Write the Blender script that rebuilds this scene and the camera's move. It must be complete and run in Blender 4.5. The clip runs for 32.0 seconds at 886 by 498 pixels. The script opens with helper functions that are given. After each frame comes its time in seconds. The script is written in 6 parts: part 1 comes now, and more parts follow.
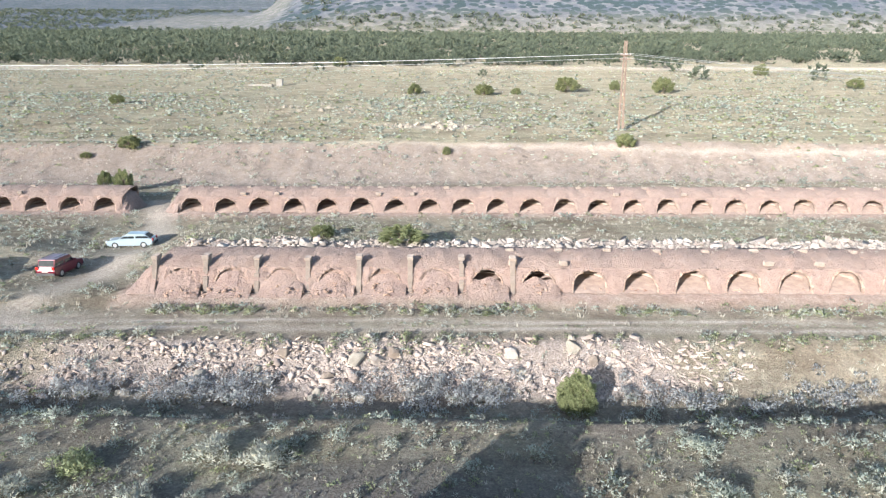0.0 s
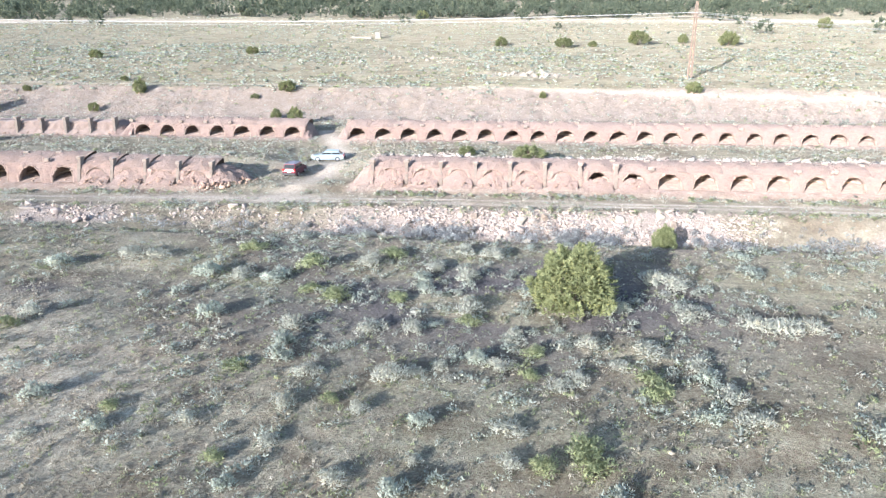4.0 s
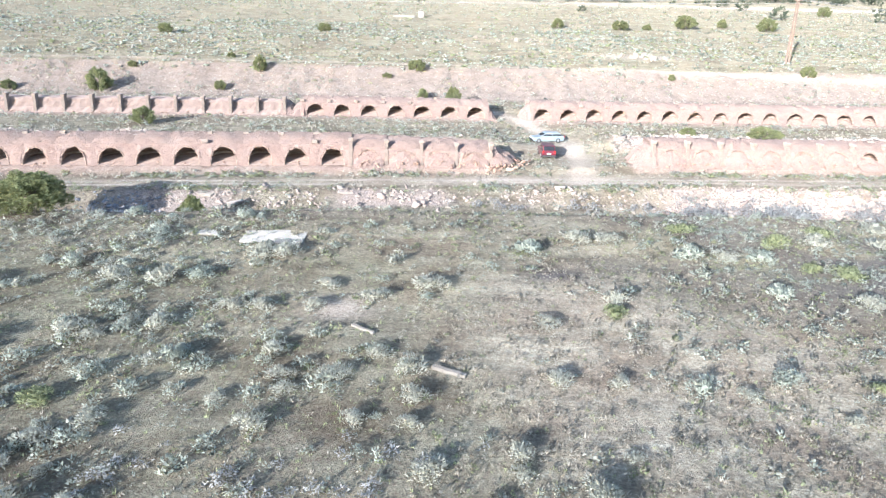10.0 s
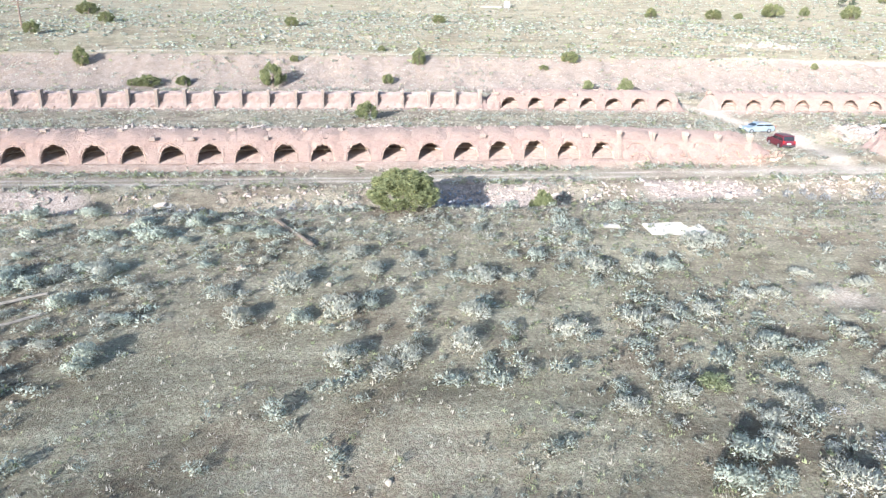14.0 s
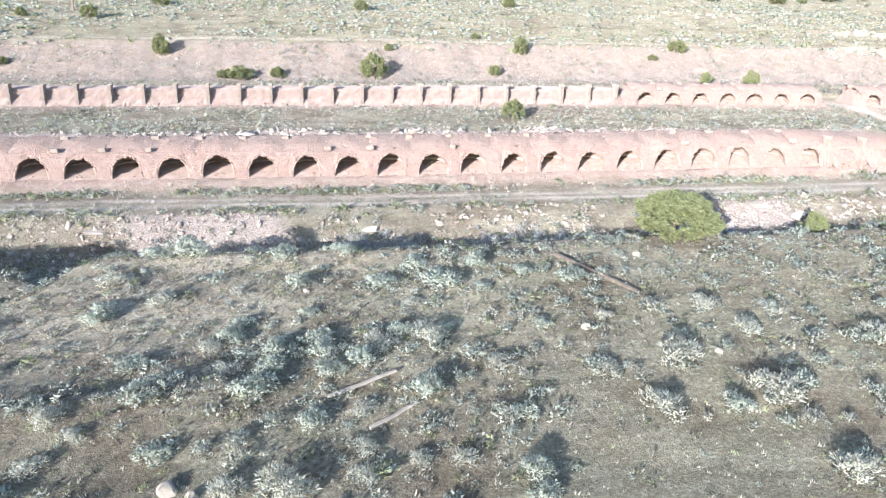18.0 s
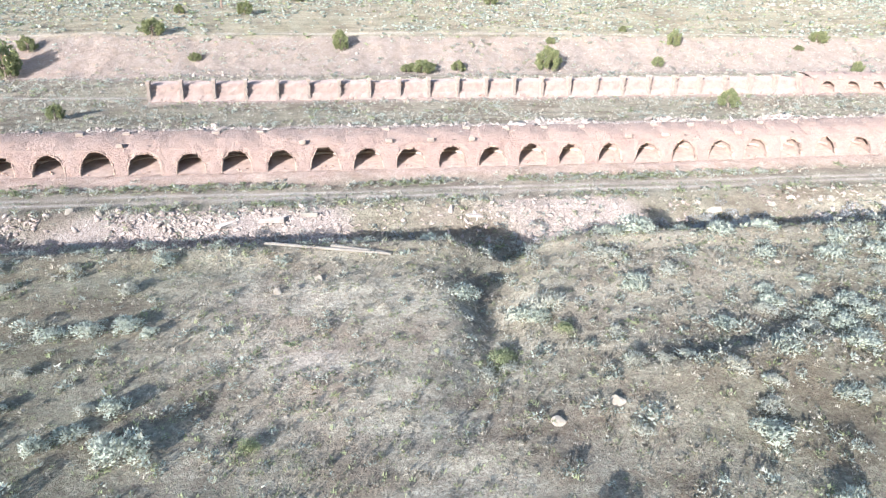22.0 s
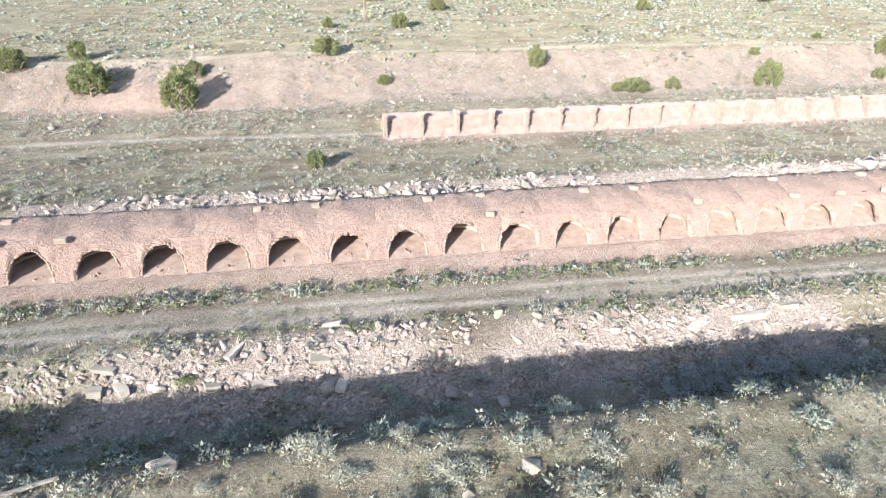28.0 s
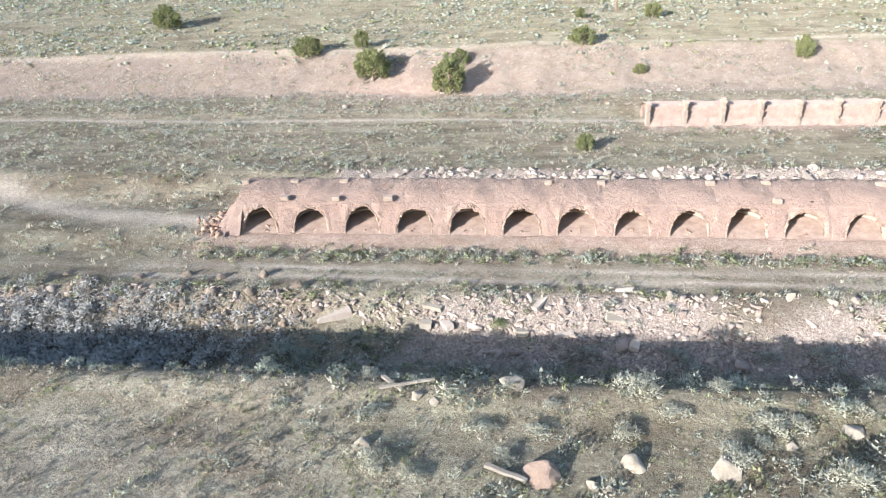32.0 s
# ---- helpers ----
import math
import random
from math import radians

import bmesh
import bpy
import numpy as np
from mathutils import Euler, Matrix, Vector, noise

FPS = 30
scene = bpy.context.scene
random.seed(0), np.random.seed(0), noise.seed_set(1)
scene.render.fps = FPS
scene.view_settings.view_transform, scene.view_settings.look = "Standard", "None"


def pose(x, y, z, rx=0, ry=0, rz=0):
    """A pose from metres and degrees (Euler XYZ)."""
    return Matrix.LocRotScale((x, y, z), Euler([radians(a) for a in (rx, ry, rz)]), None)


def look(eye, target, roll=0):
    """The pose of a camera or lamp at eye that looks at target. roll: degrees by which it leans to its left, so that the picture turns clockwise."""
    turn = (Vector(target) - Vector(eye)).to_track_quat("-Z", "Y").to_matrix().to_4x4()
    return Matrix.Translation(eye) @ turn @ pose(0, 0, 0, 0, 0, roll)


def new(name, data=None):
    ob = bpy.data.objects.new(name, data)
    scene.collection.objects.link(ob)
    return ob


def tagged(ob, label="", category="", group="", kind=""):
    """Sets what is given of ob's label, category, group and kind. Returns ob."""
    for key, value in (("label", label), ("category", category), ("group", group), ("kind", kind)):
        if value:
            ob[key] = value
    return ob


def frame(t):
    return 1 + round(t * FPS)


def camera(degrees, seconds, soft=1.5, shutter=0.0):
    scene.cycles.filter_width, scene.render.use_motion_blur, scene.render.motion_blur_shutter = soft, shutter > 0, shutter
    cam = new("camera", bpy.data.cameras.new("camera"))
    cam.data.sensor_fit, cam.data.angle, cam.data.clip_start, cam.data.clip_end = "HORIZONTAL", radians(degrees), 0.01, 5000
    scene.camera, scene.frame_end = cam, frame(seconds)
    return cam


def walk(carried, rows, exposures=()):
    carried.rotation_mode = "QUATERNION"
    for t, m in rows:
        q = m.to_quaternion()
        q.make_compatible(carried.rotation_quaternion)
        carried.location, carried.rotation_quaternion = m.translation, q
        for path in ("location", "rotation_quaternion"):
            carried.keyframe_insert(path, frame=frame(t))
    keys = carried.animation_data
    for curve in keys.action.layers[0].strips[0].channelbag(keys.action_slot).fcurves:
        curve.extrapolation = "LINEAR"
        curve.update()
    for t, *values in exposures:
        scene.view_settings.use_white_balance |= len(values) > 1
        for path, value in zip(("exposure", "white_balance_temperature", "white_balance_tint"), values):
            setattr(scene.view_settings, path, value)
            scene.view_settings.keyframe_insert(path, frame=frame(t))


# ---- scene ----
cam = camera(65.1, 32.0, soft=1.25)
PATH = [
    (0, (-1.192, -0.568, 18.809), (-1.162, 1.376, 18.339), 0.2),
    (0.5, (-2.681, -6.203, 18.929), (-2.681, -4.262, 18.45), -0.0),
    (1, (-4.162, -11.925, 19.004), (-4.19, -9.989, 18.502), -0.1),
    (1.5, (-5.179, -16.972, 19.221), (-5.254, -15.049, 18.674), -0.6),
    (2, (-6.313, -21.084, 19.521), (-6.4, -19.167, 18.958), -0.5),
    (2.5, (-6.866, -24.205, 19.637), (-6.968, -22.291, 19.065), -0.7),
    (4.5, (-11.998, -28.322, 19.964), (-12.114, -26.42, 19.356), 0.6),
    (5, (-14.197, -27.749, 19.835), (-14.313, -25.848, 19.223), 0.9),
    (5.5, (-16.876, -26.67, 19.631), (-16.989, -24.77, 19.017), 1.4),
    (6, (-20.115, -25.482, 19.499), (-20.224, -23.583, 18.881), 2.0),
    (6.5, (-23.763, -24.406, 19.433), (-23.87, -22.508, 18.811), 2.4),
    (7, (-27.906, -23.776, 19.221), (-28.012, -21.879, 18.597), 2.6),
    (7.5, (-32.211, -23.456, 19.007), (-32.318, -21.558, 18.383), 2.6),
    (8, (-36.572, -23.511, 18.835), (-36.682, -21.615, 18.209), 2.6),
    (8.5, (-41.025, -23.925, 18.738), (-41.138, -22.029, 18.11), 2.6),
    (9, (-45.578, -24.848, 18.857), (-45.691, -22.955, 18.223), 2.5),
    (9.5, (-50.004, -26.01, 18.98), (-50.042, -24.115, 18.342), 2.2),
    (10, (-54.961, -27.289, 19.065), (-54.82, -25.401, 18.419), 1.6),
    (10.5, (-59.676, -28.621, 19.178), (-59.532, -26.738, 18.52), 1.6),
    (11, (-64.401, -29.769, 19.196), (-64.257, -27.89, 18.527), 1.3),
    (11.5, (-68.814, -30.699, 19.103), (-68.669, -28.821, 18.433), 1.2),
    (12, (-73.188, -30.97, 19.183), (-73.038, -29.092, 18.513), 1.1),
    (12.5, (-77.218, -30.857, 19.165), (-77.063, -28.978, 18.495), 1.1),
    (13, (-80.941, -30.113, 19.101), (-80.781, -28.235, 18.431), 1.1),
    (13.5, (-84.909, -28.684, 19.144), (-84.739, -26.808, 18.472), 1.1),
    (14, (-88.593, -26.681, 19.268), (-88.416, -24.807, 18.593), 1.1),
    (14.5, (-91.914, -24.434, 19.108), (-91.729, -22.56, 18.434), 1.3),
    (16.5, (-102.35, -16.728, 19.857), (-102.136, -14.868, 19.153), 1.1),
    (17, (-104.91, -16.056, 19.8), (-104.686, -14.201, 19.088), 1.4),
    (17.5, (-107.939, -15.434, 19.937), (-107.702, -13.584, 19.215), 1.5),
    (18, (-111.093, -14.937, 19.878), (-110.848, -13.09, 19.151), 1.5),
    (18.5, (-114.479, -14.552, 19.864), (-114.227, -12.708, 19.132), 1.5),
    (19, (-117.957, -14.268, 19.688), (-117.702, -12.425, 18.955), 1.4),
    (19.5, (-121.709, -14.141, 19.503), (-121.45, -12.298, 18.77), 1.3),
    (20, (-125.614, -14.219, 19.42), (-125.352, -12.377, 18.686), 1.2),
    (20.5, (-129.803, -14.318, 19.314), (-129.537, -12.476, 18.58), 1.2),
    (21, (-134.049, -14.605, 19.534), (-133.781, -12.766, 18.796), 1.2),
    (21.5, (-138.432, -14.923, 19.614), (-138.162, -13.084, 18.875), 1.2),
    (22, (-142.866, -15.147, 19.615), (-142.596, -13.31, 18.873), 1.0),
    (22.5, (-147.131, -14.991, 19.623), (-146.862, -13.153, 18.882), 0.7),
    (23, (-150.834, -14.411, 19.659), (-150.565, -12.571, 18.922), 0.4),
    (23.5, (-153.901, -13.362, 19.73), (-153.63, -11.522, 18.994), 0.2),
    (24, (-156.445, -11.892, 19.851), (-156.169, -10.054, 19.113), 0.1),
    (24.5, (-158.403, -9.943, 19.916), (-158.124, -8.107, 19.175), -0.0),
    (26.5, (-166.974, -0.215, 20.476), (-166.675, 1.616, 19.73), 0.7),
    (27, (-169.907, 1.9, 20.59), (-169.609, 3.732, 19.844), 0.6),
    (27.5, (-172.3, 3.389, 20.684), (-172.004, 5.22, 19.937), 0.2),
    (28, (-174.332, 4.452, 20.82), (-174.036, 6.283, 20.071), 0.0),
    (28.5, (-176.099, 4.974, 20.949), (-175.8, 6.803, 20.197), -0.0),
    (29, (-177.589, 4.997, 21.039), (-177.29, 6.826, 20.286), -0.2),
    (29.5, (-178.776, 4.349, 21.173), (-178.478, 6.177, 20.419), -0.5),
    (30, (-179.727, 3.103, 21.321), (-179.431, 4.93, 20.562), -0.8),
    (30.5, (-180.468, 1.708, 21.342), (-180.174, 3.53, 20.571), -1.2),
    (31, (-181.01, 0.677, 21.458), (-180.728, 2.498, 20.682), -1.5),
    (31.5, (-181.332, 0.185, 21.311), (-181.392, 2.033, 20.548), -1.7),
    (32, (-180.743, -0.037, 21.152), (-181.01, 1.792, 20.389), -1.8),
]
EXPOSURES = [(0.0, 1.22, 5900, 8), (2.0, 1.36, 5800, 9), (5.0, 1.58, 5650, 10), (13.0, 1.55, 5650, 10), (21.0, 1.54, 5680, 11), (26.5, 1.49, 5920, 9), (32.0, 1.38, 6000, 9)]
walk(cam, [(t, look(eye, target, roll)) for t, eye, target, roll in PATH], exposures=EXPOSURES)

# ---- world, sun ----
SUN_AZ = 58.0          # the way the shadows fall, degrees from +x towards +y
SUN_EL = 14.5
world = bpy.data.worlds.new("sky")
scene.world = world
world.use_nodes = True
_wn = world.node_tree
_sky = _wn.nodes.new("ShaderNodeTexSky")
_sky.sky_type = "NISHITA"
_sky.sun_disc = False
_sky.sun_elevation = radians(SUN_EL)
_sky.sun_rotation = radians(270 - SUN_AZ)
_wn.links.new(_sky.outputs[0], _wn.nodes["Background"].inputs[0])
_wn.nodes["Background"].inputs[1].default_value = 0.13
sun_data = bpy.data.lights.new("sun", "SUN")
sun_data.energy, sun_data.angle, sun_data.color = 4.2, radians(0.6), (1.0, 0.94, 0.85)
sun = new("sun", sun_data)
_el, _az = radians(SUN_EL), radians(SUN_AZ)
_way = Vector((math.cos(_az) * math.cos(_el), math.sin(_az) * math.cos(_el), -math.sin(_el)))
sun.matrix_world = Matrix.Translation((-60, -40, 60)) @ _way.to_track_quat("-Z", "Y").to_matrix().to_4x4()


# ---- materials ----
def material(name, build):
    mat = bpy.data.materials.new(name)
    mat.use_nodes = True
    tree = mat.node_tree
    build(tree, tree.nodes["Principled BSDF"])
    return mat


def ramp(tree, fac, stops):
    node = tree.nodes.new("ShaderNodeValToRGB")
    while len(node.color_ramp.elements) < len(stops):
        node.color_ramp.elements.new(0.5)
    for e, (pos, col) in zip(node.color_ramp.elements, stops):
        e.position, e.color = pos, (*col, 1)
    tree.links.new(fac, node.inputs[0])
    return node.outputs[0]


def noise_tex(tree, scale, detail=4.0, rough=0.6, vector=None, stretch=None):
    node = tree.nodes.new("ShaderNodeTexNoise")
    node.inputs["Scale"].default_value = scale
    node.inputs["Detail"].default_value = detail
    node.inputs["Roughness"].default_value = rough
    if vector is None:
        vector = tree.nodes.new("ShaderNodeNewGeometry").outputs["Position"]
    if stretch:
        mp = tree.nodes.new("ShaderNodeMapping")
        mp.inputs["Scale"].default_value = stretch
        tree.links.new(vector, mp.inputs[0])
        vector = mp.outputs[0]
    tree.links.new(vector, node.inputs["Vector"])
    return node.outputs["Fac"]


def mix(tree, fac, a, b, mode="MIX"):
    node = tree.nodes.new("ShaderNodeMix")
    node.data_type, node.blend_type = "RGBA", mode
    for sock, v in ((node.inputs[0], fac), (node.inputs[6], a), (node.inputs[7], b)):
        if isinstance(v, (int, float)):
            sock.default_value = v
        elif isinstance(v, tuple):
            sock.default_value = (*v, 1)
        else:
            tree.links.new(v, sock)
    return node.outputs[2]


def bump(tree, bsdf, height, strength=0.5, distance=0.05):
    node = tree.nodes.new("ShaderNodeBump")
    node.inputs["Strength"].default_value = strength
    node.inputs["Distance"].default_value = distance
    tree.links.new(height, node.inputs["Height"])
    tree.links.new(node.outputs[0], bsdf.inputs["Normal"])


def simple(name, c1, c2, scale=3.0, rough=0.9, metal=0.0, fine=30.0, bumps=0.4, dist=0.03, island=False, local=False):
    """Two-tone noise, with a finer grain laid over it."""
    def build(tree, bsdf):
        vec = tree.nodes.new("ShaderNodeTexCoord").outputs["Object"] if local else None
        col = ramp(tree, noise_tex(tree, scale, vector=vec), [(0.3, c1), (0.7, c2)])
        grain = noise_tex(tree, fine, 3.0, vector=vec)
        col = mix(tree, 0.35, col, ramp(tree, grain, [(0.3, (0.35, 0.35, 0.35)), (0.7, (0.65, 0.65, 0.65))]), "OVERLAY")
        if island:
            rnd = tree.nodes.new("ShaderNodeNewGeometry").outputs["Random Per Island"]
            col = mix(tree, 1.0, col, ramp(tree, rnd, [(0.0, (0.66, 0.66, 0.66)), (1.0, (1.25, 1.25, 1.22))]), "MULTIPLY")
        tree.links.new(col, bsdf.inputs["Base Color"])
        bsdf.inputs["Roughness"].default_value = rough
        bsdf.inputs["Metallic"].default_value = metal
        bsdf.inputs["Diffuse Roughness"].default_value = 1.0 if rough > 0.7 else 0.0
        bump(tree, bsdf, grain, bumps, dist)
    return material(name, build)


# ---- the lie of the land ----
def lerp_tab(u, tab):
    xs, zs = zip(*tab)
    return np.interp(u, xs, zs)


def near_y(x):
    """Front line of the lower row of ovens."""
    return lerp_tab(x, [(-260, 47.0), (-205, 48.9), (-61, 53.0), (-24, 53.4), (60, 51.5), (140, 49.0)])


def far_y(x):
    """Front line of the upper row of ovens."""
    return lerp_tab(x, [(-260, 79.5), (-168, 82.3), (-73, 85.6), (-31, 84.4), (36, 83.0), (140, 80.0)])


def near_base(x):
    return lerp_tab(x, [(-260, 1.7), (-170, 1.65), (-110, 1.5), (-61, 1.8), (-20, 2.2), (140, 2.4)])


def far_base(x):
    return lerp_tab(x, [(-260, 2.7), (-168, 2.9), (-100, 2.95), (-30, 2.9), (140, 3.2)])


_rng = np.random.RandomState(11)
_G = _rng.rand(256, 256)


def vnoise(x, y):
    """Smooth value noise, 0 to 1, on arrays."""
    x, y = np.asarray(x, float), np.asarray(y, float)
    xi, yi = np.floor(x).astype(int), np.floor(y).astype(int)
    fx, fy = x - xi, y - yi
    fx, fy = fx * fx * (3 - 2 * fx), fy * fy * (3 - 2 * fy)
    a, b = _G[xi & 255, yi & 255], _G[(xi + 1) & 255, yi & 255]
    c, d = _G[xi & 255, (yi + 1) & 255], _G[(xi + 1) & 255, (yi + 1) & 255]
    return (a * (1 - fx) + b * fx) * (1 - fy) + (c * (1 - fx) + d * fx) * fy


def fnoise(x, y, octaves=3):
    out, amp, tot = 0.0, 1.0, 0.0
    for k in range(octaves):
        out = out + amp * vnoise(x * 2**k + 17.3 * k, y * 2**k - 9.1 * k)
        tot += amp
        amp *= 0.5
    return out / tot


def sstep(a, b, u):
    t = np.clip((u - a) / (b - a), 0, 1)
    return t * t * (3 - 2 * t)


def ground_z(x, y):
    x, y = np.asarray(x, float), np.asarray(y, float)
    v, w = y - near_y(x), y - far_y(x)
    nb, fb = near_base(x), far_base(x)
    # below the lower row: apron, track, rubble slope, ditch, flat
    flat = lerp_tab(x, [(-230, 1.9), (-175, 2.2), (-140, 2.0), (-110, 1.7), (-62, 1.9), (-30, 1.5), (0, 1.1), (140, 1.2)])
    edge = -19.5 - 1.5 * (1 - sstep(-112, -95, x)) + 1.2 * (fnoise(x * 0.08, 3.0 + 0 * y) - 0.5)
    z = np.interp(v, [-400, -60, -40], [-14.0, -0.9, -0.5]) + flat
    z = np.where(v > -40, flat + np.interp(v, [-40, -26], [-0.5, 0.0]), z)
    z = z + 0.45 * np.exp(-(((v + 21.9) / 1.4) ** 2)) * (1 - sstep(-112, -95, x))
    track = nb - 0.5
    bottom = lerp_tab(x, [(-230, -1.4), (-175, -1.9), (-135, -1.7), (-110, -1.1), (-75, -0.2), (-50, 0.7), (-30, 0.0), (0, -0.5), (140, -0.5)])
    low = np.where(v < -13.4, bottom, bottom + (track - bottom) * sstep(-13.4, -8.8, v))
    z = np.where(v > -17.5, low, bottom + (z - bottom) * sstep(-17.3, edge, v))
    z = np.where(v > -9.0, track + (nb - track) * sstep(-2.7, -0.2, v), z)
    # terrace between the rows, then the upper row's level
    back = np.interp(v, [0, 5.2, 6.4, 8.6, 12.5, 16, 20], [0, 0, -0.2, 0.1, 1.75, 1.6, 1.5])
    up = nb + back * np.clip((fb - nb) / 1.5, 0.4, 1.5)
    z = np.where(v > 0, up + (fb - up) * sstep(14, 24, v), z)
    # bank behind the upper row and the sloping plain
    crest = lerp_tab(x, [(-260, 8.2), (-205, 8.4), (-174, 8.8), (-50, 8.7), (40, 8.8), (140, 8.5)])
    brow = lerp_tab(x, [(-260, 33.5), (-205, 33.0), (-174, 31.0), (-60, 30.3), (0, 33.0), (40, 36.0), (140, 36.0)])
    z = np.where(w > -1, fb + (0.3 + 0.5 * sstep(-176, -167, x)) * sstep(5.5, 9.0, w), z)
    toe = brow - 12.0 + 1.5 * (fnoise(x * 0.07, 0 * y + 9) - 0.5)
    z = z + (crest - z) * np.where(w > toe, np.clip((w - toe) / (brow - toe), 0, 1) ** 1.15, 0)
    past = np.maximum(w - brow, 0)
    far = crest + np.interp(past, [0, 19, 38, 78, 181], [0, 2.2, 4.2, 7.1, 15.9]) + np.maximum(past - 181, 0) * 0.079
    z = np.where(w > brow, far, z)
    # runnels and broken ledges down the bank
    face = sstep(-12.5, -9.5, w - brow) * (1 - sstep(-1.5, 1, w - brow))
    z = z + face * (0.9 * (fnoise(x * 0.55, w * 0.10 + 3, 3) - 0.5) + 0.5 * (fnoise(x * 0.18 + 8, w * 0.35, 2) - 0.5))
    # broken rock spoil behind the lower row
    spoil = sstep(7.4, 9.0, v) * (1 - sstep(12.5, 14.5, v)) * ((x > -200) & (x < -46) | (x > -26))
    z = z + spoil * (0.9 * (fnoise(x * 0.28 + 60, y * 0.4, 3) - 0.35) + 0.5 * (x > -26))
    # mountains and far hills
    far_d = np.maximum(y - 1050, 0)
    ridge = fnoise(x * 0.0016 + 3.3, y * 0.0016) * 0.9 + 0.35 * fnoise(x * 0.006, y * 0.006) + 0.3
    side = sstep(-330, -60, x + 0.12 * (y - 1000))
    z = z + far_d * (0.05 + 0.42 * side * ridge)
    # small relief
    amp = np.where((v > -9) & (v < -4), 0.10, 0.30)
    z = z + np.where(w < 60, 0.16, 0.0) * (fnoise(x * 0.9, y * 0.9, 2) - 0.5)
    z = z + amp * (fnoise(x * 0.25, y * 0.25) - 0.5) + np.where(w > 32, 0.9, 0.0) * (fnoise(x * 0.06, y * 0.06) - 0.5)
    z = z + 0.7 * (fnoise(x * 0.075 + 5, y * 0.075) - 0.5) * sstep(-20.5, -24, v)
    # the drive through the gap dips between the rows
    z = z - np.exp(-(((x + 34) / 6.5) ** 4)) * np.interp(v, [0, 3, 8, 18, 26, 31], [0, 0.2, 0.45, 1.25, 0.7, 0])
    # side gully that joins the ditch
    gx = -132.3 + 0.30 * (y - 28) + 0.5 * np.sin(y * 0.45)
    dep = np.exp(-(((x - gx) / (1.5 + 0.06 * np.clip(y - 14, 0, 20))) ** 2)) * np.interp(y, [8, 13, 20, 27, 33], [0, 0.35, 0.9, 1.0, 1.0]) * (v < -14.5)
    z = z - 1.9 * dep * np.where(v > -18.5, np.clip((-14.5 - v) / 4, 0, 1), 1)
    # low berm across the flat, steep on its far side
    by = 13.6 + 0.9 * np.sin((x + 123) * 0.28)
    z = z + 0.75 * sstep(by - 6.5, by - 0.4, y) * (1 - sstep(by, by + 1.1, y)) * np.exp(-(((x + 122.5) / 6.5) ** 4))
    z = z + 0.9 * np.exp(-(((x + 165.6) / 1.7) ** 2 + ((y - 11.8) / 1.4) ** 2))
    return z


def axis_lines(core0, core1, step, lo, hi, grow=1.16):
    mid = list(np.arange(core0, core1 + 1e-6, step))
    out, s, p = [], step, core1
    while p < hi:
        s *= grow
        p += s
        out.append(p)
    low, s, p = [], step, core0
    while p > lo:
        s *= grow
        p -= s
        low.append(p)
    return np.array(low[::-1] + mid + out)


def grid_mesh(name, X, Y, Z, mat, smooth=True):
    ny, nx = X.shape
    me = bpy.data.meshes.new(name)
    co = np.stack([X, Y, Z], -1).reshape(-1, 3)
    idx = np.arange(nx * ny).reshape(ny, nx)
    quads = np.stack([idx[:-1, :-1], idx[:-1, 1:], idx[1:, 1:], idx[1:, :-1]], -1).reshape(-1, 4)
    me.vertices.add(len(co))
    me.vertices.foreach_set("co", co.ravel())
    me.loops.add(quads.size)
    me.loops.foreach_set("vertex_index", quads.ravel().astype(np.int32))
    me.polygons.add(len(quads))
    me.polygons.foreach_set("loop_start", np.arange(0, quads.size, 4, dtype=np.int32))
    me.polygons.foreach_set("use_smooth", np.full(len(quads), smooth))
    me.update(calc_edges=True)
    me.materials.append(mat)
    return new(name, me)



def tri_object(name, verts, tris, mat, smooth=False, normals=None):
    """One mesh out of arrays of points and triangles."""
    verts, tris = np.asarray(verts, np.float32), np.asarray(tris, np.int32)
    me = bpy.data.meshes.new(name)
    me.vertices.add(len(verts))
    me.vertices.foreach_set("co", verts.ravel())
    me.loops.add(tris.size)
    me.loops.foreach_set("vertex_index", tris.ravel())
    me.polygons.add(len(tris))
    me.polygons.foreach_set("loop_start", np.arange(0, tris.size, 3, dtype=np.int32))
    if smooth:
        me.polygons.foreach_set("use_smooth", np.ones(len(tris), bool))
    me.update(calc_edges=True)
    if normals is not None:
        layer = me.attributes.new("custom_normal", "FLOAT_VECTOR", "POINT")
        layer.data.foreach_set("vector", np.asarray(normals, np.float32).ravel())
    me.materials.append(mat)
    return new(name, me)


def round_normals(pv, rise):
    """Leaf normals that follow the outline of the whole plant."""
    n = pv * (1, 1, 0.6) + (0, 0, rise)
    return n / np.maximum(np.linalg.norm(n, axis=1, keepdims=True), 1e-6)


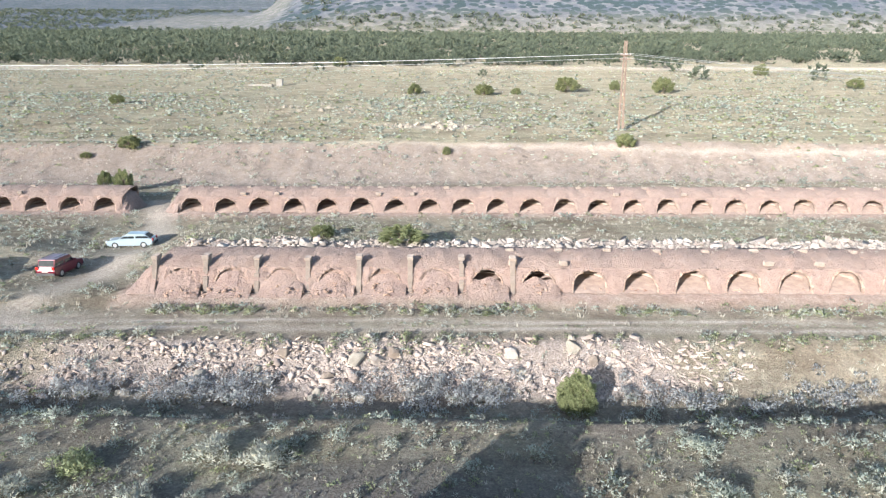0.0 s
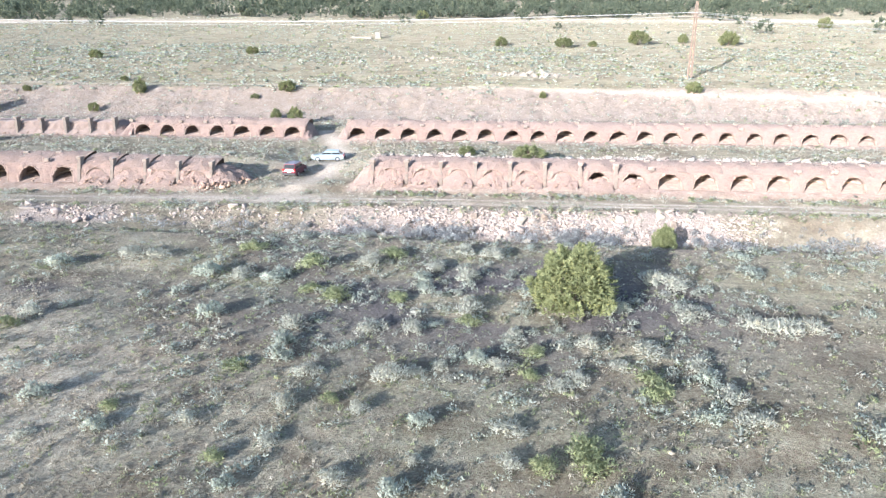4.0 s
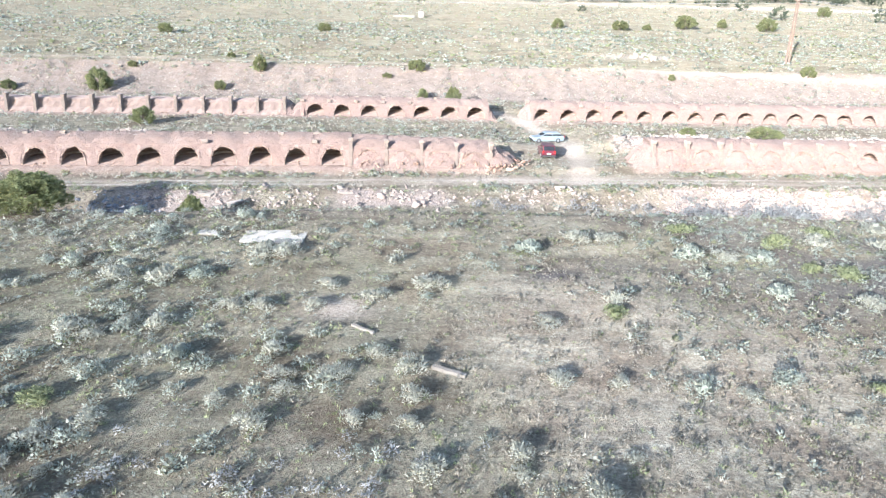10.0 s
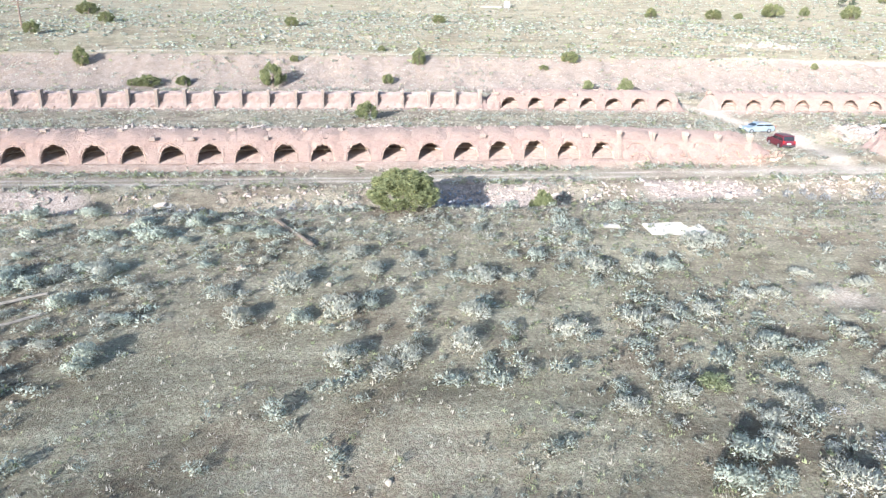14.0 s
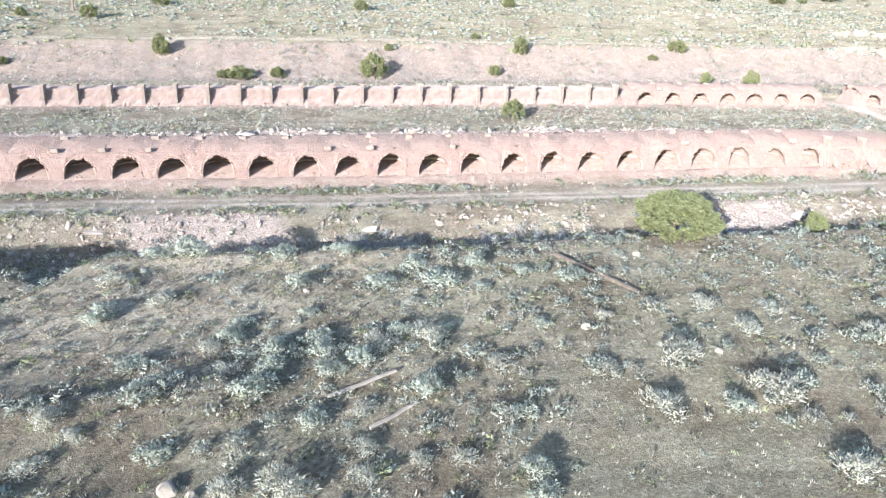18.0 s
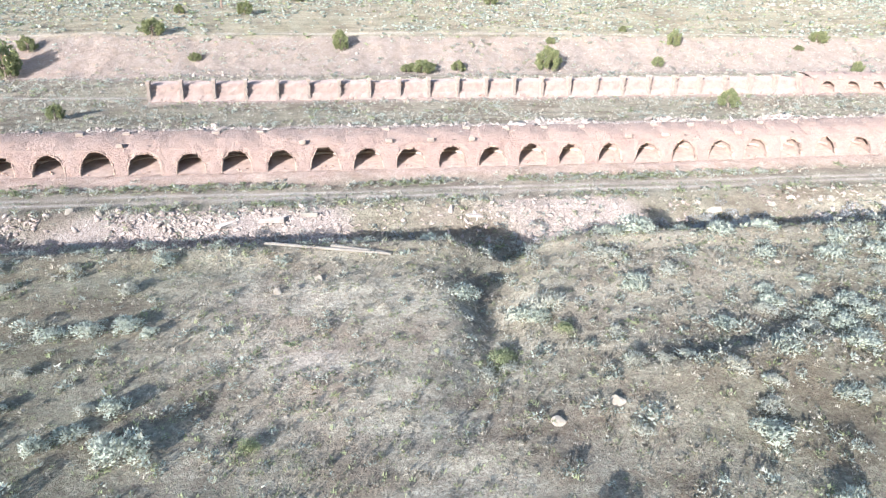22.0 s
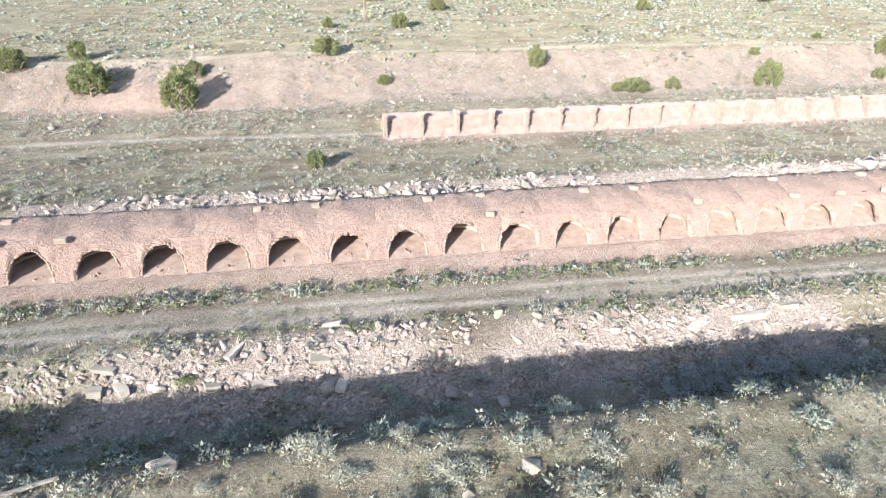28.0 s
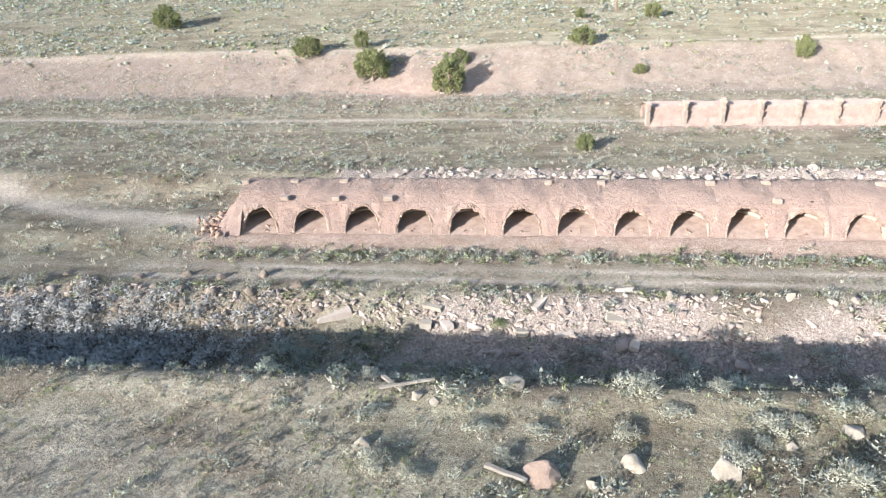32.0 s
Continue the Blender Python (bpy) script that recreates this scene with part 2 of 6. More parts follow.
def scattered(name, protos, xyz, size, mat, squash=None, rng=None, tilt=0.0, smooth=False, rise=None):
    """Many copies of small shapes, joined: protos is a list of (points, triangles)."""
    rng = rng or np.random.RandomState(5)
    pick = rng.randint(0, len(protos), len(xyz))
    ang = rng.rand(len(xyz)) * 2 * np.pi
    squash = np.ones(len(xyz)) if squash is None else squash
    vs, fs, ns, base = [], [], [], 0
    for k, (pv, pf) in enumerate(protos):
        sel = np.where(pick == k)[0]
        if not len(sel):
            continue
        c, s_ = np.cos(ang[sel])[:, None], np.sin(ang[sel])[:, None]
        p = pv[None] * size[sel][:, None, None]
        x = p[..., 0] * c - p[..., 1] * s_
        y = p[..., 0] * s_ + p[..., 1] * c
        z = p[..., 2] * squash[sel][:, None]
        if tilt:
            z = z + x * rng.uniform(-tilt, tilt, (len(sel), 1)) + y * rng.uniform(-tilt, tilt, (len(sel), 1))
        out = np.stack([x, y, z], -1) + xyz[sel][:, None]
        vs.append(out.reshape(-1, 3))
        fs.append((pf[None] + (base + np.arange(len(sel)) * len(pv))[:, None, None]).reshape(-1, 3))
        if rise is not None:
            q = round_normals(pv, rise)[None]
            ns.append(np.stack([q[..., 0] * c - q[..., 1] * s_, q[..., 0] * s_ + q[..., 1] * c, q[..., 2] + 0 * c], -1).reshape(-1, 3))
        base += len(sel) * len(pv)
    return tri_object(name, np.concatenate(vs), np.concatenate(fs), mat, smooth or rise is not None, np.concatenate(ns) if ns else None)


def on_ground(xy, sink=0.0):
    xy = np.asarray(xy, float)
    return np.column_stack([xy, ground_z(xy[:, 0], xy[:, 1]) - sink])


def gz(x, y):
    return float(ground_z(np.array([x]), np.array([y]))[0])


def picked(rng, n, x0, x1, y0, y1, density):
    """n tries in a box, kept by density(x, y) between 0 and 1."""
    p = np.column_stack([rng.uniform(x0, x1, n), rng.uniform(y0, y1, n)])
    return p[rng.rand(n) < density(p[:, 0], p[:, 1])]


def in_rows(x, y, pad=0.5):
    v, w = y - near_y(x), y - far_y(x)
    a = (v > -0.6 - pad) & (v < 5.6 + pad) & (((x > -206.5) & (x < -41)) | (x > -26))
    b = (w > -0.6 - pad) & (w < 5.6 + pad) & (((x > -169.5) & (x < -38)) | (x > -35))
    return a | b


def track_mask(x, y):
    """Bare wheel tracks, 0 to 1."""
    v = y - near_y(x)
    wob = 0.6 * (fnoise(x * 0.05, 0 * y + 2.2) - 0.5)
    rut = np.exp(-(((v + 5.3 + wob) / 0.36) ** 2)) + np.exp(-(((v + 6.9 + wob) / 0.38) ** 2))
    m = rut * np.where(x < -210, 0.2, 1.0) * (0.65 + 0.7 * fnoise(x * 0.15, y * 0.3))
    m = np.maximum(m, 0.9 * np.exp(-(((v + 5.4 + wob) / 1.7) ** 2)) * np.exp(-(((x + 40) / 17.0) ** 2)))
    m = np.maximum(m, 0.08 * np.exp(-(((v + 6.0 + wob) / 2.0) ** 4)) * (x > -212))
    gap = -33.5 + 2.5 * np.sin((y - 50) * 0.09) - 3 * sstep(70, 95, y)
    m = np.maximum(m, 0.8 * np.exp(-(((x - gap) / 1.9) ** 2)) * (y > 44) * (y < 92) * (v > -8))
    m = np.maximum(m, np.exp(-(((x + 33) / 6.5) ** 2)) * np.exp(-(((y - 66) / 7.0) ** 2)) * 0.3)
    drive = 51.5 + 0.012 * (x + 209) ** 2 * (x < -209)
    m = np.maximum(m, 1.0 * np.exp(-(((y - drive) / 1.5) ** 2)) * (x < -203))
    m = np.maximum(m, 0.85 * np.exp(-(((y - 85.7 - 0.5 * np.sin(x * 0.12)) / 0.8) ** 2)) * (x < -167))
    m = np.maximum(m, 0.5 * np.exp(-(((y - far_y(x) - 33) / 0.9) ** 2)))
    m = np.maximum(m, 0.9 * np.exp(-(((y - 288 - 0.03 * x) / 5.0) ** 2)))
    m = np.maximum(m, 0.9 * np.exp(-(((x + 58.3) / 2.0) ** 2 + ((y - 12.9) / 1.6) ** 2)))
    m = np.maximum(m, 0.7 * np.exp(-(((x + 145) / 1.6) ** 2 + ((y - 15.5) / 1.2) ** 2)))
    return np.clip(m, 0, 1)


def rubble_mask(x, y):
    """Broken pale stone on the slopes, 0 to 1."""
    v = y - near_y(x)
    n = fnoise(x * 0.09 + 4, y * 0.12)
    a = sstep(-14.0, -12.3, v) * (1 - sstep(-9.6, -8.2, v)) * sstep(0.40, 0.58, n + 0.13 * sstep(-138, -148, x) * sstep(-196, -188, x) + 0.10 * sstep(-30, -24, x) * (1 - sstep(12, 20, x)))
    b = sstep(7.6, 8.8, v) * (1 - sstep(12.6, 14.2, v)) * sstep(0.18, 0.40, fnoise(x * 0.07 + 20, y * 0.1) + 0.10 * (x > 0) + 0.1 * (x > -165) * (x < -100)) * ((x > -200) & (x < -46) | (x > -26))
    c = np.exp(-(((x - 2) / 11) ** 2 + ((y - 131) / 2.5) ** 2)) * 0.8
    return np.clip(a + b + c, 0, 1)


def cinder_mask(x, y):
    """Dark slack and coke dust on the flat."""
    n = fnoise(x * 0.11 + 7, y * 0.16 + 2)
    m = np.exp(-(((x + 8) / 24.0) ** 2 + ((y - 20) / 10.0) ** 2)) * sstep(0.36, 0.58, n) * 1.1
    m = np.maximum(m, 0.6 * np.exp(-(((x + 27) / 9.0) ** 2 + ((y - 29) / 4.0) ** 2)) * sstep(0.34, 0.55, n))
    m = np.maximum(m, np.exp(-(((x + 43.5) / 2.2) ** 2 + ((y - 18.5) / 1.4) ** 2)))
    return np.clip(m, 0, 1)


_gx = axis_lines(-235, 75, 1.0, -2600, 2600, 1.10)
_gy = axis_lines(-16, 134, 0.68, -420, 3800, 1.09)
_X, _Y = np.meshgrid(_gx, _gy)


# ---- ground ----
def earth(tree, bsdf):
    zone = tree.nodes.new("ShaderNodeAttribute")
    zone.attribute_name = "cover"
    more = tree.nodes.new("ShaderNodeAttribute")
    more.attribute_name = "stone"
    sep, sep2 = tree.nodes.new("ShaderNodeSeparateColor"), tree.nodes.new("ShaderNodeSeparateColor")
    tree.links.new(zone.outputs["Color"], sep.inputs[0])
    tree.links.new(more.outputs["Color"], sep2.inputs[0])
    big, mid, fine = noise_tex(tree, 0.09, 5, 0.6), noise_tex(tree, 0.8, 6, 0.7), noise_tex(tree, 7.0, 5, 0.75)
    soil = ramp(tree, mid, [(0.28, (0.212, 0.160, 0.133)), (0.5, (0.327, 0.269, 0.230)), (0.72, (0.425, 0.371, 0.327))])
    grass = ramp(tree, mid, [(0.3, (0.151, 0.150, 0.111)), (0.55, (0.242, 0.235, 0.187)), (0.75, (0.340, 0.320, 0.274))])
    gm = tree.nodes.new("ShaderNodeMath")
    gm.operation, gm.use_clamp = "MULTIPLY", True
    tree.links.new(sep.outputs[2], gm.inputs[0])
    tree.links.new(ramp(tree, big, [(0.38, (0.1, 0.1, 0.1)), (0.58, (1, 1, 1))]), gm.inputs[1])
    col = mix(tree, gm.outputs[0], soil, grass)
    # turf: sprigs of green, straw and bare brown
    speck = noise_tex(tree, 4.2, 4, 0.8)
    turf = ramp(tree, speck, [(0.30, (0.160, 0.122, 0.098)), (0.42, (0.280, 0.232, 0.182)), (0.52, (0.292, 0.280, 0.200)), (0.62, (0.421, 0.379, 0.304)), (0.74, (0.564, 0.514, 0.435))])
    pale = ramp(tree, speck, [(0.30, (0.402, 0.338, 0.284)), (0.5, (0.604, 0.530, 0.450)), (0.7, (0.829, 0.750, 0.656))])
    turf = mix(tree, zone.outputs["Alpha"], turf, pale)
    tm = tree.nodes.new("ShaderNodeMath")
    tm.operation = "MULTIPLY"
    tree.links.new(sep.outputs[2], tm.inputs[0])
    tm.inputs[1].default_value = 0.8
    col = mix(tree, tm.outputs[0], col, turf)
    wide = noise_tex(tree, 0.22, 4, 0.6)
    streak = noise_tex(tree, 0.5, 5, 0.75, stretch=(0.22, 1.0, 1.0))
    col = mix(tree, 0.8, col, ramp(tree, streak, [(0.32, (0.30, 0.29, 0.28)), (0.68, (0.66, 0.67, 0.66))]), "OVERLAY")
    col = mix(tree, 0.9, col, ramp(tree, wide, [(0.36, (0.68, 0.625, 0.585)), (0.52, (0.95, 0.94, 0.90)), (0.68, (1.0, 1.0, 0.98))]), "MULTIPLY")
    bank = ramp(tree, mid, [(0.25, (0.182, 0.139, 0.116)), (0.5, (0.278, 0.227, 0.197)), (0.75, (0.354, 0.304, 0.271))])
    col = mix(tree, sep2.outputs[2], col, bank)
    col = mix(tree, sep2.outputs[1], col, ramp(tree, fine, [(0.3, (0.085, 0.075, 0.08)), (0.7, (0.19, 0.17, 0.17))]))
    clay = ramp(tree, mid, [(0.25, (0.352, 0.240, 0.196)), (0.5, (0.432, 0.320, 0.272)), (0.75, (0.480, 0.380, 0.328))])
    col = mix(tree, sep.outputs[1], col, clay)
    rub = ramp(tree, fine, [(0.3, (0.246, 0.190, 0.164)), (0.5, (0.365, 0.301, 0.268)), (0.72, (0.461, 0.409, 0.372))])
    col = mix(tree, sep2.outputs[0], col, rub)
    dirt = ramp(tree, fine, [(0.3, (0.45, 0.378, 0.32)), (0.7, (0.58, 0.505, 0.44))])
    col = mix(tree, sep.outputs[0], col, dirt)
    mott = noise_tex(tree, 2.6, 5, 0.75)
    col = mix(tree, 0.55, col, ramp(tree, mott, [(0.3, (0.30, 0.275, 0.26)), (0.7, (0.68, 0.70, 0.69))]), "OVERLAY")
    col = mix(tree, 0.75, col, ramp(tree, fine, [(0.28, (0.24, 0.24, 0.24)), (0.72, (0.76, 0.76, 0.76))]), "OVERLAY")
    # stony, scrub-dotted mountain sides, distant haze put into their bluish colours
    pos = tree.nodes.new("ShaderNodeNewGeometry")
    xyz = tree.nodes.new("ShaderNodeSeparateXYZ")
    tree.links.new(pos.outputs["Position"], xyz.inputs[0])
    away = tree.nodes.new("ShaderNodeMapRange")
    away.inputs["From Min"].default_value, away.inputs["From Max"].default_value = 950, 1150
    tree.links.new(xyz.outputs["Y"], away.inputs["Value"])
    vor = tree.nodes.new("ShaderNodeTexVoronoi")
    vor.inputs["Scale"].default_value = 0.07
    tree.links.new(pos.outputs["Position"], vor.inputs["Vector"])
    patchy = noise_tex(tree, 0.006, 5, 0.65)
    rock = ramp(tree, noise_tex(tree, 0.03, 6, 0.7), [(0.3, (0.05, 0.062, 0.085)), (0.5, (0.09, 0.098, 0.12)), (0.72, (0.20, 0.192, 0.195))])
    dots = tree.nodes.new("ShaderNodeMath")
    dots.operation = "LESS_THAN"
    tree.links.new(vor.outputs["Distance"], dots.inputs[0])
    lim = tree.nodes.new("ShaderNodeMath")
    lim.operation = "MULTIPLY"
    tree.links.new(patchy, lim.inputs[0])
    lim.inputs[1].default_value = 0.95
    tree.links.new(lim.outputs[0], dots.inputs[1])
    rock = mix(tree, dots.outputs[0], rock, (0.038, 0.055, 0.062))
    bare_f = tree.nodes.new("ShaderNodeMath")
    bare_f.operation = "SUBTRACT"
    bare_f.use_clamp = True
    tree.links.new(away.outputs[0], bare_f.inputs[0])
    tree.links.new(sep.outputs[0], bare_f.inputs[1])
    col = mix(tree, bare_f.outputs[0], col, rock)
    tree.links.new(col, bsdf.inputs["Base Color"])
    bsdf.inputs["Roughness"].default_value = 0.95
    bsdf.inputs["Specular IOR Level"].default_value = 0.15
    bsdf.inputs["Diffuse Roughness"].default_value = 1.0
    bump(tree, bsdf, fine, 1.0, 0.25)


earth_mat = material("dry earth", earth)
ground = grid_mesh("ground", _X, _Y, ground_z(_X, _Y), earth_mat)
tagged(ground, "dry sloping ground with grass, wheel tracks and a ditch", "ground", kind="structure")


def blob(x, y, cx, cy, rx, ry):
    return np.exp(-(((x - cx) / rx) ** 2 + ((y - cy) / ry) ** 2))


def lawn(x, y):
    """Low green-brown turf with few bushes."""
    return np.clip(blob(x, y, -84, 2, 20, 16) + blob(x, y, -94, 10, 10, 12) + 0.8 * blob(x, y, -54, 18, 9, 9) + 0.7 * blob(x, y, -163, 15, 8, 8), 0, 1)


def straw(x, y):
    """Fields of dry bunch grass."""
    return np.clip(blob(x, y, -36, 2, 13, 13) + blob(x, y, -44, 10, 7, 8) + blob(x, y, -141, 14, 8, 14) + blob(x, y, -146, 22, 6, 5) + blob(x, y, -199, 20, 13, 12) + 0.7 * blob(x, y, -122, 22, 9, 9) + 0.45 * blob(x, y, -47, 27, 9, 5), 0, 1)


def lay_zones():
    x, y = _X.ravel(), _Y.ravel()
    v, w = y - near_y(x), y - far_y(x)
    rough = 0.6 + 0.8 * fnoise(x * 0.35, y * 0.35)
    clay = np.exp(-(((v - 0.5) / 3.0) ** 2)) * ((x > -208) & (x < -42) | (x > -27))
    clay = np.maximum(clay, np.exp(-(((w + 0.2) / 2.4) ** 2)) * ((x > -169) & (x < -38) | (x > -36)))
    clay = np.maximum(clay, 0.55 * np.exp(-(((v + 12) / 3.0) ** 2)) * np.exp(-(((x + 8) / 18) ** 2)))
    clay = np.maximum(clay, 0.6 * np.exp(-(((w - 22) / 7.0) ** 2)) * np.exp(-(((x + 200) / 14) ** 2)))
    grass = np.where((w > 27) | (v < -18.5), 0.95, 0.55)
    grass = np.where((v > 10) & (w < -2), 0.6, grass)
    grass = grass * np.where((v < -18.5) & (x > -115) & (x < -70) & (y < 24), 1.0, 0.85)
    brow = lerp_tab(x, [(-260, 33.5), (-205, 33.0), (-174, 31.0), (-60, 30.3), (0, 33.0), (40, 36.0), (140, 36.0)])
    bank = sstep(-16, -11, w - brow) * (1 - sstep(-1.5, 0.8, w - brow + 1.2 * (fnoise(x * 0.2, y * 0.2) - 0.5)))
    bank = np.maximum(bank, 0.35 * sstep(-24, -19, v) * (1 - sstep(-19, -17, v)))
    # bare field and cleared land far off
    bare = 0.22 * sstep(-545, -500, x + 0.1 * (y - 1130)) * (1 - sstep(-275, -235, x)) * sstep(1110, 1150, y) * (1 - sstep(1600, 1750, y))
    cover = np.stack([np.clip(track_mask(x, y) * rough + bare, 0, 1), np.clip(clay * rough, 0, 1), np.clip(grass, 0, 1), 0.8 * straw(x, y) * (v < -17)], -1)
    stone = np.stack([np.clip(rubble_mask(x, y) * rough, 0, 1), np.clip(cinder_mask(x, y), 0, 1), np.clip(bank * rough * 1.2, 0, 1), np.ones_like(x)], -1)
    for key, val in (("cover", cover), ("stone", stone)):
        layer = ground.data.color_attributes.new(key, "FLOAT_COLOR", "POINT")
        layer.data.foreach_set("color", val.astype(np.float32).ravel())


lay_zones()


# ---- ovens ----
def clay_build(tree, bsdf):
    big, mid, fine = noise_tex(tree, 0.35, 4, 0.6), noise_tex(tree, 2.2, 6, 0.7), noise_tex(tree, 16.0, 4, 0.7)
    col = ramp(tree, mid, [(0.22, (0.185, 0.119, 0.098)), (0.42, (0.270, 0.188, 0.161)), (0.62, (0.310, 0.223, 0.193)), (0.82, (0.355, 0.278, 0.246))])
    col = mix(tree, ramp(tree, big, [(0.4, (0, 0, 0)), (0.7, (0.4, 0.4, 0.4))]), col, (0.35, 0.275, 0.24))
    col = mix(tree, 0.45, col, ramp(tree, fine, [(0.3, (0.34, 0.34, 0.34)), (0.7, (0.66, 0.66, 0.66))]), "OVERLAY")
    pit = noise_tex(tree, 5.5, 6, 0.75)
    col = mix(tree, ramp(tree, pit, [(0.33, (0.55, 0.55, 0.55)), (0.43, (0, 0, 0))]), col, (0.17, 0.108, 0.088))
    # dusty tone on what faces up, also painted lighter to lift the dim roofs
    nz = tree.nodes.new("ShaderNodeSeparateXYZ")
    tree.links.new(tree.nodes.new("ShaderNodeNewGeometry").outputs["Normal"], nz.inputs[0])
    dust_lift = ramp(tree, nz.outputs["Z"], [(0.72, (0, 0, 0)), (0.95, (0.6, 0.6, 0.6))])
    col = mix(tree, dust_lift, col, ramp(tree, mid, [(0.3, (0.27, 0.19, 0.155)), (0.7, (0.345, 0.262, 0.22))]))
    tree.links.new(col, bsdf.inputs["Base Color"])
    bsdf.inputs["Roughness"].default_value = 0.95
    bsdf.inputs["Diffuse Roughness"].default_value = 1.0
    rough = tree.nodes.new("ShaderNodeMath")
    rough.operation = "ADD"
    tree.links.new(mid, rough.inputs[0])
    tree.links.new(pit, rough.inputs[1])
    bump(tree, bsdf, rough.outputs[0], 1.0, 0.22)


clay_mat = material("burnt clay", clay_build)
pale_clay_mat = simple("pale eroded clay", (0.245, 0.178, 0.152), (0.325, 0.252, 0.22), 1.2, fine=14, bumps=0.35, dist=0.05)
brick_mat = simple("old firebrick", (0.25, 0.175, 0.145), (0.36, 0.27, 0.225), 3.0, fine=25, island=True)
chamber_mat = simple("sooted firebrick", (0.215, 0.15, 0.125), (0.335, 0.255, 0.215), 1.6, fine=18, bumps=0.6)
ledge_mat = simple("fire-glazed brick ledge", (0.34, 0.26, 0.21), (0.45, 0.37, 0.31), 3.0)
stone_mat = simple("weathered sandstone", (0.23, 0.18, 0.15), (0.33, 0.27, 0.235), 2.5, fine=20, island=True)
debris_mat = simple("broken brick", (0.26, 0.15, 0.11), (0.42, 0.31, 0.245), 1.2, fine=12, island=True)
dark_mat = simple("vent hole shade", (0.02, 0.016, 0.014), (0.05, 0.04, 0.035), 4.0)


def part(name, bm, mat, parent, label=""):
    me = bpy.data.meshes.new(name)
    bm.to_mesh(me)
    bm.free()
    me.materials.append(mat)
    ob = new(name, me)
    ob.parent = parent
    return tagged(ob, label)


def part_arrays(name, verts, tris, mat, parent, label="", smooth=False):
    ob = tri_object(name, verts, tris, mat, smooth)
    ob.parent = parent
    return tagged(ob, label)


def hull_rock(seed, flat=0.7, n=11):
    rng = random.Random(seed)
    bm = bmesh.new()
    for _ in range(n):
        d = Vector((rng.gauss(0, 1), rng.gauss(0, 1), rng.gauss(0, 1))).normalized()
        bm.verts.new((d.x * rng.uniform(0.35, 0.55), d.y * rng.uniform(0.3, 0.5), d.z * 0.45 * flat + 0.1 * flat))
    bmesh.ops.convex_hull(bm, input=bm.verts)
    bm.verts.ensure_lookup_table()
    loose = [v for v in bm.verts if not v.link_faces]
    bmesh.ops.delete(bm, geom=loose, context="VERTS")
    bmesh.ops.triangulate(bm, faces=bm.faces)
    bm.verts.index_update()
    vs = np.array([v.co[:] for v in bm.verts])
    fs = np.array([[v.index for v in f.verts] for f in bm.faces])
    bm.free()
    return vs, fs


def box_rock(seed, lx=1.0, ly=0.5, lz=0.25):
    rng = np.random.RandomState(seed)
    vs = np.array([(x, y, z) for z in (0, 1) for y in (-.5, .5) for x in (-.5, .5)]) * (lx, ly, lz)
    vs = vs + rng.uniform(-0.06, 0.06, vs.shape) * lx
    q = [(0, 2, 3, 1), (4, 5, 7, 6), (0, 1, 5, 4), (1, 3, 7, 5), (3, 2, 6, 7), (2, 0, 4, 6)]
    fs = [t for a, b, c, d in q for t in ((a, b, c), (a, c, d))]
    return vs, np.array(fs)


ROCKS = [hull_rock(s, 0.6 + 0.1 * (s % 4)) for s in range(8)]
BLOCKS = [box_rock(s, 1.0, 0.45 + 0.1 * (s % 3), 0.22 + 0.08 * (s % 2)) for s in range(6)]
BRICKS = [box_rock(40 + s, 1.0, 0.5, 0.35) for s in range(4)]


def arch_curve(rng, half, height, ragged, n=27):
    """The ragged mouth of an oven, from its left foot over the crown to its right foot."""
    pts = []
    lean = rng.uniform(-0.08, 0.08)
    peak = rng.uniform(0.9, 1.25)
    for i in range(n):
        a = math.pi * (1 - i / (n - 1))
        c, s = math.cos(a), math.sin(a)
        k = 1 + ragged * rng.uniform(-1, 1) * (0.15 + 0.85 * s)
        pts.append((half * c * k + lean * s, max(height * (abs(s) ** (0.72 * peak)) * k, 0.0)))
    return pts


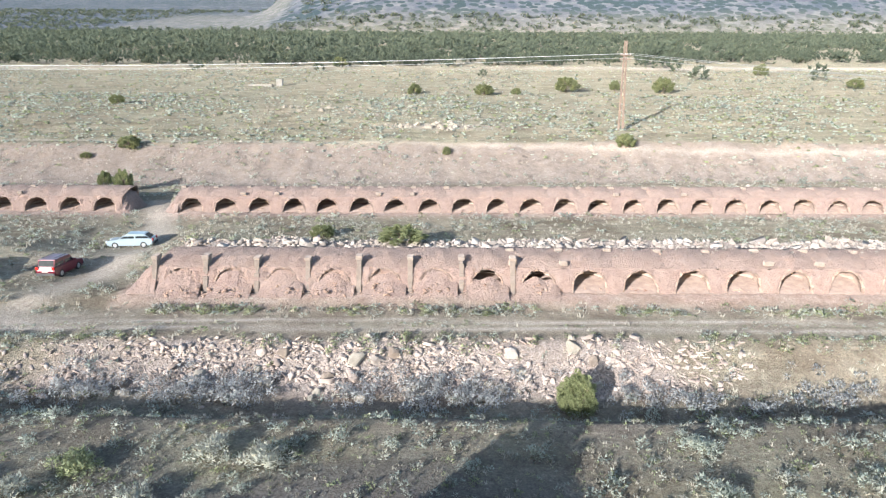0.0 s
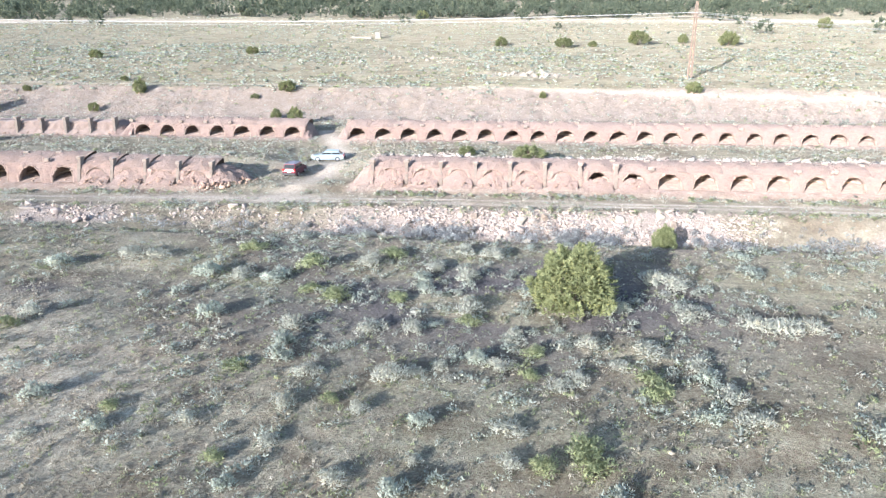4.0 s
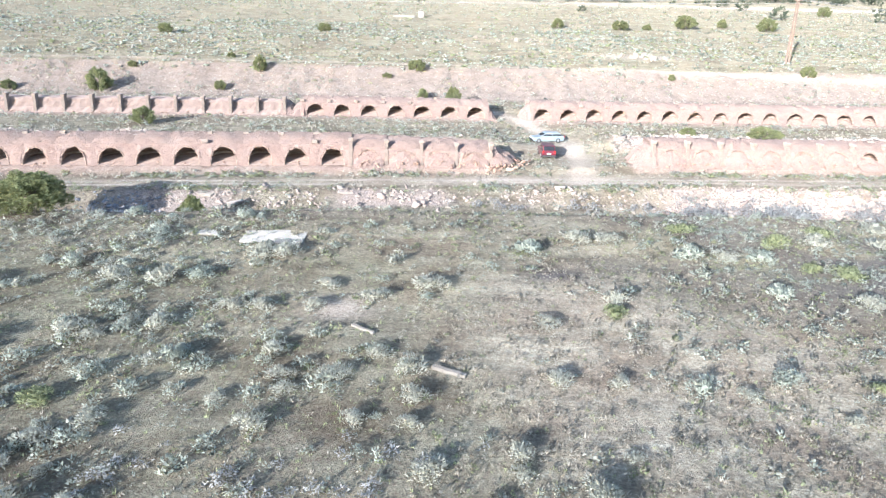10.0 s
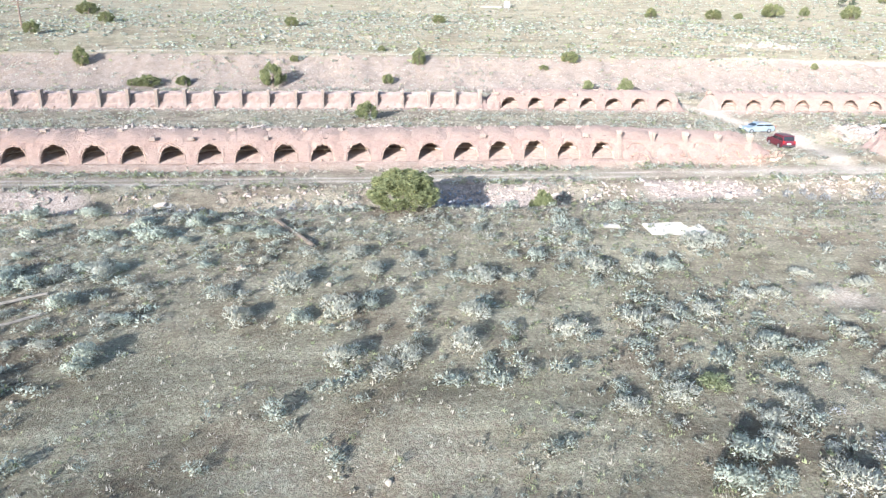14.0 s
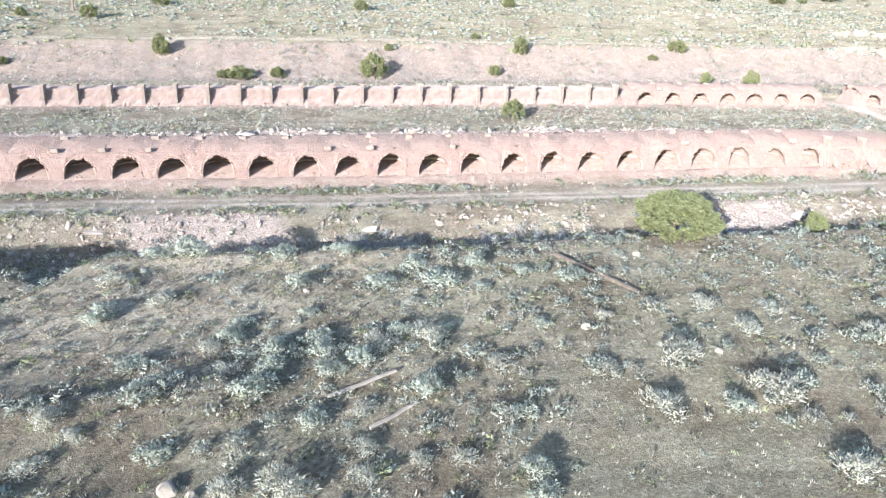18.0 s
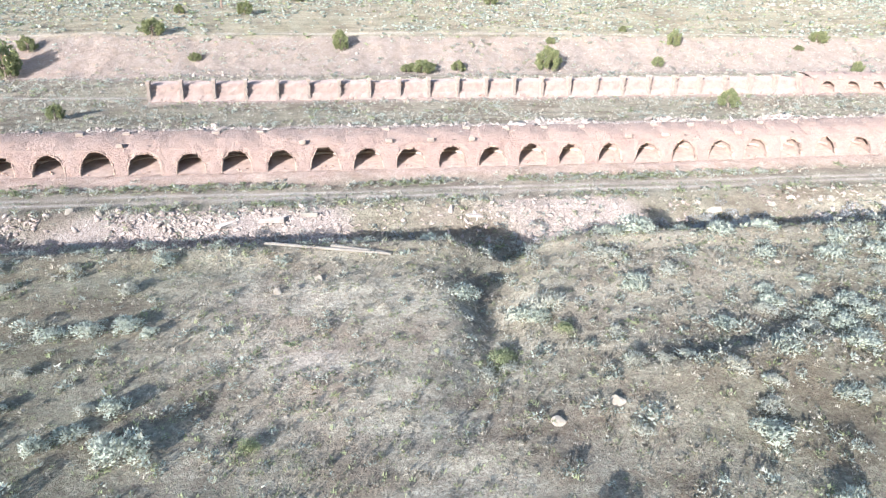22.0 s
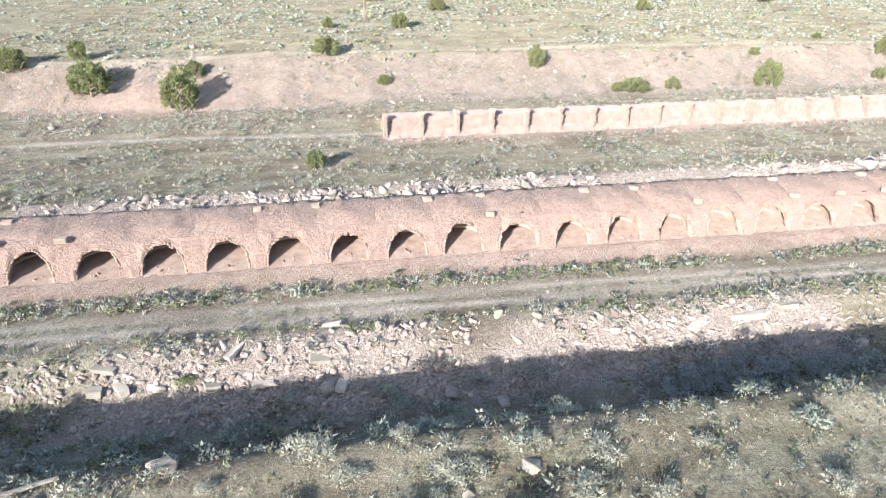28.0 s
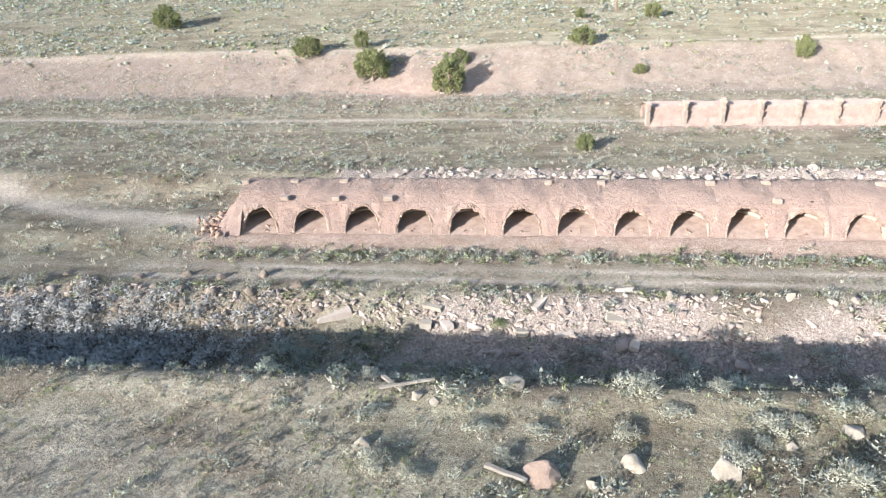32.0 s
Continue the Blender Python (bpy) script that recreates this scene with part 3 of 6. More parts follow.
def oven_shape(rng, W, height, top_z, kind, back):
    """Arrays for the clay face and roof of one oven bay, its chamber, ledge and arch ring, in the bay's own frame (y goes in)."""
    half = W / 2
    lay = lambda z: 0.12 + 0.24 * z + 0.24 * max(0.0, z - 1.1) ** 2
    mouth = arch_curve(rng, rng.uniform(1.30, 1.46), height, 0.05 if kind != "filled" else 0.02)
    n = len(mouth)
    # face: rings from the mouth out to the edge of the bay
    K = 8
    edge_pts = []
    for i in range(n):
        a = math.pi * (1 - i / (n - 1))
        c, s = math.cos(a), math.sin(a)
        r = min(half / max(abs(c), 1e-6), (top_z - 0.55) / max(s, 1e-6))
        edge_pts.append((c * r, s * r))
    vs, fs = [], []
    ph = rng.uniform(0, 9)
    for k in range(K + 1):
        f = k / K
        for i in range(n):
            x = mouth[i][0] * (1 - f) + edge_pts[i][0] * f
            z = mouth[i][1] * (1 - f) + edge_pts[i][1] * f
            y = lay(z)
            y += 0.07 * math.exp(-(f * 5)) - 0.06 * math.exp(-(((f - 0.25) / 0.12) ** 2))
            if 0 < f < 1:
                y += 0.25 * (1 - 0.85 * float(sstep(1.3, 1.7, abs(x)))) * (noise.noise(Vector((x * 1.1 + ph, z * 1.4, ph))) + 0.7 * noise.noise(Vector((x * 3 + ph, z * 3, ph))))
            # brick piers, half eaten, between the mouths
            y -= 0.05 * float(sstep(1.45, 1.95, abs(x)) * (1 - sstep(1.0, 2.1, z)))
            vs.append((x, y, z - (0.35 if z < 0.02 else 0.0)))
    for k in range(K):
        for i in range(n - 1):
            a, b, c, d = k * n + i, k * n + i + 1, (k + 1) * n + i + 1, (k + 1) * n + i
            fs += [(a, b, c), (a, c, d)]
    # strip over the face up to a level line, then the roof
    cols = 15
    prof = [(None, top_z - 0.56), (1.62, top_z - 0.30), (2.25, top_z - 0.10), (3.0, top_z + 0.16 * back), (3.9, top_z + 0.44 * back), (4.6, top_z + 0.56 * back), (5.1, top_z + 0.40 * back), (5.35, top_z - 1.0), (5.45, -0.3)]
    base = len(vs)
    for j, (py, pz) in enumerate(prof):
        for i in range(cols):
            x = -half + W * i / (cols - 1)
            if py is None:
                z = pz - 0.02
                y = lay(z)
            else:
                y, z = py, pz
                if 0 < i < cols - 1 and j < 7:
                    z += 0.20 * noise.noise(Vector((x * 1.2 + ph, y * 1.1, 4)))
                    y += 0.12 * noise.noise(Vector((x * 1.6, y + ph, 8)))
                z += (0.30, 0.30, 0.26, 0.16, 0.10, 0.06)[min(j, 5)] * math.cos(x / half * math.pi / 2) * (1 if j < 6 else 0)
            vs.append((x, y, z))
    for j in range(len(prof) - 1):
        for i in range(cols - 1):
            a = base + j * cols + i
            fs += [(a, a + 1, a + cols + 1), (a, a + cols + 1, a + cols)]
    # chamber: from the mouth inwards
    cv, cf = [], []
    depths = [(0.30, 1.0, 1.0), (0.75, 1.02, 1.02), (1.3, 1.16, 1.08), (2.2, 1.26, 1.10), (3.0, 1.14, 1.02), (3.6, 0.85, 0.85), (3.95, 0.45, 0.6), (4.1, 0.05, 0.25)]
    if kind == "filled":
        depths = [(0.3 + (d - 0.3) * 0.16, sx if sx < 1 else 1 + (sx - 1) * 0.1, min(sz, 1.0)) for d, sx, sz in depths]
    for d, sx, sz in depths:
        for (x, z) in mouth:
            cv.append((x * sx * min(1, 1.9 / half / 0.92), max(d + 0.04 * rng.uniform(-1, 1), lay(z) + 0.06 + 0.3 * d), z * sz))
    for k in range(len(depths) - 1):
        for i in range(n - 1):
            a, b, c, d = k * n + i, k * n + i + 1, (k + 1) * n + i + 1, (k + 1) * n + i
            cf += [(a, d, c), (a, c, b)]
    # floor of the chamber
    fb = len(cv)
    for j in range(8):
        for i in range(9):
            y = 0.0 + 4.1 * j / 7
            cv.append(((-1.75 + 3.5 * i / 8), y, 0.05 + 0.12 * noise.noise(Vector((i * 0.7 + ph, j * 0.8, 1))) + 0.10 * j))
    for j in range(7):
        for i in range(8):
            a = fb + j * 9 + i
            cf += [(a, a + 1, a + 10), (a, a + 10, a + 9)]
    # ledge: where the dome springs from the chamber wall
    lv, lf = [], []
    m = 15
    for i in range(m):
        a = math.pi * (0.02 + 0.96 * i / (m - 1))
        for r, z in ((1.72, 1.02), (1.50, 1.0), (1.48, 0.86), (1.70, 0.80)):
            lv.append((r * math.cos(a) * 0.92, 1.9 + r * math.sin(a) * 1.02 + 0.03 * rng.uniform(-1, 1), z * min(1, height / 2.1) + 0.02 * rng.uniform(-1, 1)))
    for i in range(m - 1):
        for k in range(3):
            a = i * 4 + k
            lf += [(a, a + 1, a + 5), (a, a + 5, a + 4)]
    # arch ring of single bricks, some fallen
    rv, rf = [], []
    for i in range(n - 1):
        if rng.random() < 0.14:
            continue
        (x0, z0), (x1, z1) = mouth[i], mouth[i + 1]
        cx, cz = (x0 + x1) / 2, (z0 + z1) / 2
        tx, tz = x1 - x0, z1 - z0
        ln = math.hypot(tx, tz) or 1e-3
        tx, tz = tx / ln, tz / ln
        ox, oz = -tz, tx
        if ox * cx + oz * (cz - 0.6) < 0:
            ox, oz = -ox, -oz
        out, fr = rng.uniform(0.07, 0.14), rng.uniform(0.0, 0.045)
        yb = lay(cz)
        hl = ln * 0.46
        b = len(rv)
        for yy in (yb - fr, yb + 0.5):
            for e, o in ((-1, -0.03), (1, -0.03), (1, out), (-1, out)):
                rv.append((cx + tx * hl * e + ox * o, yy, max(cz + tz * hl * e + oz * o, -0.1)))
        for q in ((0, 1, 2, 3), (7, 6, 5, 4), (0, 4, 5, 1), (1, 5, 6, 2), (2, 6, 7, 3), (3, 7, 4, 0)):
            rf += [(b + q[0], b + q[1], b + q[2]), (b + q[0], b + q[2], b + q[3])]
    return (vs, fs), (cv, cf), (lv, lf), (rv, rf)


def debris_pile(name, rng, cx, cy, n, rx, ry, h, parent, mat=None, label="", size=(0.12, 0.4)):
    """A low heap of broken brick, as one mesh."""
    r = np.random.RandomState(rng.randint(0, 10**6))
    p = np.column_stack([cx + rx * r.uniform(-1, 1, n), cy + ry * r.uniform(-1, 1, n)])
    d = np.clip(1 - ((p[:, 0] - cx) / rx) ** 2 * 0.8 - ((p[:, 1] - cy) / ry) ** 2 * 0.6, 0, 1)
    xyz = np.column_stack([p, d * h * r.uniform(0.5, 1.0, n) - 0.05])
    ob = scattered(name, ROCKS + BRICKS, xyz, r.uniform(size[0], size[1], n), mat or debris_mat, rng=r, tilt=0.5)
    ob.parent = parent
    return tagged(ob, label, kind="stuff")


def heap(name, rng, parent, half, top, y0, y1, mat):
    """A smooth fan of fallen clay in front of or inside a bay."""
    bm = bmesh.new()
    nx, ny = 13, 7
    rows = []
    ph = rng.uniform(0, 50)
    for j in range(ny):
        f = j / (ny - 1)
        row = []
        for i in range(nx):
            x = -half + 2 * half * i / (nx - 1)
            z = top * (f ** 1.2) * (0.55 + 0.45 * math.cos(x / half * 1.4)) + 0.25 * noise.noise(Vector((x * 1.3 + ph, f * 3, 2))) * f - 0.12 * (1 - f)
            row.append(bm.verts.new((x, y0 + (y1 - y0) * f + 0.12 * noise.noise(Vector((x * 2, f * 4, ph))), z)))
        rows.append(row)
    for j in range(ny - 1):
        for i in range(nx - 1):
            bm.faces.new((rows[j][i], rows[j][i + 1], rows[j + 1][i + 1], rows[j + 1][i]))
    return part(name, bm, mat, parent, "fan of fallen clay and brick")


def boxy(bm, x0, x1, y0, y1, z0, z1, rng=None, jit=0.0):
    vs = [bm.verts.new((x + (rng.uniform(-jit, jit) if rng else 0), y + (rng.uniform(-jit, jit) if rng else 0), z + (rng.uniform(-jit, jit) if rng else 0)))
          for z in (z0, z1) for y in (y0, y1) for x in (x0, x1)]
    for q in ((0, 2, 3, 1), (4, 5, 7, 6), (0, 1, 5, 4), (1, 3, 7, 5), (3, 2, 6, 7), (2, 0, 4, 6)):
        bm.faces.new([vs[k] for k in q])


def pilaster(rng, parent, x, h, y0=-0.25, y1=0.95, wide=0.5, cap=True, mat=None, lean=0.05):
    """A stone buttress of rough courses, with a cap block."""
    bm = bmesh.new()
    z, rings = -0.3, []
    while z < h + 0.01:
        dz = rng.uniform(0.26, 0.42)
        ins = rng.uniform(0, 0.05) + (0.10 if rng.random() < 0.12 else 0)
        for zz in (z, min(z + dz, h) - 0.02):
            rings.append([bm.verts.new((px + rng.uniform(-0.012, 0.012), py + rng.uniform(-0.012, 0.012), zz)) for px, py in
                          ((x - wide / 2 + ins, y0 + ins + lean * zz), (x + wide / 2 - ins * 0.7, y0 + ins + lean * zz), (x + wide / 2 - ins * 0.7, y1), (x - wide / 2 + ins, y1))])
        z += dz
    for a, b in zip(rings, rings[1:]):
        for q in range(4):
            bm.faces.new((a[q], a[(q + 1) % 4], b[(q + 1) % 4], b[q]))
    bm.faces.new(rings[-1])
    part("pilaster", bm, mat or stone_mat, parent, "coursed stone pilaster, worn")
    if cap:
        bm = bmesh.new()
        boxy(bm, x - wide * 0.62, x + wide * 0.62, y0 - 0.08 + lean * h, y1 + 0.05, h, h + rng.uniform(0.22, 0.34), rng, 0.03)
        bmesh.ops.bevel(bm, geom=bm.edges[:], offset=0.03, segments=1, affect="EDGES")
        part("cap_block", bm, stone_mat, parent, "pale stone cap block")


def place_oven(name, x, fy, fb, label, group):
    root = new(name)
    root.empty_display_size = 0.5
    eps = 1.0
    turn = math.atan2(float(fy(x + eps) - fy(x - eps)), 2 * eps)
    root.matrix_world = pose(x, float(fy(x)), float(fb(x)), 0, 0, math.degrees(turn))
    return tagged(root, label, "coke oven", group)


def oven(x, W, fy, fb, seed, group, label, height=2.1, top=2.85, kind="open", pil=(), pil_top=None, blocks=True, vent=True, back=0.5):
    rng = random.Random(seed)
    root = place_oven("coke_oven", x, fy, fb, label, group)
    face, chamber, ledge, ring = oven_shape(rng, W + 0.02, height, top, kind, back)
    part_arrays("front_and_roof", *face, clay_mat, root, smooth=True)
    part_arrays("chamber", *chamber, chamber_mat if kind != "filled" else clay_mat, root, "sooted brick chamber" if kind != "filled" else "", smooth=True)
    if kind != "filled":
        part_arrays("ledge", *ledge, ledge_mat, root, "pale ledge inside the chamber")
    tagged(part_arrays("arch_ring", *ring, brick_mat, root, "ragged ring of firebrick round the mouth"), kind="stuff")
    if kind == "open":
        debris_pile("rubble", rng, rng.uniform(-0.3, 0.5), 0.9, 26, 1.1, 0.7, 0.28, root, label="broken brick on the oven floor", size=(0.1, 0.32))
    elif kind == "half":
        heap("fallen_clay", rng, root, 1.7, 1.15, -1.5, 0.6, clay_mat)
        debris_pile("rubble", rng, 0.1, 0.2, 60, 1.4, 1.0, 0.9, root, size=(0.12, 0.4))
    else:
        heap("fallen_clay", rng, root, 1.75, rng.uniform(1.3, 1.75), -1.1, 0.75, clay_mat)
        debris_pile("rubble", rng, rng.uniform(-0.5, 0.5), -0.2, 34, 1.5, 0.8, 0.9, root, size=(0.12, 0.42))
    for px in pil:
        pilaster(rng, root, px, (pil_top or top) + rng.uniform(-0.05, 0.1), y0=-0.1, y1=1.5, wide=0.42, lean=0.30)
    if blocks:
        for by in ((0.95, 3.9) if rng.random() < 0.5 else (3.7,)):
            if rng.random() < 0.8:
                bm = bmesh.new()
                s = rng.uniform(0.26, 0.36)
                boxy(bm, -W / 2 - s, -W / 2 + s, by - 0.22, by + 0.24, top - (0.35 if by < 1.5 else 0.2), top + (0.0 if by < 1.5 else 0.44 * back + 0.2), rng, 0.04)
                bmesh.ops.bevel(bm, geom=bm.edges[:], offset=0.04, segments=1, affect="EDGES")
                part("cap_block", bm, stone_mat, root, "loose pale stone block on the roof")
    # solid near-black block, painted as the shade inside a vent opening
    if vent:
        bm = bmesh.new()
        boxy(bm, 0.15, 0.58, 1.28, 1.46, top - 0.55, top - 0.31, rng, 0.03)
        part("vent_slot", bm, dark_mat, root, "dark block painting the shade of a vent slot in the roof")
    return root


def ruined_bay(x, W, fy, fb, seed, group, label, top=2.1, last=False):
    """A bay whose oven has gone: a pale clay back wall between stone pilasters."""
    rng = random.Random(seed)
    root = place_oven("ruined_oven_bay", x, fy, fb, label, group)
    bm = bmesh.new()
    nx, nz = 13, 9
    ph = rng.uniform(0, 40)
    rows = []
    prof = [(-0.5, -0.3), (-0.1, 0.1), (0.35, 0.45), (0.72, 0.7), (0.86, 1.1), (0.95, 1.5), (1.02, top - 0.25), (1.2, top - 0.05), (2.4, top + 0.05), (4.4, top - 0.1), (5.2, top - 0.7), (5.5, -0.3)]
    for j, (py, pz) in enumerate(prof):
        row = []
        for i in range(nx):
            xx = -W / 2 - 0.01 + (W + 0.02) * i / (nx - 1)
            inner = 1 if 0 < i < nx - 1 else 0
            y = py + inner * 0.24 * noise.noise(Vector((xx * 1.2 + ph, pz * 1.7, 3))) - inner * 0.1 * noise.noise(Vector((xx * 3.1, pz * 3 + ph, 3)))
            z = pz + inner * (0.22 * noise.noise(Vector((xx * 0.9 + ph, py, 6))) if j not in (4, 5) else 0)
            row.append(bm.verts.new((xx, y, z)))
        rows.append(row)
    for j in range(len(prof) - 1):
        for i in range(nx - 1):
            bm.faces.new((rows[j][i], rows[j][i + 1], rows[j + 1][i + 1], rows[j + 1][i]))
    bmesh.ops.smooth_vert(bm, verts=[v for v in bm.verts if not v.is_boundary], factor=0.2)
    part("back_wall", bm, pale_clay_mat, root, "eroded clay back wall")
    pilaster(rng, root, -W / 2, top + rng.uniform(0.3, 0.5), y0=-0.15, y1=1.1, wide=0.46)
    if last:
        pilaster(rng, root, W / 2, top + 0.4, y0=-0.15, y1=1.1, wide=0.46)
    debris_pile("rubble", rng, rng.uniform(-0.8, 0.8), 0.1, 16, 1.5, 0.45, 0.35, root, size=(0.1, 0.34))
    return root


STEP = 4.131
LOW_LABEL = "crumbling red-clay beehive oven with a ragged brick arch mouth"
for i in range(35):
    tall = {20: 2.2, 25: 2.15}.get(i, 1.88 + 0.22 * random.Random(i * 7 + 1).random())
    oven(-62.1 - STEP * i, STEP, near_y, near_base, 100 + i, "lower row of beehive ovens", LOW_LABEL, height=tall)
for i in range(4):
    oven(-57.95 + STEP * i, STEP, near_y, near_base, 160 + i, "lower row of beehive ovens", "collapsed clay oven choked with its own rubble, broken pilasters", height=1.75 - 0.1 * i, top=2.6 - 0.2 * i, kind="filled", pil=(-STEP / 2, STEP / 2) if i == 3 else (-STEP / 2,), pil_top=2.75 - 0.15 * i, blocks=False, vent=False)
for i in range(7):
    oven(-21.6 + STEP * i, STEP, near_y, near_base, 200 + i, "lower row, eastern end", "collapsed clay oven with a ghost arch and stone pilasters", height=1.84, top=2.5, back=0.2, kind="filled" if i < 6 else "half", pil=(-STEP / 2,) if i else (-STEP / 2,), blocks=False, vent=False)
for i in range(7, 24):
    oven(-21.6 + STEP * i, STEP, near_y, near_base, 200 + i, "lower row, eastern end", LOW_LABEL, height=1.74 + 0.11 * random.Random(i).random(), top=2.5, back=0.2, kind="half" if i == 7 else "open", pil=(-STEP / 2,) if i == 7 else ())
FAR_STEP = 4.17
for i in range(7):
    oven(-41.9 - 4.28 * i, 4.28, far_y, far_base, 300 + i, "upper row of beehive ovens", "small clay beehive oven with an open black mouth", height=1.72, top=2.45, back=0.3)
for i in range(26):
    oven(-31.0 + 4.2 * i, 4.2, far_y, far_base, 340 + i, "upper row, eastern end", "small clay beehive oven with an open black mouth", height=1.62 + 0.18 * random.Random(i * 3).random(), top=2.45, back=0.3)
for i in range(23):
    ruined_bay(-72.7 - FAR_STEP * i - FAR_STEP / 2 + 0.3, FAR_STEP, far_y, far_base, 400 + i, "ruined upper bays", "ruined oven bay, clay back wall between stone pilasters", last=(i == 0))


def end_mound(x, side, fy, fb, reach, top):
    """The broken end of a row, slumped into a mound of clay."""
    rng = random.Random(int(abs(x) * 10))
    bm = bmesh.new()
    nu, nw = 9, 13
    rows = []
    for i in range(nu):
        f = i / (nu - 1)
        row = []
        for j in range(nw):
            g = j / (nw - 1)
            y = -0.5 + 6.0 * g
            h = top * (1 - f ** 1.6) * min(1.0, (g * 3.2) ** 0.8, ((1 - g) * 6) ** 0.8)
            z = h + 0.35 * noise.noise(Vector((f * 4 + x, g * 6, 1))) * (0.3 if i == 0 else 1) - 0.25 * f
            row.append(bm.verts.new((x + side * (reach * f * (1.15 + 0.25 * noise.noise(Vector((g * 5, x, 2)))) - 0.3), float(fy(x)) + y, float(fb(x)) + z)))
        rows.append(row)
    for a, b in zip(rows, rows[1:]):
        for j in range(nw - 1):
            bm.faces.new((a[j], a[j + 1], b[j + 1], b[j]) if side > 0 else (b[j], b[j + 1], a[j + 1], a[j]))
    bmesh.ops.recalc_face_normals(bm, faces=bm.faces)
    me = bpy.data.meshes.new("clay_mound")
    bm.to_mesh(me)
    bm.free()
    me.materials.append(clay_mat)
    return tagged(new("clay_mound", me), "slumped mound of red clay at the row's broken end", "clay mound", "broken row ends")


end_mound(-204.3, -1, near_y, near_base, 2.2, 2.7)
end_mound(-43.3, 1, near_y, near_base, 3.4, 1.7)
end_mound(-23.8, -1, near_y, near_base, 2.4, 2.2)
end_mound(-69.6, -1, far_y, far_base, 2.4, 2.2)
end_mound(-72.6, 1, far_y, far_base, 2.6, 2.2)
end_mound(-39.9, 1, far_y, far_base, 1.6, 2.2)
end_mound(-32.9, -1, far_y, far_base, 1.8, 2.1)


# ---- plants ----
def leafy(name, dark, light, rough=0.85, trans=0.46, scale=1.2, relief=22.0):
    def build(tree, bsdf):
        rnd = tree.nodes.new("ShaderNodeNewGeometry").outputs["Random Per Island"]
        n = noise_tex(tree, scale, 3)
        col = mix(tree, 0.6, ramp(tree, rnd, [(0.0, dark), (1.0, light)]), ramp(tree, n, [(0.3, dark), (0.7, light)]))
        sprig = noise_tex(tree, relief, 3, 0.7)
        col = mix(tree, 0.5, col, ramp(tree, sprig, [(0.3, (0.36, 0.36, 0.36)), (0.7, (0.64, 0.64, 0.64))]), "OVERLAY")
        tree.links.new(col, bsdf.inputs["Base Color"])
        bsdf.inputs["Roughness"].default_value = rough
        bsdf.inputs["Specular IOR Level"].default_value = 0.2
        bsdf.inputs["Diffuse Roughness"].default_value = 0.6
        glow = tree.nodes.new("ShaderNodeBsdfTranslucent")
        tree.links.new(col, glow.inputs["Color"])
        both = tree.nodes.new("ShaderNodeMixShader")
        both.inputs[0].default_value = trans
        tree.links.new(bsdf.outputs[0], both.inputs[1])
        tree.links.new(glow.outputs[0], both.inputs[2])
        tree.links.new(both.outputs[0], tree.nodes["Material Output"].inputs["Surface"])
    return material(name, build)


sage_mat = leafy("sagebrush leaves", (0.412, 0.440, 0.361), (0.687, 0.715, 0.623))
pale_mat = leafy("bleached brush", (0.459, 0.450, 0.374), (0.723, 0.715, 0.619))
green_mat = leafy("green brush", (0.285, 0.312, 0.17), (0.50, 0.53, 0.315))
straw_mat = leafy("dry grass", (0.423, 0.378, 0.300), (0.679, 0.622, 0.521))
grass_mat = leafy("green grass", (0.302, 0.336, 0.174), (0.526, 0.543, 0.325))
tumble_mat = leafy("grey tumbleweed", (0.421, 0.415, 0.403), (0.643, 0.632, 0.615))
juniper_mat = leafy("juniper foliage", (0.130, 0.147, 0.068), (0.410, 0.427, 0.222), scale=2.5)
forest_mat = leafy("pinyon and juniper foliage", (0.078, 0.098, 0.072), (0.195, 0.215, 0.150), scale=0.3)
bark_mat = simple("shaggy bark", (0.16, 0.12, 0.09), (0.30, 0.24, 0.19), 4.0, fine=40)


def brush_proto(seed, twigs, leaves, leaf=0.16, spread=1.0, up=0.2, slim=0.3):
    """A loose bush about one metre across: tufts of small leaves at the ends of twigs, turned outwards."""
    r = np.random.RandomState(seed)
    vs, fs = [], []
    lob = r.uniform(0.7, 1.25, 7)
    for _ in range(twigs):
        a = r.uniform(0, 2 * np.pi)
        el = np.arcsin(r.uniform(up, 1.0))
        ln = r.uniform(0.36, 0.54) * lob[int(a / (2 * np.pi) * 7) % 7]
        tip = np.array([np.cos(a) * np.cos(el) * spread, np.sin(a) * np.cos(el) * spread, np.sin(el) * 0.95]) * ln
        for k in range(leaves):
            c = tip * r.uniform(0.55, 0.95) + r.normal(0, 0.035, 3)
            out = tip / np.linalg.norm(tip)
            nrm = out + r.normal(0, 0.32, 3)
            nrm /= np.linalg.norm(nrm)
            u = np.cross(np.array([0.15, 0.1, 1.0]) + r.normal(0, 0.35, 3), nrm)
            u /= np.linalg.norm(u) + 1e-9
            d = np.cross(nrm, u)
            b = len(vs)
            s = leaf * r.uniform(0.7, 1.3)
            vs += [c - u * s * slim, c + u * s * slim, c + d * s]
            fs.append((b, b + 1, b + 2))
    return np.array(vs), np.array(fs)


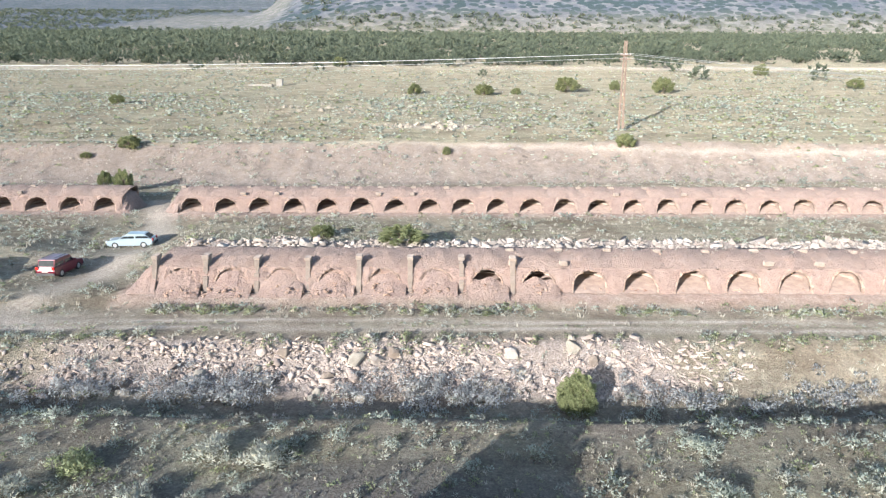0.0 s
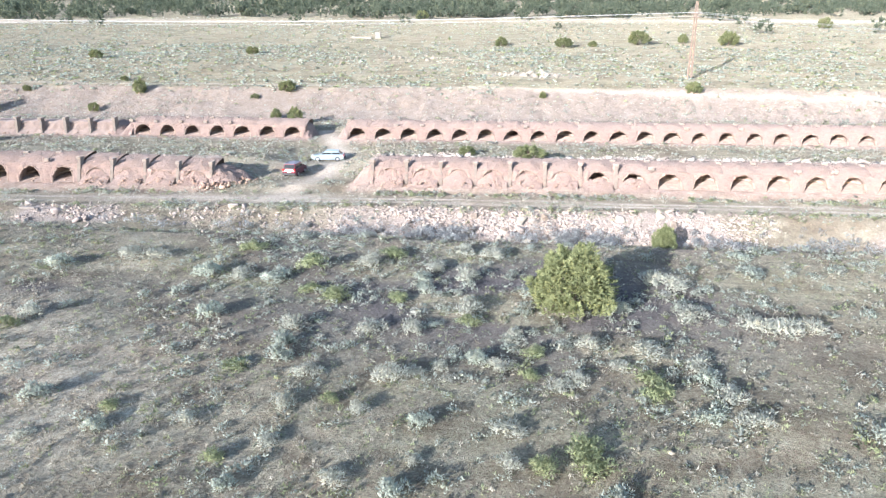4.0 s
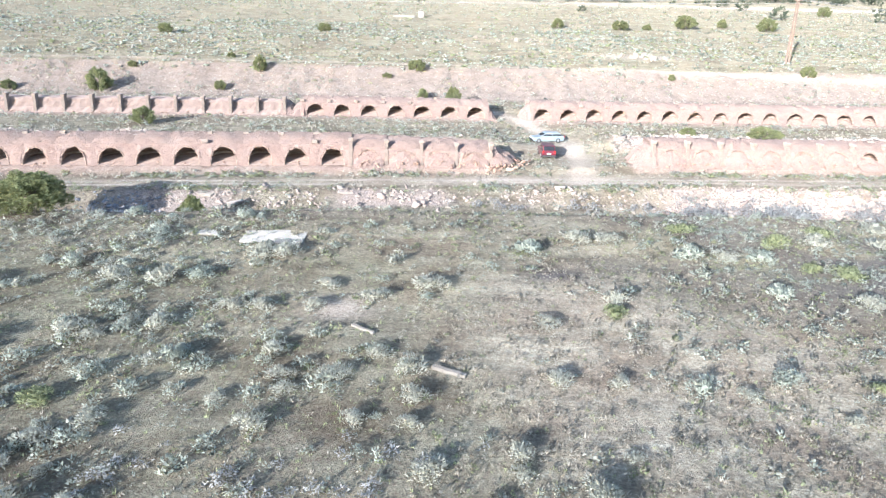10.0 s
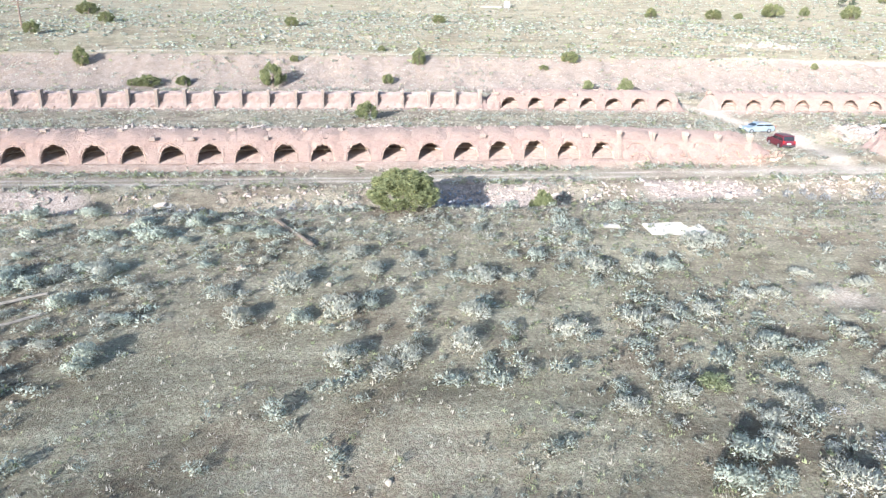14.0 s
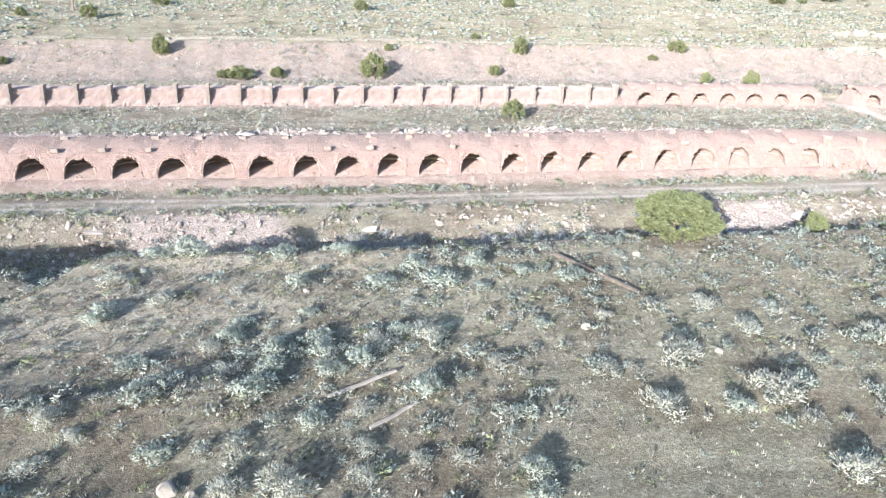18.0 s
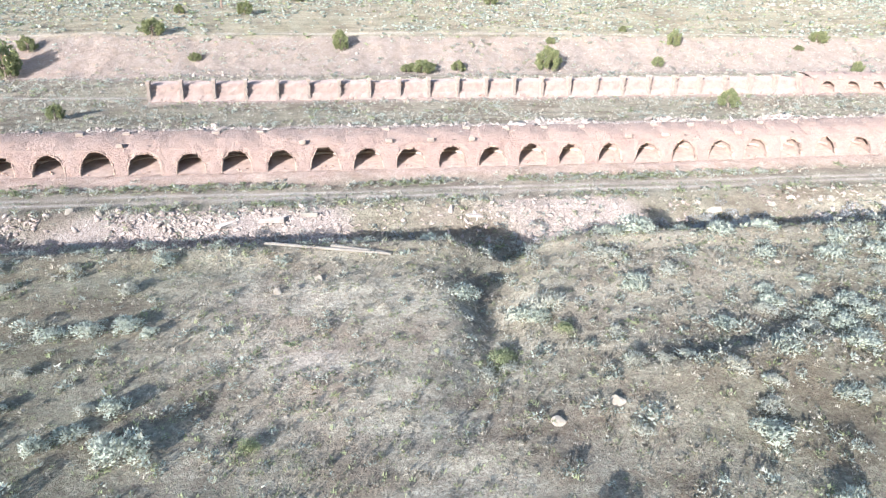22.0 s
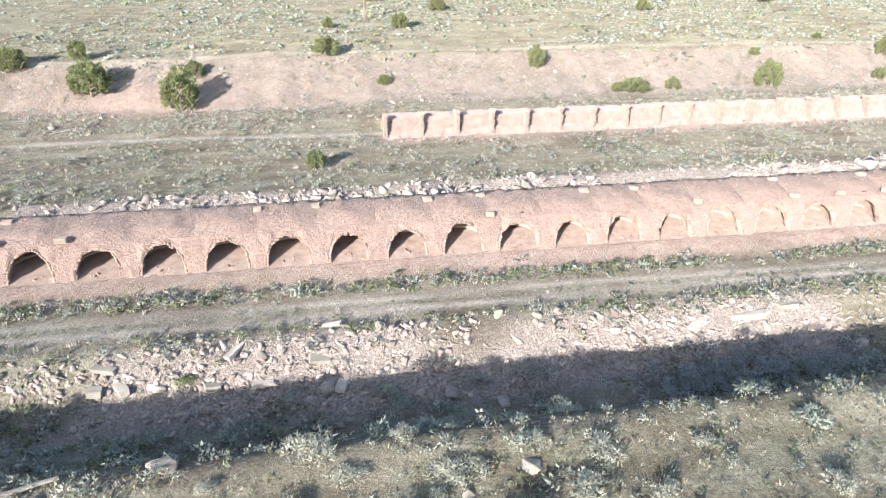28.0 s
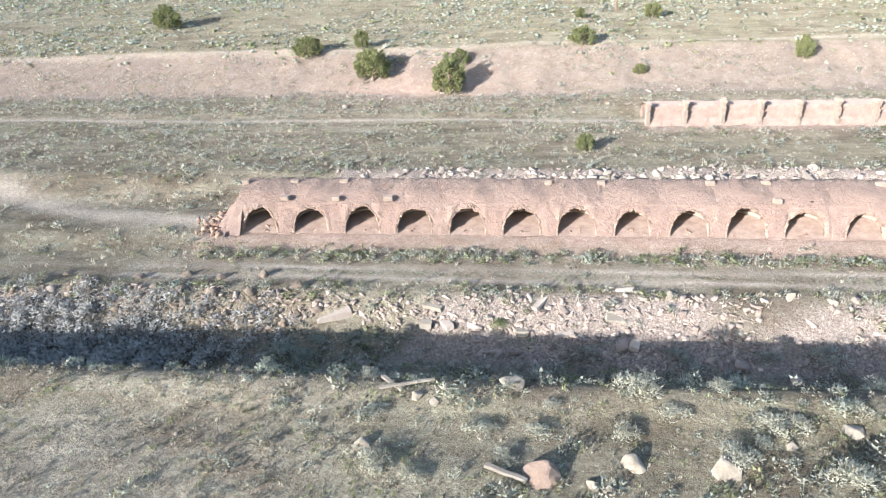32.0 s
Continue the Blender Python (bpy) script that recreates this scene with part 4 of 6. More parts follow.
def blade_proto(seed, n, wide=0.05):
    """A tuft of upright grass blades, one metre high before scaling."""
    r = np.random.RandomState(seed)
    vs, fs = [], []
    for _ in range(n):
        a, l = r.uniform(0, 2 * np.pi), r.uniform(0.55, 1.0)
        p = np.array([r.normal(0, 0.22), r.normal(0, 0.22), 0])
        tip = p + np.array([np.cos(a) * 0.45 * l, np.sin(a) * 0.45 * l, l])
        s = np.array([-np.sin(a), np.cos(a), 0]) * wide * r.uniform(1.0, 2.6)
        b = len(vs)
        vs += [p - s, p + s, tip]
        fs.append((b, b + 1, b + 2) if np.cross(2 * s, tip - p)[2] < 0 else (b + 1, b, b + 2))
    return np.array(vs), np.array(fs)


def puff_bush(seed, lobes, leaves, leaf, tall=0.62, fat=0.24, slim=0.26, up=0.45):
    """A bush about one metre across: soft puffs of small sprigs, thick at their rims, with gaps between."""
    r = np.random.RandomState(seed)
    vs, fs, ns = [], [], []
    for k in range(lobes):
        a, rad = k * 2.4 + r.uniform(-0.5, 0.5), 0.36 * np.sqrt(k / max(lobes - 1, 1))
        size = fat * r.uniform(0.75, 1.2)
        c = np.array([np.cos(a) * rad, np.sin(a) * rad, max(tall * r.uniform(0.35, 0.70) * (1 - 1.6 * rad * rad) - 0.05, 0.1)])
        for _ in range(leaves):
            o = r.normal(0, 1, 3) + (0, 0, 0.35)
            o /= np.linalg.norm(o)
            q = c + o * size * r.uniform(0.25, 1.0) ** 0.5 * (1, 1, 1.1)
            q[2] = max(q[2], 0.0)
            d = o * 0.7 + (0, 0, up) + r.normal(0, 0.4, 3)
            d /= np.linalg.norm(d)
            side = np.cross(d, o + r.normal(0, 0.45, 3))
            side /= np.linalg.norm(side) + 1e-9
            t = leaf * r.uniform(0.6, 1.4)
            b = len(vs)
            vs += [q - side * t * slim, q + side * t * slim, q + d * t]
            n = o * 0.75 + (q - (0, 0, 0.12)) * 1.1 + r.normal(0, 0.15, 3)
            ns += [n / np.linalg.norm(n)] * 3
            fs.append((b, b + 1, b + 2))
    return np.array(vs), np.array(fs), np.array(ns)


SAGE_MID = [puff_bush(100 + s, 3, 24, 0.15, fat=0.28)[:2] for s in range(6)]
SAGE_LOW = [puff_bush(140 + s, 2, 15, 0.19, fat=0.30, slim=0.3)[:2] for s in range(8)]
SAGE_FINE = [puff_bush(20 + s, 7, 110, 0.085)[:2] for s in range(4)]
SAGE_SOFT = [puff_bush(160 + s, 5, 40, 0.115, fat=0.25)[:2] for s in range(6)]
SAGE_FAR = [brush_proto(40 + s, 5, 2, leaf=0.5) for s in range(4)]
TUFT = [blade_proto(s, 5, 0.07) for s in range(5)]
CLUMP = [puff_bush(80 + s, 1, 20, 0.24, tall=0.5, fat=0.34, slim=0.2, up=0.7)[:2] for s in range(10)]
TUMBLE = [puff_bush(60 + s, 2, 28, 0.18, tall=0.7, fat=0.40, up=0.0)[:2] for s in range(4)]


def stuff(ob, label, category):
    return tagged(ob, label, category, kind="stuff")


def clear_of(x, y):
    return (~in_rows(x, y)) * (1 - track_mask(x, y)) ** 2


def flat_density(x, y):
    v = y - near_y(x)
    n = fnoise(x * 0.13 + 2, y * 0.13)
    d = 0.12 + 0.55 * sstep(0.42, 0.62, n)
    d = d + 0.75 * blob(x, y, -113, 22, 14, 12) + 0.75 * blob(x, y, -8, 16, 26, 14) * sstep(0.36, 0.56, fnoise(x * 0.2 + 31, y * 0.2)) + 0.5 * blob(x, y, -77, 27, 18, 6)
    d = d + 0.6 * blob(x, y, -24, 28, 14, 7) + 0.55 * blob(x, y, -70, 14, 17, 9) * sstep(0.34, 0.54, fnoise(x * 0.25 + 11, y * 0.25)) + 0.4 * blob(x, y, -100, 18, 22, 11)
    d = d * np.clip(1 - 0.8 * lawn(x, y) - 0.55 * straw(x, y), 0.1, 1) + 0.5 * np.exp(-(((v + 20.5) / 2.2) ** 2)) * (x < -70) + 0.45 * blob(x, y, -88, 28, 16, 4)
    return np.clip(d, 0, 1) * (v < -16) * clear_of(x, y)


rngp = np.random.RandomState(77)
p = picked(rngp, 24000, -235, 75, -19, 37, flat_density)
kind = rngp.rand(len(p)) + 0.5 * (fnoise(p[:, 0] * 0.06, p[:, 1] * 0.06) - 0.5)
size = rngp.gamma(5.0, 0.125, len(p)).clip(0.25, 1.5)
for nm, sel, mat, lab in (
    ("small_sagebrush", (kind > 0.42) & (size < 0.85), sage_mat, "small grey-green sagebrush dotted over the flat"),
    ("sagebrush", (kind > 0.42) & (size >= 0.85) & (size < 1.4), sage_mat, "grey-green sagebrush growing on the dry flat"),
    ("bleached_brush", (kind <= 0.42) & (kind > 0.18), pale_mat, "bleached dry brush on the flat"),
    ("rabbitbrush", kind <= 0.18, green_mat, "yellow-green rabbitbrush clumps on the flat"),
):
    stuff(scattered(nm, SAGE_MID if nm == "sagebrush" else SAGE_LOW, on_ground(p[sel], 0.02), size[sel] * (0.85 if nm == "rabbitbrush" else 1.0), mat, squash=rngp.uniform(0.55, 0.9, sel.sum()), rng=rngp, rise=0.28), lab, "shrubs")
big = (kind > 0.42) & (size >= 1.4)
stuff(scattered("tall_sagebrush", SAGE_FINE, on_ground(p[big], 0.02), size[big] * 1.1, sage_mat, rng=rngp, rise=0.28), "tall blue-grey sagebrush casting long shadows", "shrubs")

# single bushes that stand out
def soft_density(x, y):
    """Sagebrush of knee height, in loose patches with turf between."""
    d = 0.95 * blob(x, y, -72, 9, 19, 13) + 0.9 * blob(x, y, -80, 26, 15, 6) + 0.85 * blob(x, y, -111, 22, 15, 12) + 0.6 * blob(x, y, -6, 20, 20, 12) + 0.45 * blob(x, y, -175, 10, 25, 12) + 0.4 * blob(x, y, 20, 24, 18, 10)
    d = np.clip(d, 0, 1) * (0.35 + 0.65 * sstep(0.38, 0.56, fnoise(x * 0.22 + 7, y * 0.22 + 3)))
    v = y - near_y(x)
    d = d * (v < -18) + (0.55 * np.exp(-(((v + 21.5) / 2.6) ** 2)) + 0.4 * np.exp(-(((v + 15.5) / 1.6) ** 2))) * np.clip((x < -128) + 1.0 * (x > -34), 0, 1) * (0.4 + 0.6 * sstep(0.4, 0.55, fnoise(x * 0.25 + 17, y * 0.25)))
    slab = (x > -72) & (x < -60.5) & (y > 22.5) & (y < 29)
    return d * np.clip(1 - 0.6 * straw(x, y) - 0.5 * blob(x, y, -54, 18, 9, 9), 0, 1) * (v < -12.5) * clear_of(x, y) * ~slab


p = picked(rngp, 4200, -222, 65, -12, 42, soft_density)
size = rngp.gamma(9.0, 0.11, len(p)).clip(0.5, 1.6)
grey = rngp.rand(len(p)) > 0.16
for sel, nm, mat, lab in ((grey, "knee_high_sagebrush", sage_mat, "knee-high grey-green sagebrush in loose patches on the flat"), (~grey, "dry_brush", pale_mat, "dry pale brush between the sagebrush")):
    stuff(scattered(nm, SAGE_SOFT, on_ground(p[sel], 0.02), size[sel], mat, squash=rngp.uniform(0.7, 0.95, sel.sum()), rng=rngp, rise=0.2), lab, "shrubs")


def bush_meshes(name, seed, mat, lobes, leaves, leaf, tall, fat, slim, up):
    out = []
    for k in range(5):
        v, f, n = puff_bush(seed + k, lobes, leaves, leaf, tall, fat, slim, up)
        ob = tri_object(name, v, f, mat, True, n)
        out.append(ob.data)
        bpy.data.objects.remove(ob)
    return out


BUSH_KINDS = {
    "sagebrush_bush": (bush_meshes("sagebrush_bush", 800, sage_mat, 8, 130, 0.08, 0.74, 0.22, 0.27, 0.5), "blue-grey sagebrush bush on the dry flat"),
    "bleached_bush": (bush_meshes("bleached_bush", 820, pale_mat, 7, 130, 0.095, 0.62, 0.22, 0.17, 0.6), "bleached grey-white dry bush on the flat"),
    "rabbitbrush_bush": (bush_meshes("rabbitbrush_bush", 840, green_mat, 8, 130, 0.08, 0.70, 0.22, 0.26, 0.6), "yellow-green rabbitbrush bush on the flat"),
}


def lone_bushes(name, places):
    meshes, label = BUSH_KINDS[name]
    r = random.Random(len(places))
    for x, y, s in places:
        ob = new(name, r.choice(meshes))
        ob.matrix_world = pose(x, y, gz(x, y) - 0.04, 0, 0, r.uniform(0, 360)) @ Matrix.Diagonal((s, s * r.uniform(0.8, 1.15), s * r.uniform(0.55, 0.82), 1))
        tagged(ob, label if s < 1.9 else "large " + label, "shrub", "sagebrush and dry bushes")


lone_bushes("sagebrush_bush", ((-31.9, 22.6, 2.6), (-26.3, 22, 2.6), (-28.8, 14.9, 2.4), (-10.4, 10, 1.7), (3, 8.8, 1.8), (1.9, 4.5, 1.7), (-29.3, 1.1, 1.5), (-13.2, 2.9, 1.5), (-21.4, -2.8, 1.3), (-0.3, 18.5, 1.7), (12, 30.1, 2.2), (-74.3, -4.7, 2.2), (-72.4, -4.6, 1.3), (-68.2, 17.9, 2.1), (-44.5, 23.3, 2.6), (-97.4, 25.3, 2.2), (-100.3, 26.3, 1.5), (-103.2, 27.8, 1.9), (-107.4, 27.9, 2.3), (-109.8, 25.3, 2.2), (-105.9, 25, 2.6), (-103.4, 24.3, 1.4), (-106.4, 19.3, 1.3), (-108.9, 19.2, 1.6), (-114, 21.7, 1.4), (-113.2, 18.8, 1.6), (-111, 16.2, 1.8), (-112.5, 15.3, 1.5), (-107.9, 13.3, 2), (-103.6, 11.2, 1.5), (-100.8, 19.3, 1.3), (-93.5, 10.8, 1.7)))
lone_bushes("sagebrush_bush", ((-115.4, 16, 1.9), (-116.1, 13.8, 2.4), (-113.3, 11.4, 1.7), (-104.1, 7.2, 1.7), (-104.1, 5.9, 1.6), (-119.5, 9.7, 1.7), (-118, 19.2, 2), (-117.5, 20.7, 1.4), (-116.1, 29, 2.4), (-122.2, 29.7, 2.5), (-124.2, 29.3, 2.1), (-112.1, 29.7, 2), (-132.4, 18.4, 1.5), (-136.1, 22.3, 2), (-125.5, 21.4, 2), (-122.4, 16.7, 1.8), (-125.1, 7.2, 2.1), (-115.5, 17.8, 1.6), (-113.1, 17.5, 1.9), (-158.1, 18.4, 1.7), (-156.3, 18.6, 1.7), (-154.5, 19, 2), (-153.2, 18.2, 1.1), (-153.2, 11.8, 1.5), (-158.1, 12, 1.2), (-151.9, 8.8, 2.3), (-152.9, 9.5, 1.4), (-154.5, 10.3, 1.4), (-155.5, 9.4, 1.4), (-133, 19.5, 2.1), (-196.7, 36.3, 2.6), (-194.2, 28.7, 1.5)))
lone_bushes("sagebrush_bush", ((-195, 36.1, 1.8), (-194.6, 37.2, 1.5)))
lone_bushes("bleached_bush", ((-40, 26, 2.5), (-29.1, 22.3, 2.3), (-19.5, 26.1, 2.6), (-40.6, 13.5, 2.1), (-22.8, 13.9, 1.9), (-17.5, 13.8, 2.2), (-14.6, 14, 1.9), (-11.1, 17.2, 2.4), (-8, 13.4, 2.2), (-3.2, 12.8, 1.9), (-9.1, 9.6, 2.1), (-5.6, 7.5, 2), (-4.5, 8.2, 1.7), (-1.8, 10.1, 1.8), (0.3, 12.1, 2.6), (3, 10.6, 2.3), (8.4, 15.8, 2.6), (10, 15.1, 2.6), (11.7, 15.7, 2.2), (3.7, 6.7, 2.1), (4, 4.1, 2), (-20.2, 7.5, 2), (-15.4, 7.5, 2.3), (-14.1, 8.3, 1.3), (-16.6, 4, 1.5), (-20.6, 4, 1.5), (-25.1, 2.2, 1.5), (-32.6, 0.4, 1.3), (-20.4, 0.6, 1.4), (-13.2, -0.3, 1.1), (-8.7, 2.6, 1.8), (-8.6, -0.2, 1.4)))
lone_bushes("bleached_bush", ((-16.7, -2, 1.6), (-36.7, 2.8, 1.4), (-12.5, 9.2, 1.4), (3.2, 24.2, 2.6), (4.7, 23.1, 2.6), (4.3, 17.3, 2.6), (-13.9, 25.7, 2.3), (-11.3, 23.3, 2.2), (-11.8, 29.9, 2.5), (-9.1, 29, 2.4), (-77, 0.8, 1.9), (-74.1, 1.8, 2.2), (-71.3, -2.3, 1.7), (-70.4, -0.5, 2), (-68.7, 1, 1.8), (-69.1, -2.8, 1.1), (-69.6, -5, 2.3), (-67.2, -5.1, 1.5), (-61.4, 0.2, 1.7), (-63.5, 2.8, 1.2), (-60.7, 4.7, 1.5), (-60.4, 3.3, 1.5), (-58, 4.3, 2.1), (-54.1, 5, 1.9), (-54, 2.5, 1.8), (-56.8, 0.5, 1.4), (-54.2, 0.3, 1.4), (-53.5, -3.2, 1.8), (-49.5, -2.2, 1.6), (-49.6, -3.6, 1.3), (-50.9, -5.4, 1.3), (-46.6, -5.7, 2.1)))
lone_bushes("bleached_bush", ((-46.6, -4.6, 1.6), (-44.5, -2.5, 1.1), (-52.5, 15.7, 2.4), (-56.1, 14.3, 1.9), (-59.3, 16.2, 2), (-59.9, 12.9, 1.8), (-63.1, 12.9, 2.2), (-65.1, 13, 2.2), (-70.4, 17.2, 2.5), (-73.6, 17.6, 2.1), (-73.2, 9.9, 2.2), (-72, 9, 1.8), (-70.4, 11.1, 1.5), (-68.6, 10.7, 1.8), (-66.5, 7.4, 1.3), (-77.8, 8.2, 2.2), (-64.6, 22, 2.6), (-62.9, 21.9, 2.2), (-37.5, 25.8, 2.5), (-45.7, 10.3, 1.8), (-46.4, 3.9, 1.6), (-43.3, 3.7, 1.3), (-55.7, 6.6, 1.6), (-61.4, 7.3, 1.6), (-107.3, 18.5, 2.2), (-103.9, 15.5, 1.8), (-96.9, 20.2, 1.3), (-98.6, 14.5, 1.8), (-97, 11, 2.5), (-94.5, 15.1, 2.4), (-91.1, 11.7, 2.6)))
lone_bushes("bleached_bush", ((-83.1, 10.7, 2.2), (-81.8, 16.3, 2.5), (-84.1, 7.1, 2.4), (-90.9, 6.1, 2.1), (-87.2, 6.2, 1.9), (-88.3, 4.8, 2.1), (-89.1, 17.8, 2), (-90.5, 20.6, 1.8), (-86.4, 20.1, 1.8), (-93.5, 17.5, 1), (-117.8, 15.8, 1.9), (-110.9, 12.2, 1.4), (-110.9, 9.4, 1.3), (-106.8, 8.3, 1.5), (-108.7, 8.5, 1.3), (-116.3, 10.3, 1.4), (-114, 7.1, 2.5), (-116.3, 7.3, 1.6), (-111.1, 7.8, 1.3), (-122.4, 23.4, 1.9), (-125.8, 25.9, 2.1), (-107.9, 22.7, 1.4), (-131.7, 19.4, 2.5), (-128.9, 13.3, 1.3), (-127.4, 13.2, 1.1), (-124.4, 11.6, 1.6), (-123, 10.7, 1.3), (-124.1, 9.1, 1.5), (-125.9, 13.7, 1.1), (-136.1, 14.1, 1.4), (-135, 14.2, 1.1), (-130.5, 8.4, 1.2)))
lone_bushes("bleached_bush", ((-118.9, 18.2, 1.5), (-110.1, 17.9, 2), (-128.6, 16.6, 1.2), (-154.4, 12, 1), (-158.5, 9.7, 1.4), (-159.8, 11.6, 1.5), (-157.9, 14.8, 1), (-155.5, 23.3, 1.3), (-164.2, 26.6, 2.1), (-168.4, 23.1, 2), (-170.5, 26.3, 2.2), (-164.1, 17.1, 1.1), (-165.6, 14.8, 2.2), (-168.4, 19.2, 1.5), (-170.1, 18, 1.5), (-165.5, 24.6, 2), (-161.2, 14.1, 1.3), (-168.9, 11.1, 1.3), (-176, 28.1, 2.3), (-171.2, 19.7, 1.9), (-174.5, 26.7, 1.5), (-172.1, 28.8, 1.3), (-179.9, 26.7, 1), (-176.8, 25.2, 1.4), (-172.5, 24, 1.9), (-169.3, 26.3, 1.3), (-166.7, 27.4, 1.4), (-162.5, 24, 1.4), (-171.2, 25.1, 1), (-188.8, 28.5, 1.1), (-159.6, 26.3, 1.2), (-171.5, 36.9, 1.7)))
lone_bushes("bleached_bush", ((-177.7, 37.5, 1.7), (-163.7, 37.9, 2.6), (-164.4, 30.4, 1.8), (-167, 37.8, 1.8), (-172.3, 37.7, 1.7), (-183, 24.8, 1.5), (-187.9, 25.5, 1.3), (-180.5, 25, 1.3), (-187.2, 22.2, 1.5), (-185.4, 21.7, 1.2), (-181.9, 23.1, 1.2), (-192.4, 37.4, 1.8)))
lone_bushes("rabbitbrush_bush", ((-30.1, 28.6, 2.5), (-23.9, 24.4, 2.6), (-20.9, 19.2, 2.5), (-17.8, 28.5, 2.4), (-23.2, 20.3, 1.7), (-16.3, 19.2, 1.7), (-11, 15.6, 1.9), (-6.9, 11.3, 1.8), (-7.3, 8.5, 1.4), (-0.3, 8.5, 1.8), (-0.2, 6.8, 2.1), (-24.6, 8, 1.9), (-18.3, 4.9, 1.2), (-29.5, 2.9, 1.3), (-5.2, 1, 2), (-4.8, -0.3, 2.3), (-7.1, -0.4, 1.7), (-22.6, -0.8, 1.1), (-71.9, 2.7, 1.9), (-41.2, 11.6, 1.9), (-131.4, 16.9, 1.2), (-135.1, 15.6, 1.9), (-162.6, 12.5, 1), (-147.2, 8.8, 1.2), (-183, 38.5, 1.4)))

# grass on the flat
def grass_density(x, y):
    v = y - near_y(x)
    return np.clip(0.25 + 0.9 * fnoise(x * 0.2, y * 0.2 + 5), 0, 1) * (v < -15.8) * (1 - 0.8 * cinder_mask(x, y)) * clear_of(x, y)


p = picked(rngp, 46000, -235, 75, -19, 37.5, grass_density)
green = fnoise(p[:, 0] * 0.07 + 3, p[:, 1] * 0.07) + 0.16 * rngp.randn(len(p)) > 0.52
for nm, sel, mat, lab in (("dry_grass", ~green, straw_mat, "dry straw-coloured grass tufts"), ("green_grass", green, grass_mat, "low green grass and weeds")):
    n = int(sel.sum())
    stuff(scattered(nm, TUFT, on_ground(p[sel], 0.02), rngp.uniform(0.12, 0.30, n), mat, squash=rngp.uniform(0.5, 0.9, n), rng=rngp), lab, "grass")

# clumps of bunch grass with bare earth between
p = picked(rngp, 78000, -235, 75, -19, 37.5, lambda x, y: np.clip(0.5 * sstep(0.30, 0.62, fnoise(x * 0.3 + 50, y * 0.3)) + 0.15 + 1.0 * straw(x, y), 0, 1) * grass_density(x, y) ** 0.5 * (1 - 0.6 * lawn(x, y)))
tone = fnoise(p[:, 0] * 0.08 + 13, p[:, 1] * 0.08) + 0.15 * rngp.randn(len(p)) - 0.25 * straw(p[:, 0], p[:, 1]) + 0.12 * blob(p[:, 0], p[:, 1], -170, 24, 14, 8)
for nm, sel, mat, lab in (("bunch_grass", tone < 0.5, straw_mat, "bunch grass in dry straw-grey clumps"), ("green_weeds", (tone >= 0.5) & (tone < 0.66), grass_mat, "low green weeds in clumps"), ("low_sage", tone >= 0.66, sage_mat, "low grey sage seedlings")):
    n = int(sel.sum())
    stuff(scattered(nm, CLUMP, on_ground(p[sel], 0.02), rngp.gamma(6, 0.075, n).clip(0.22, 0.9), mat, squash=rngp.uniform(0.5, 0.85, n), rng=rngp, rise=0.5), lab, "grass")

# scrub on the track sides, slopes, terrace and bank
def middle_density(x, y):
    v, w = y - near_y(x), y - far_y(x)
    n = fnoise(x * 0.16, y * 0.2 + 8)
    d = 1.0 * np.exp(-(((v + 3.3) / 0.8) ** 2)) + 0.8 * np.exp(-(((v + 8.9) / 1.0) ** 2)) + 0.22 * ((v > -12) & (v < -9.5)) + 0.9 * ((v > -18.5) & (v <= -12)) * (1 - rubble_mask(x, y))
    d = d + 0.9 * ((v > 10) & (w < -1.5)) * (1 - 0.9 * rubble_mask(x, y)) + 0.4 * np.exp(-(((v - 6.6) / 0.8) ** 2))
    d = d + 0.55 * ((w > 6) & (w < 15.5)) + 0.45 * ((w >= 15.5) & (w < 29))
    d = d + 0.9 * ((x < -169) & (w > -2) & (w < 19))
    d = d + 0.7 * ((x < -207) & (v > -3) & (w < 15)) + 1.2 * ((x > -60) & (x < -22) & (v > 6) & (w < -1.5)) + 1.2 * ((x > -41) & (x < -25) & (v > -4) & (w < 10))
    return np.clip(d * (0.25 + 1.3 * sstep(0.36, 0.6, n)), 0, 1) * clear_of(x, y)


p = picked(rngp, 27000, -290, 95, 34, 113, middle_density)
kind, size = rngp.rand(len(p)), rngp.gamma(5, 0.125, len(p)).clip(0.25, 1.5)
for nm, lo, hi, mat, lab in (("terrace_sagebrush", 0.0, 0.55, sage_mat, "grey-green sagebrush along the tracks and terrace"), ("terrace_greenbrush", 0.55, 0.8, green_mat, "low green brush along the tracks"), ("terrace_dry_brush", 0.8, 1.1, pale_mat, "dry pale brush on the terrace")):
    sel = (kind >= lo) & (kind < hi)
    stuff(scattered(nm, SAGE_LOW, on_ground(p[sel], 0.03), size[sel], mat, squash=rngp.uniform(0.55, 0.9, sel.sum()), rng=rngp, rise=0.28), lab, "shrubs")
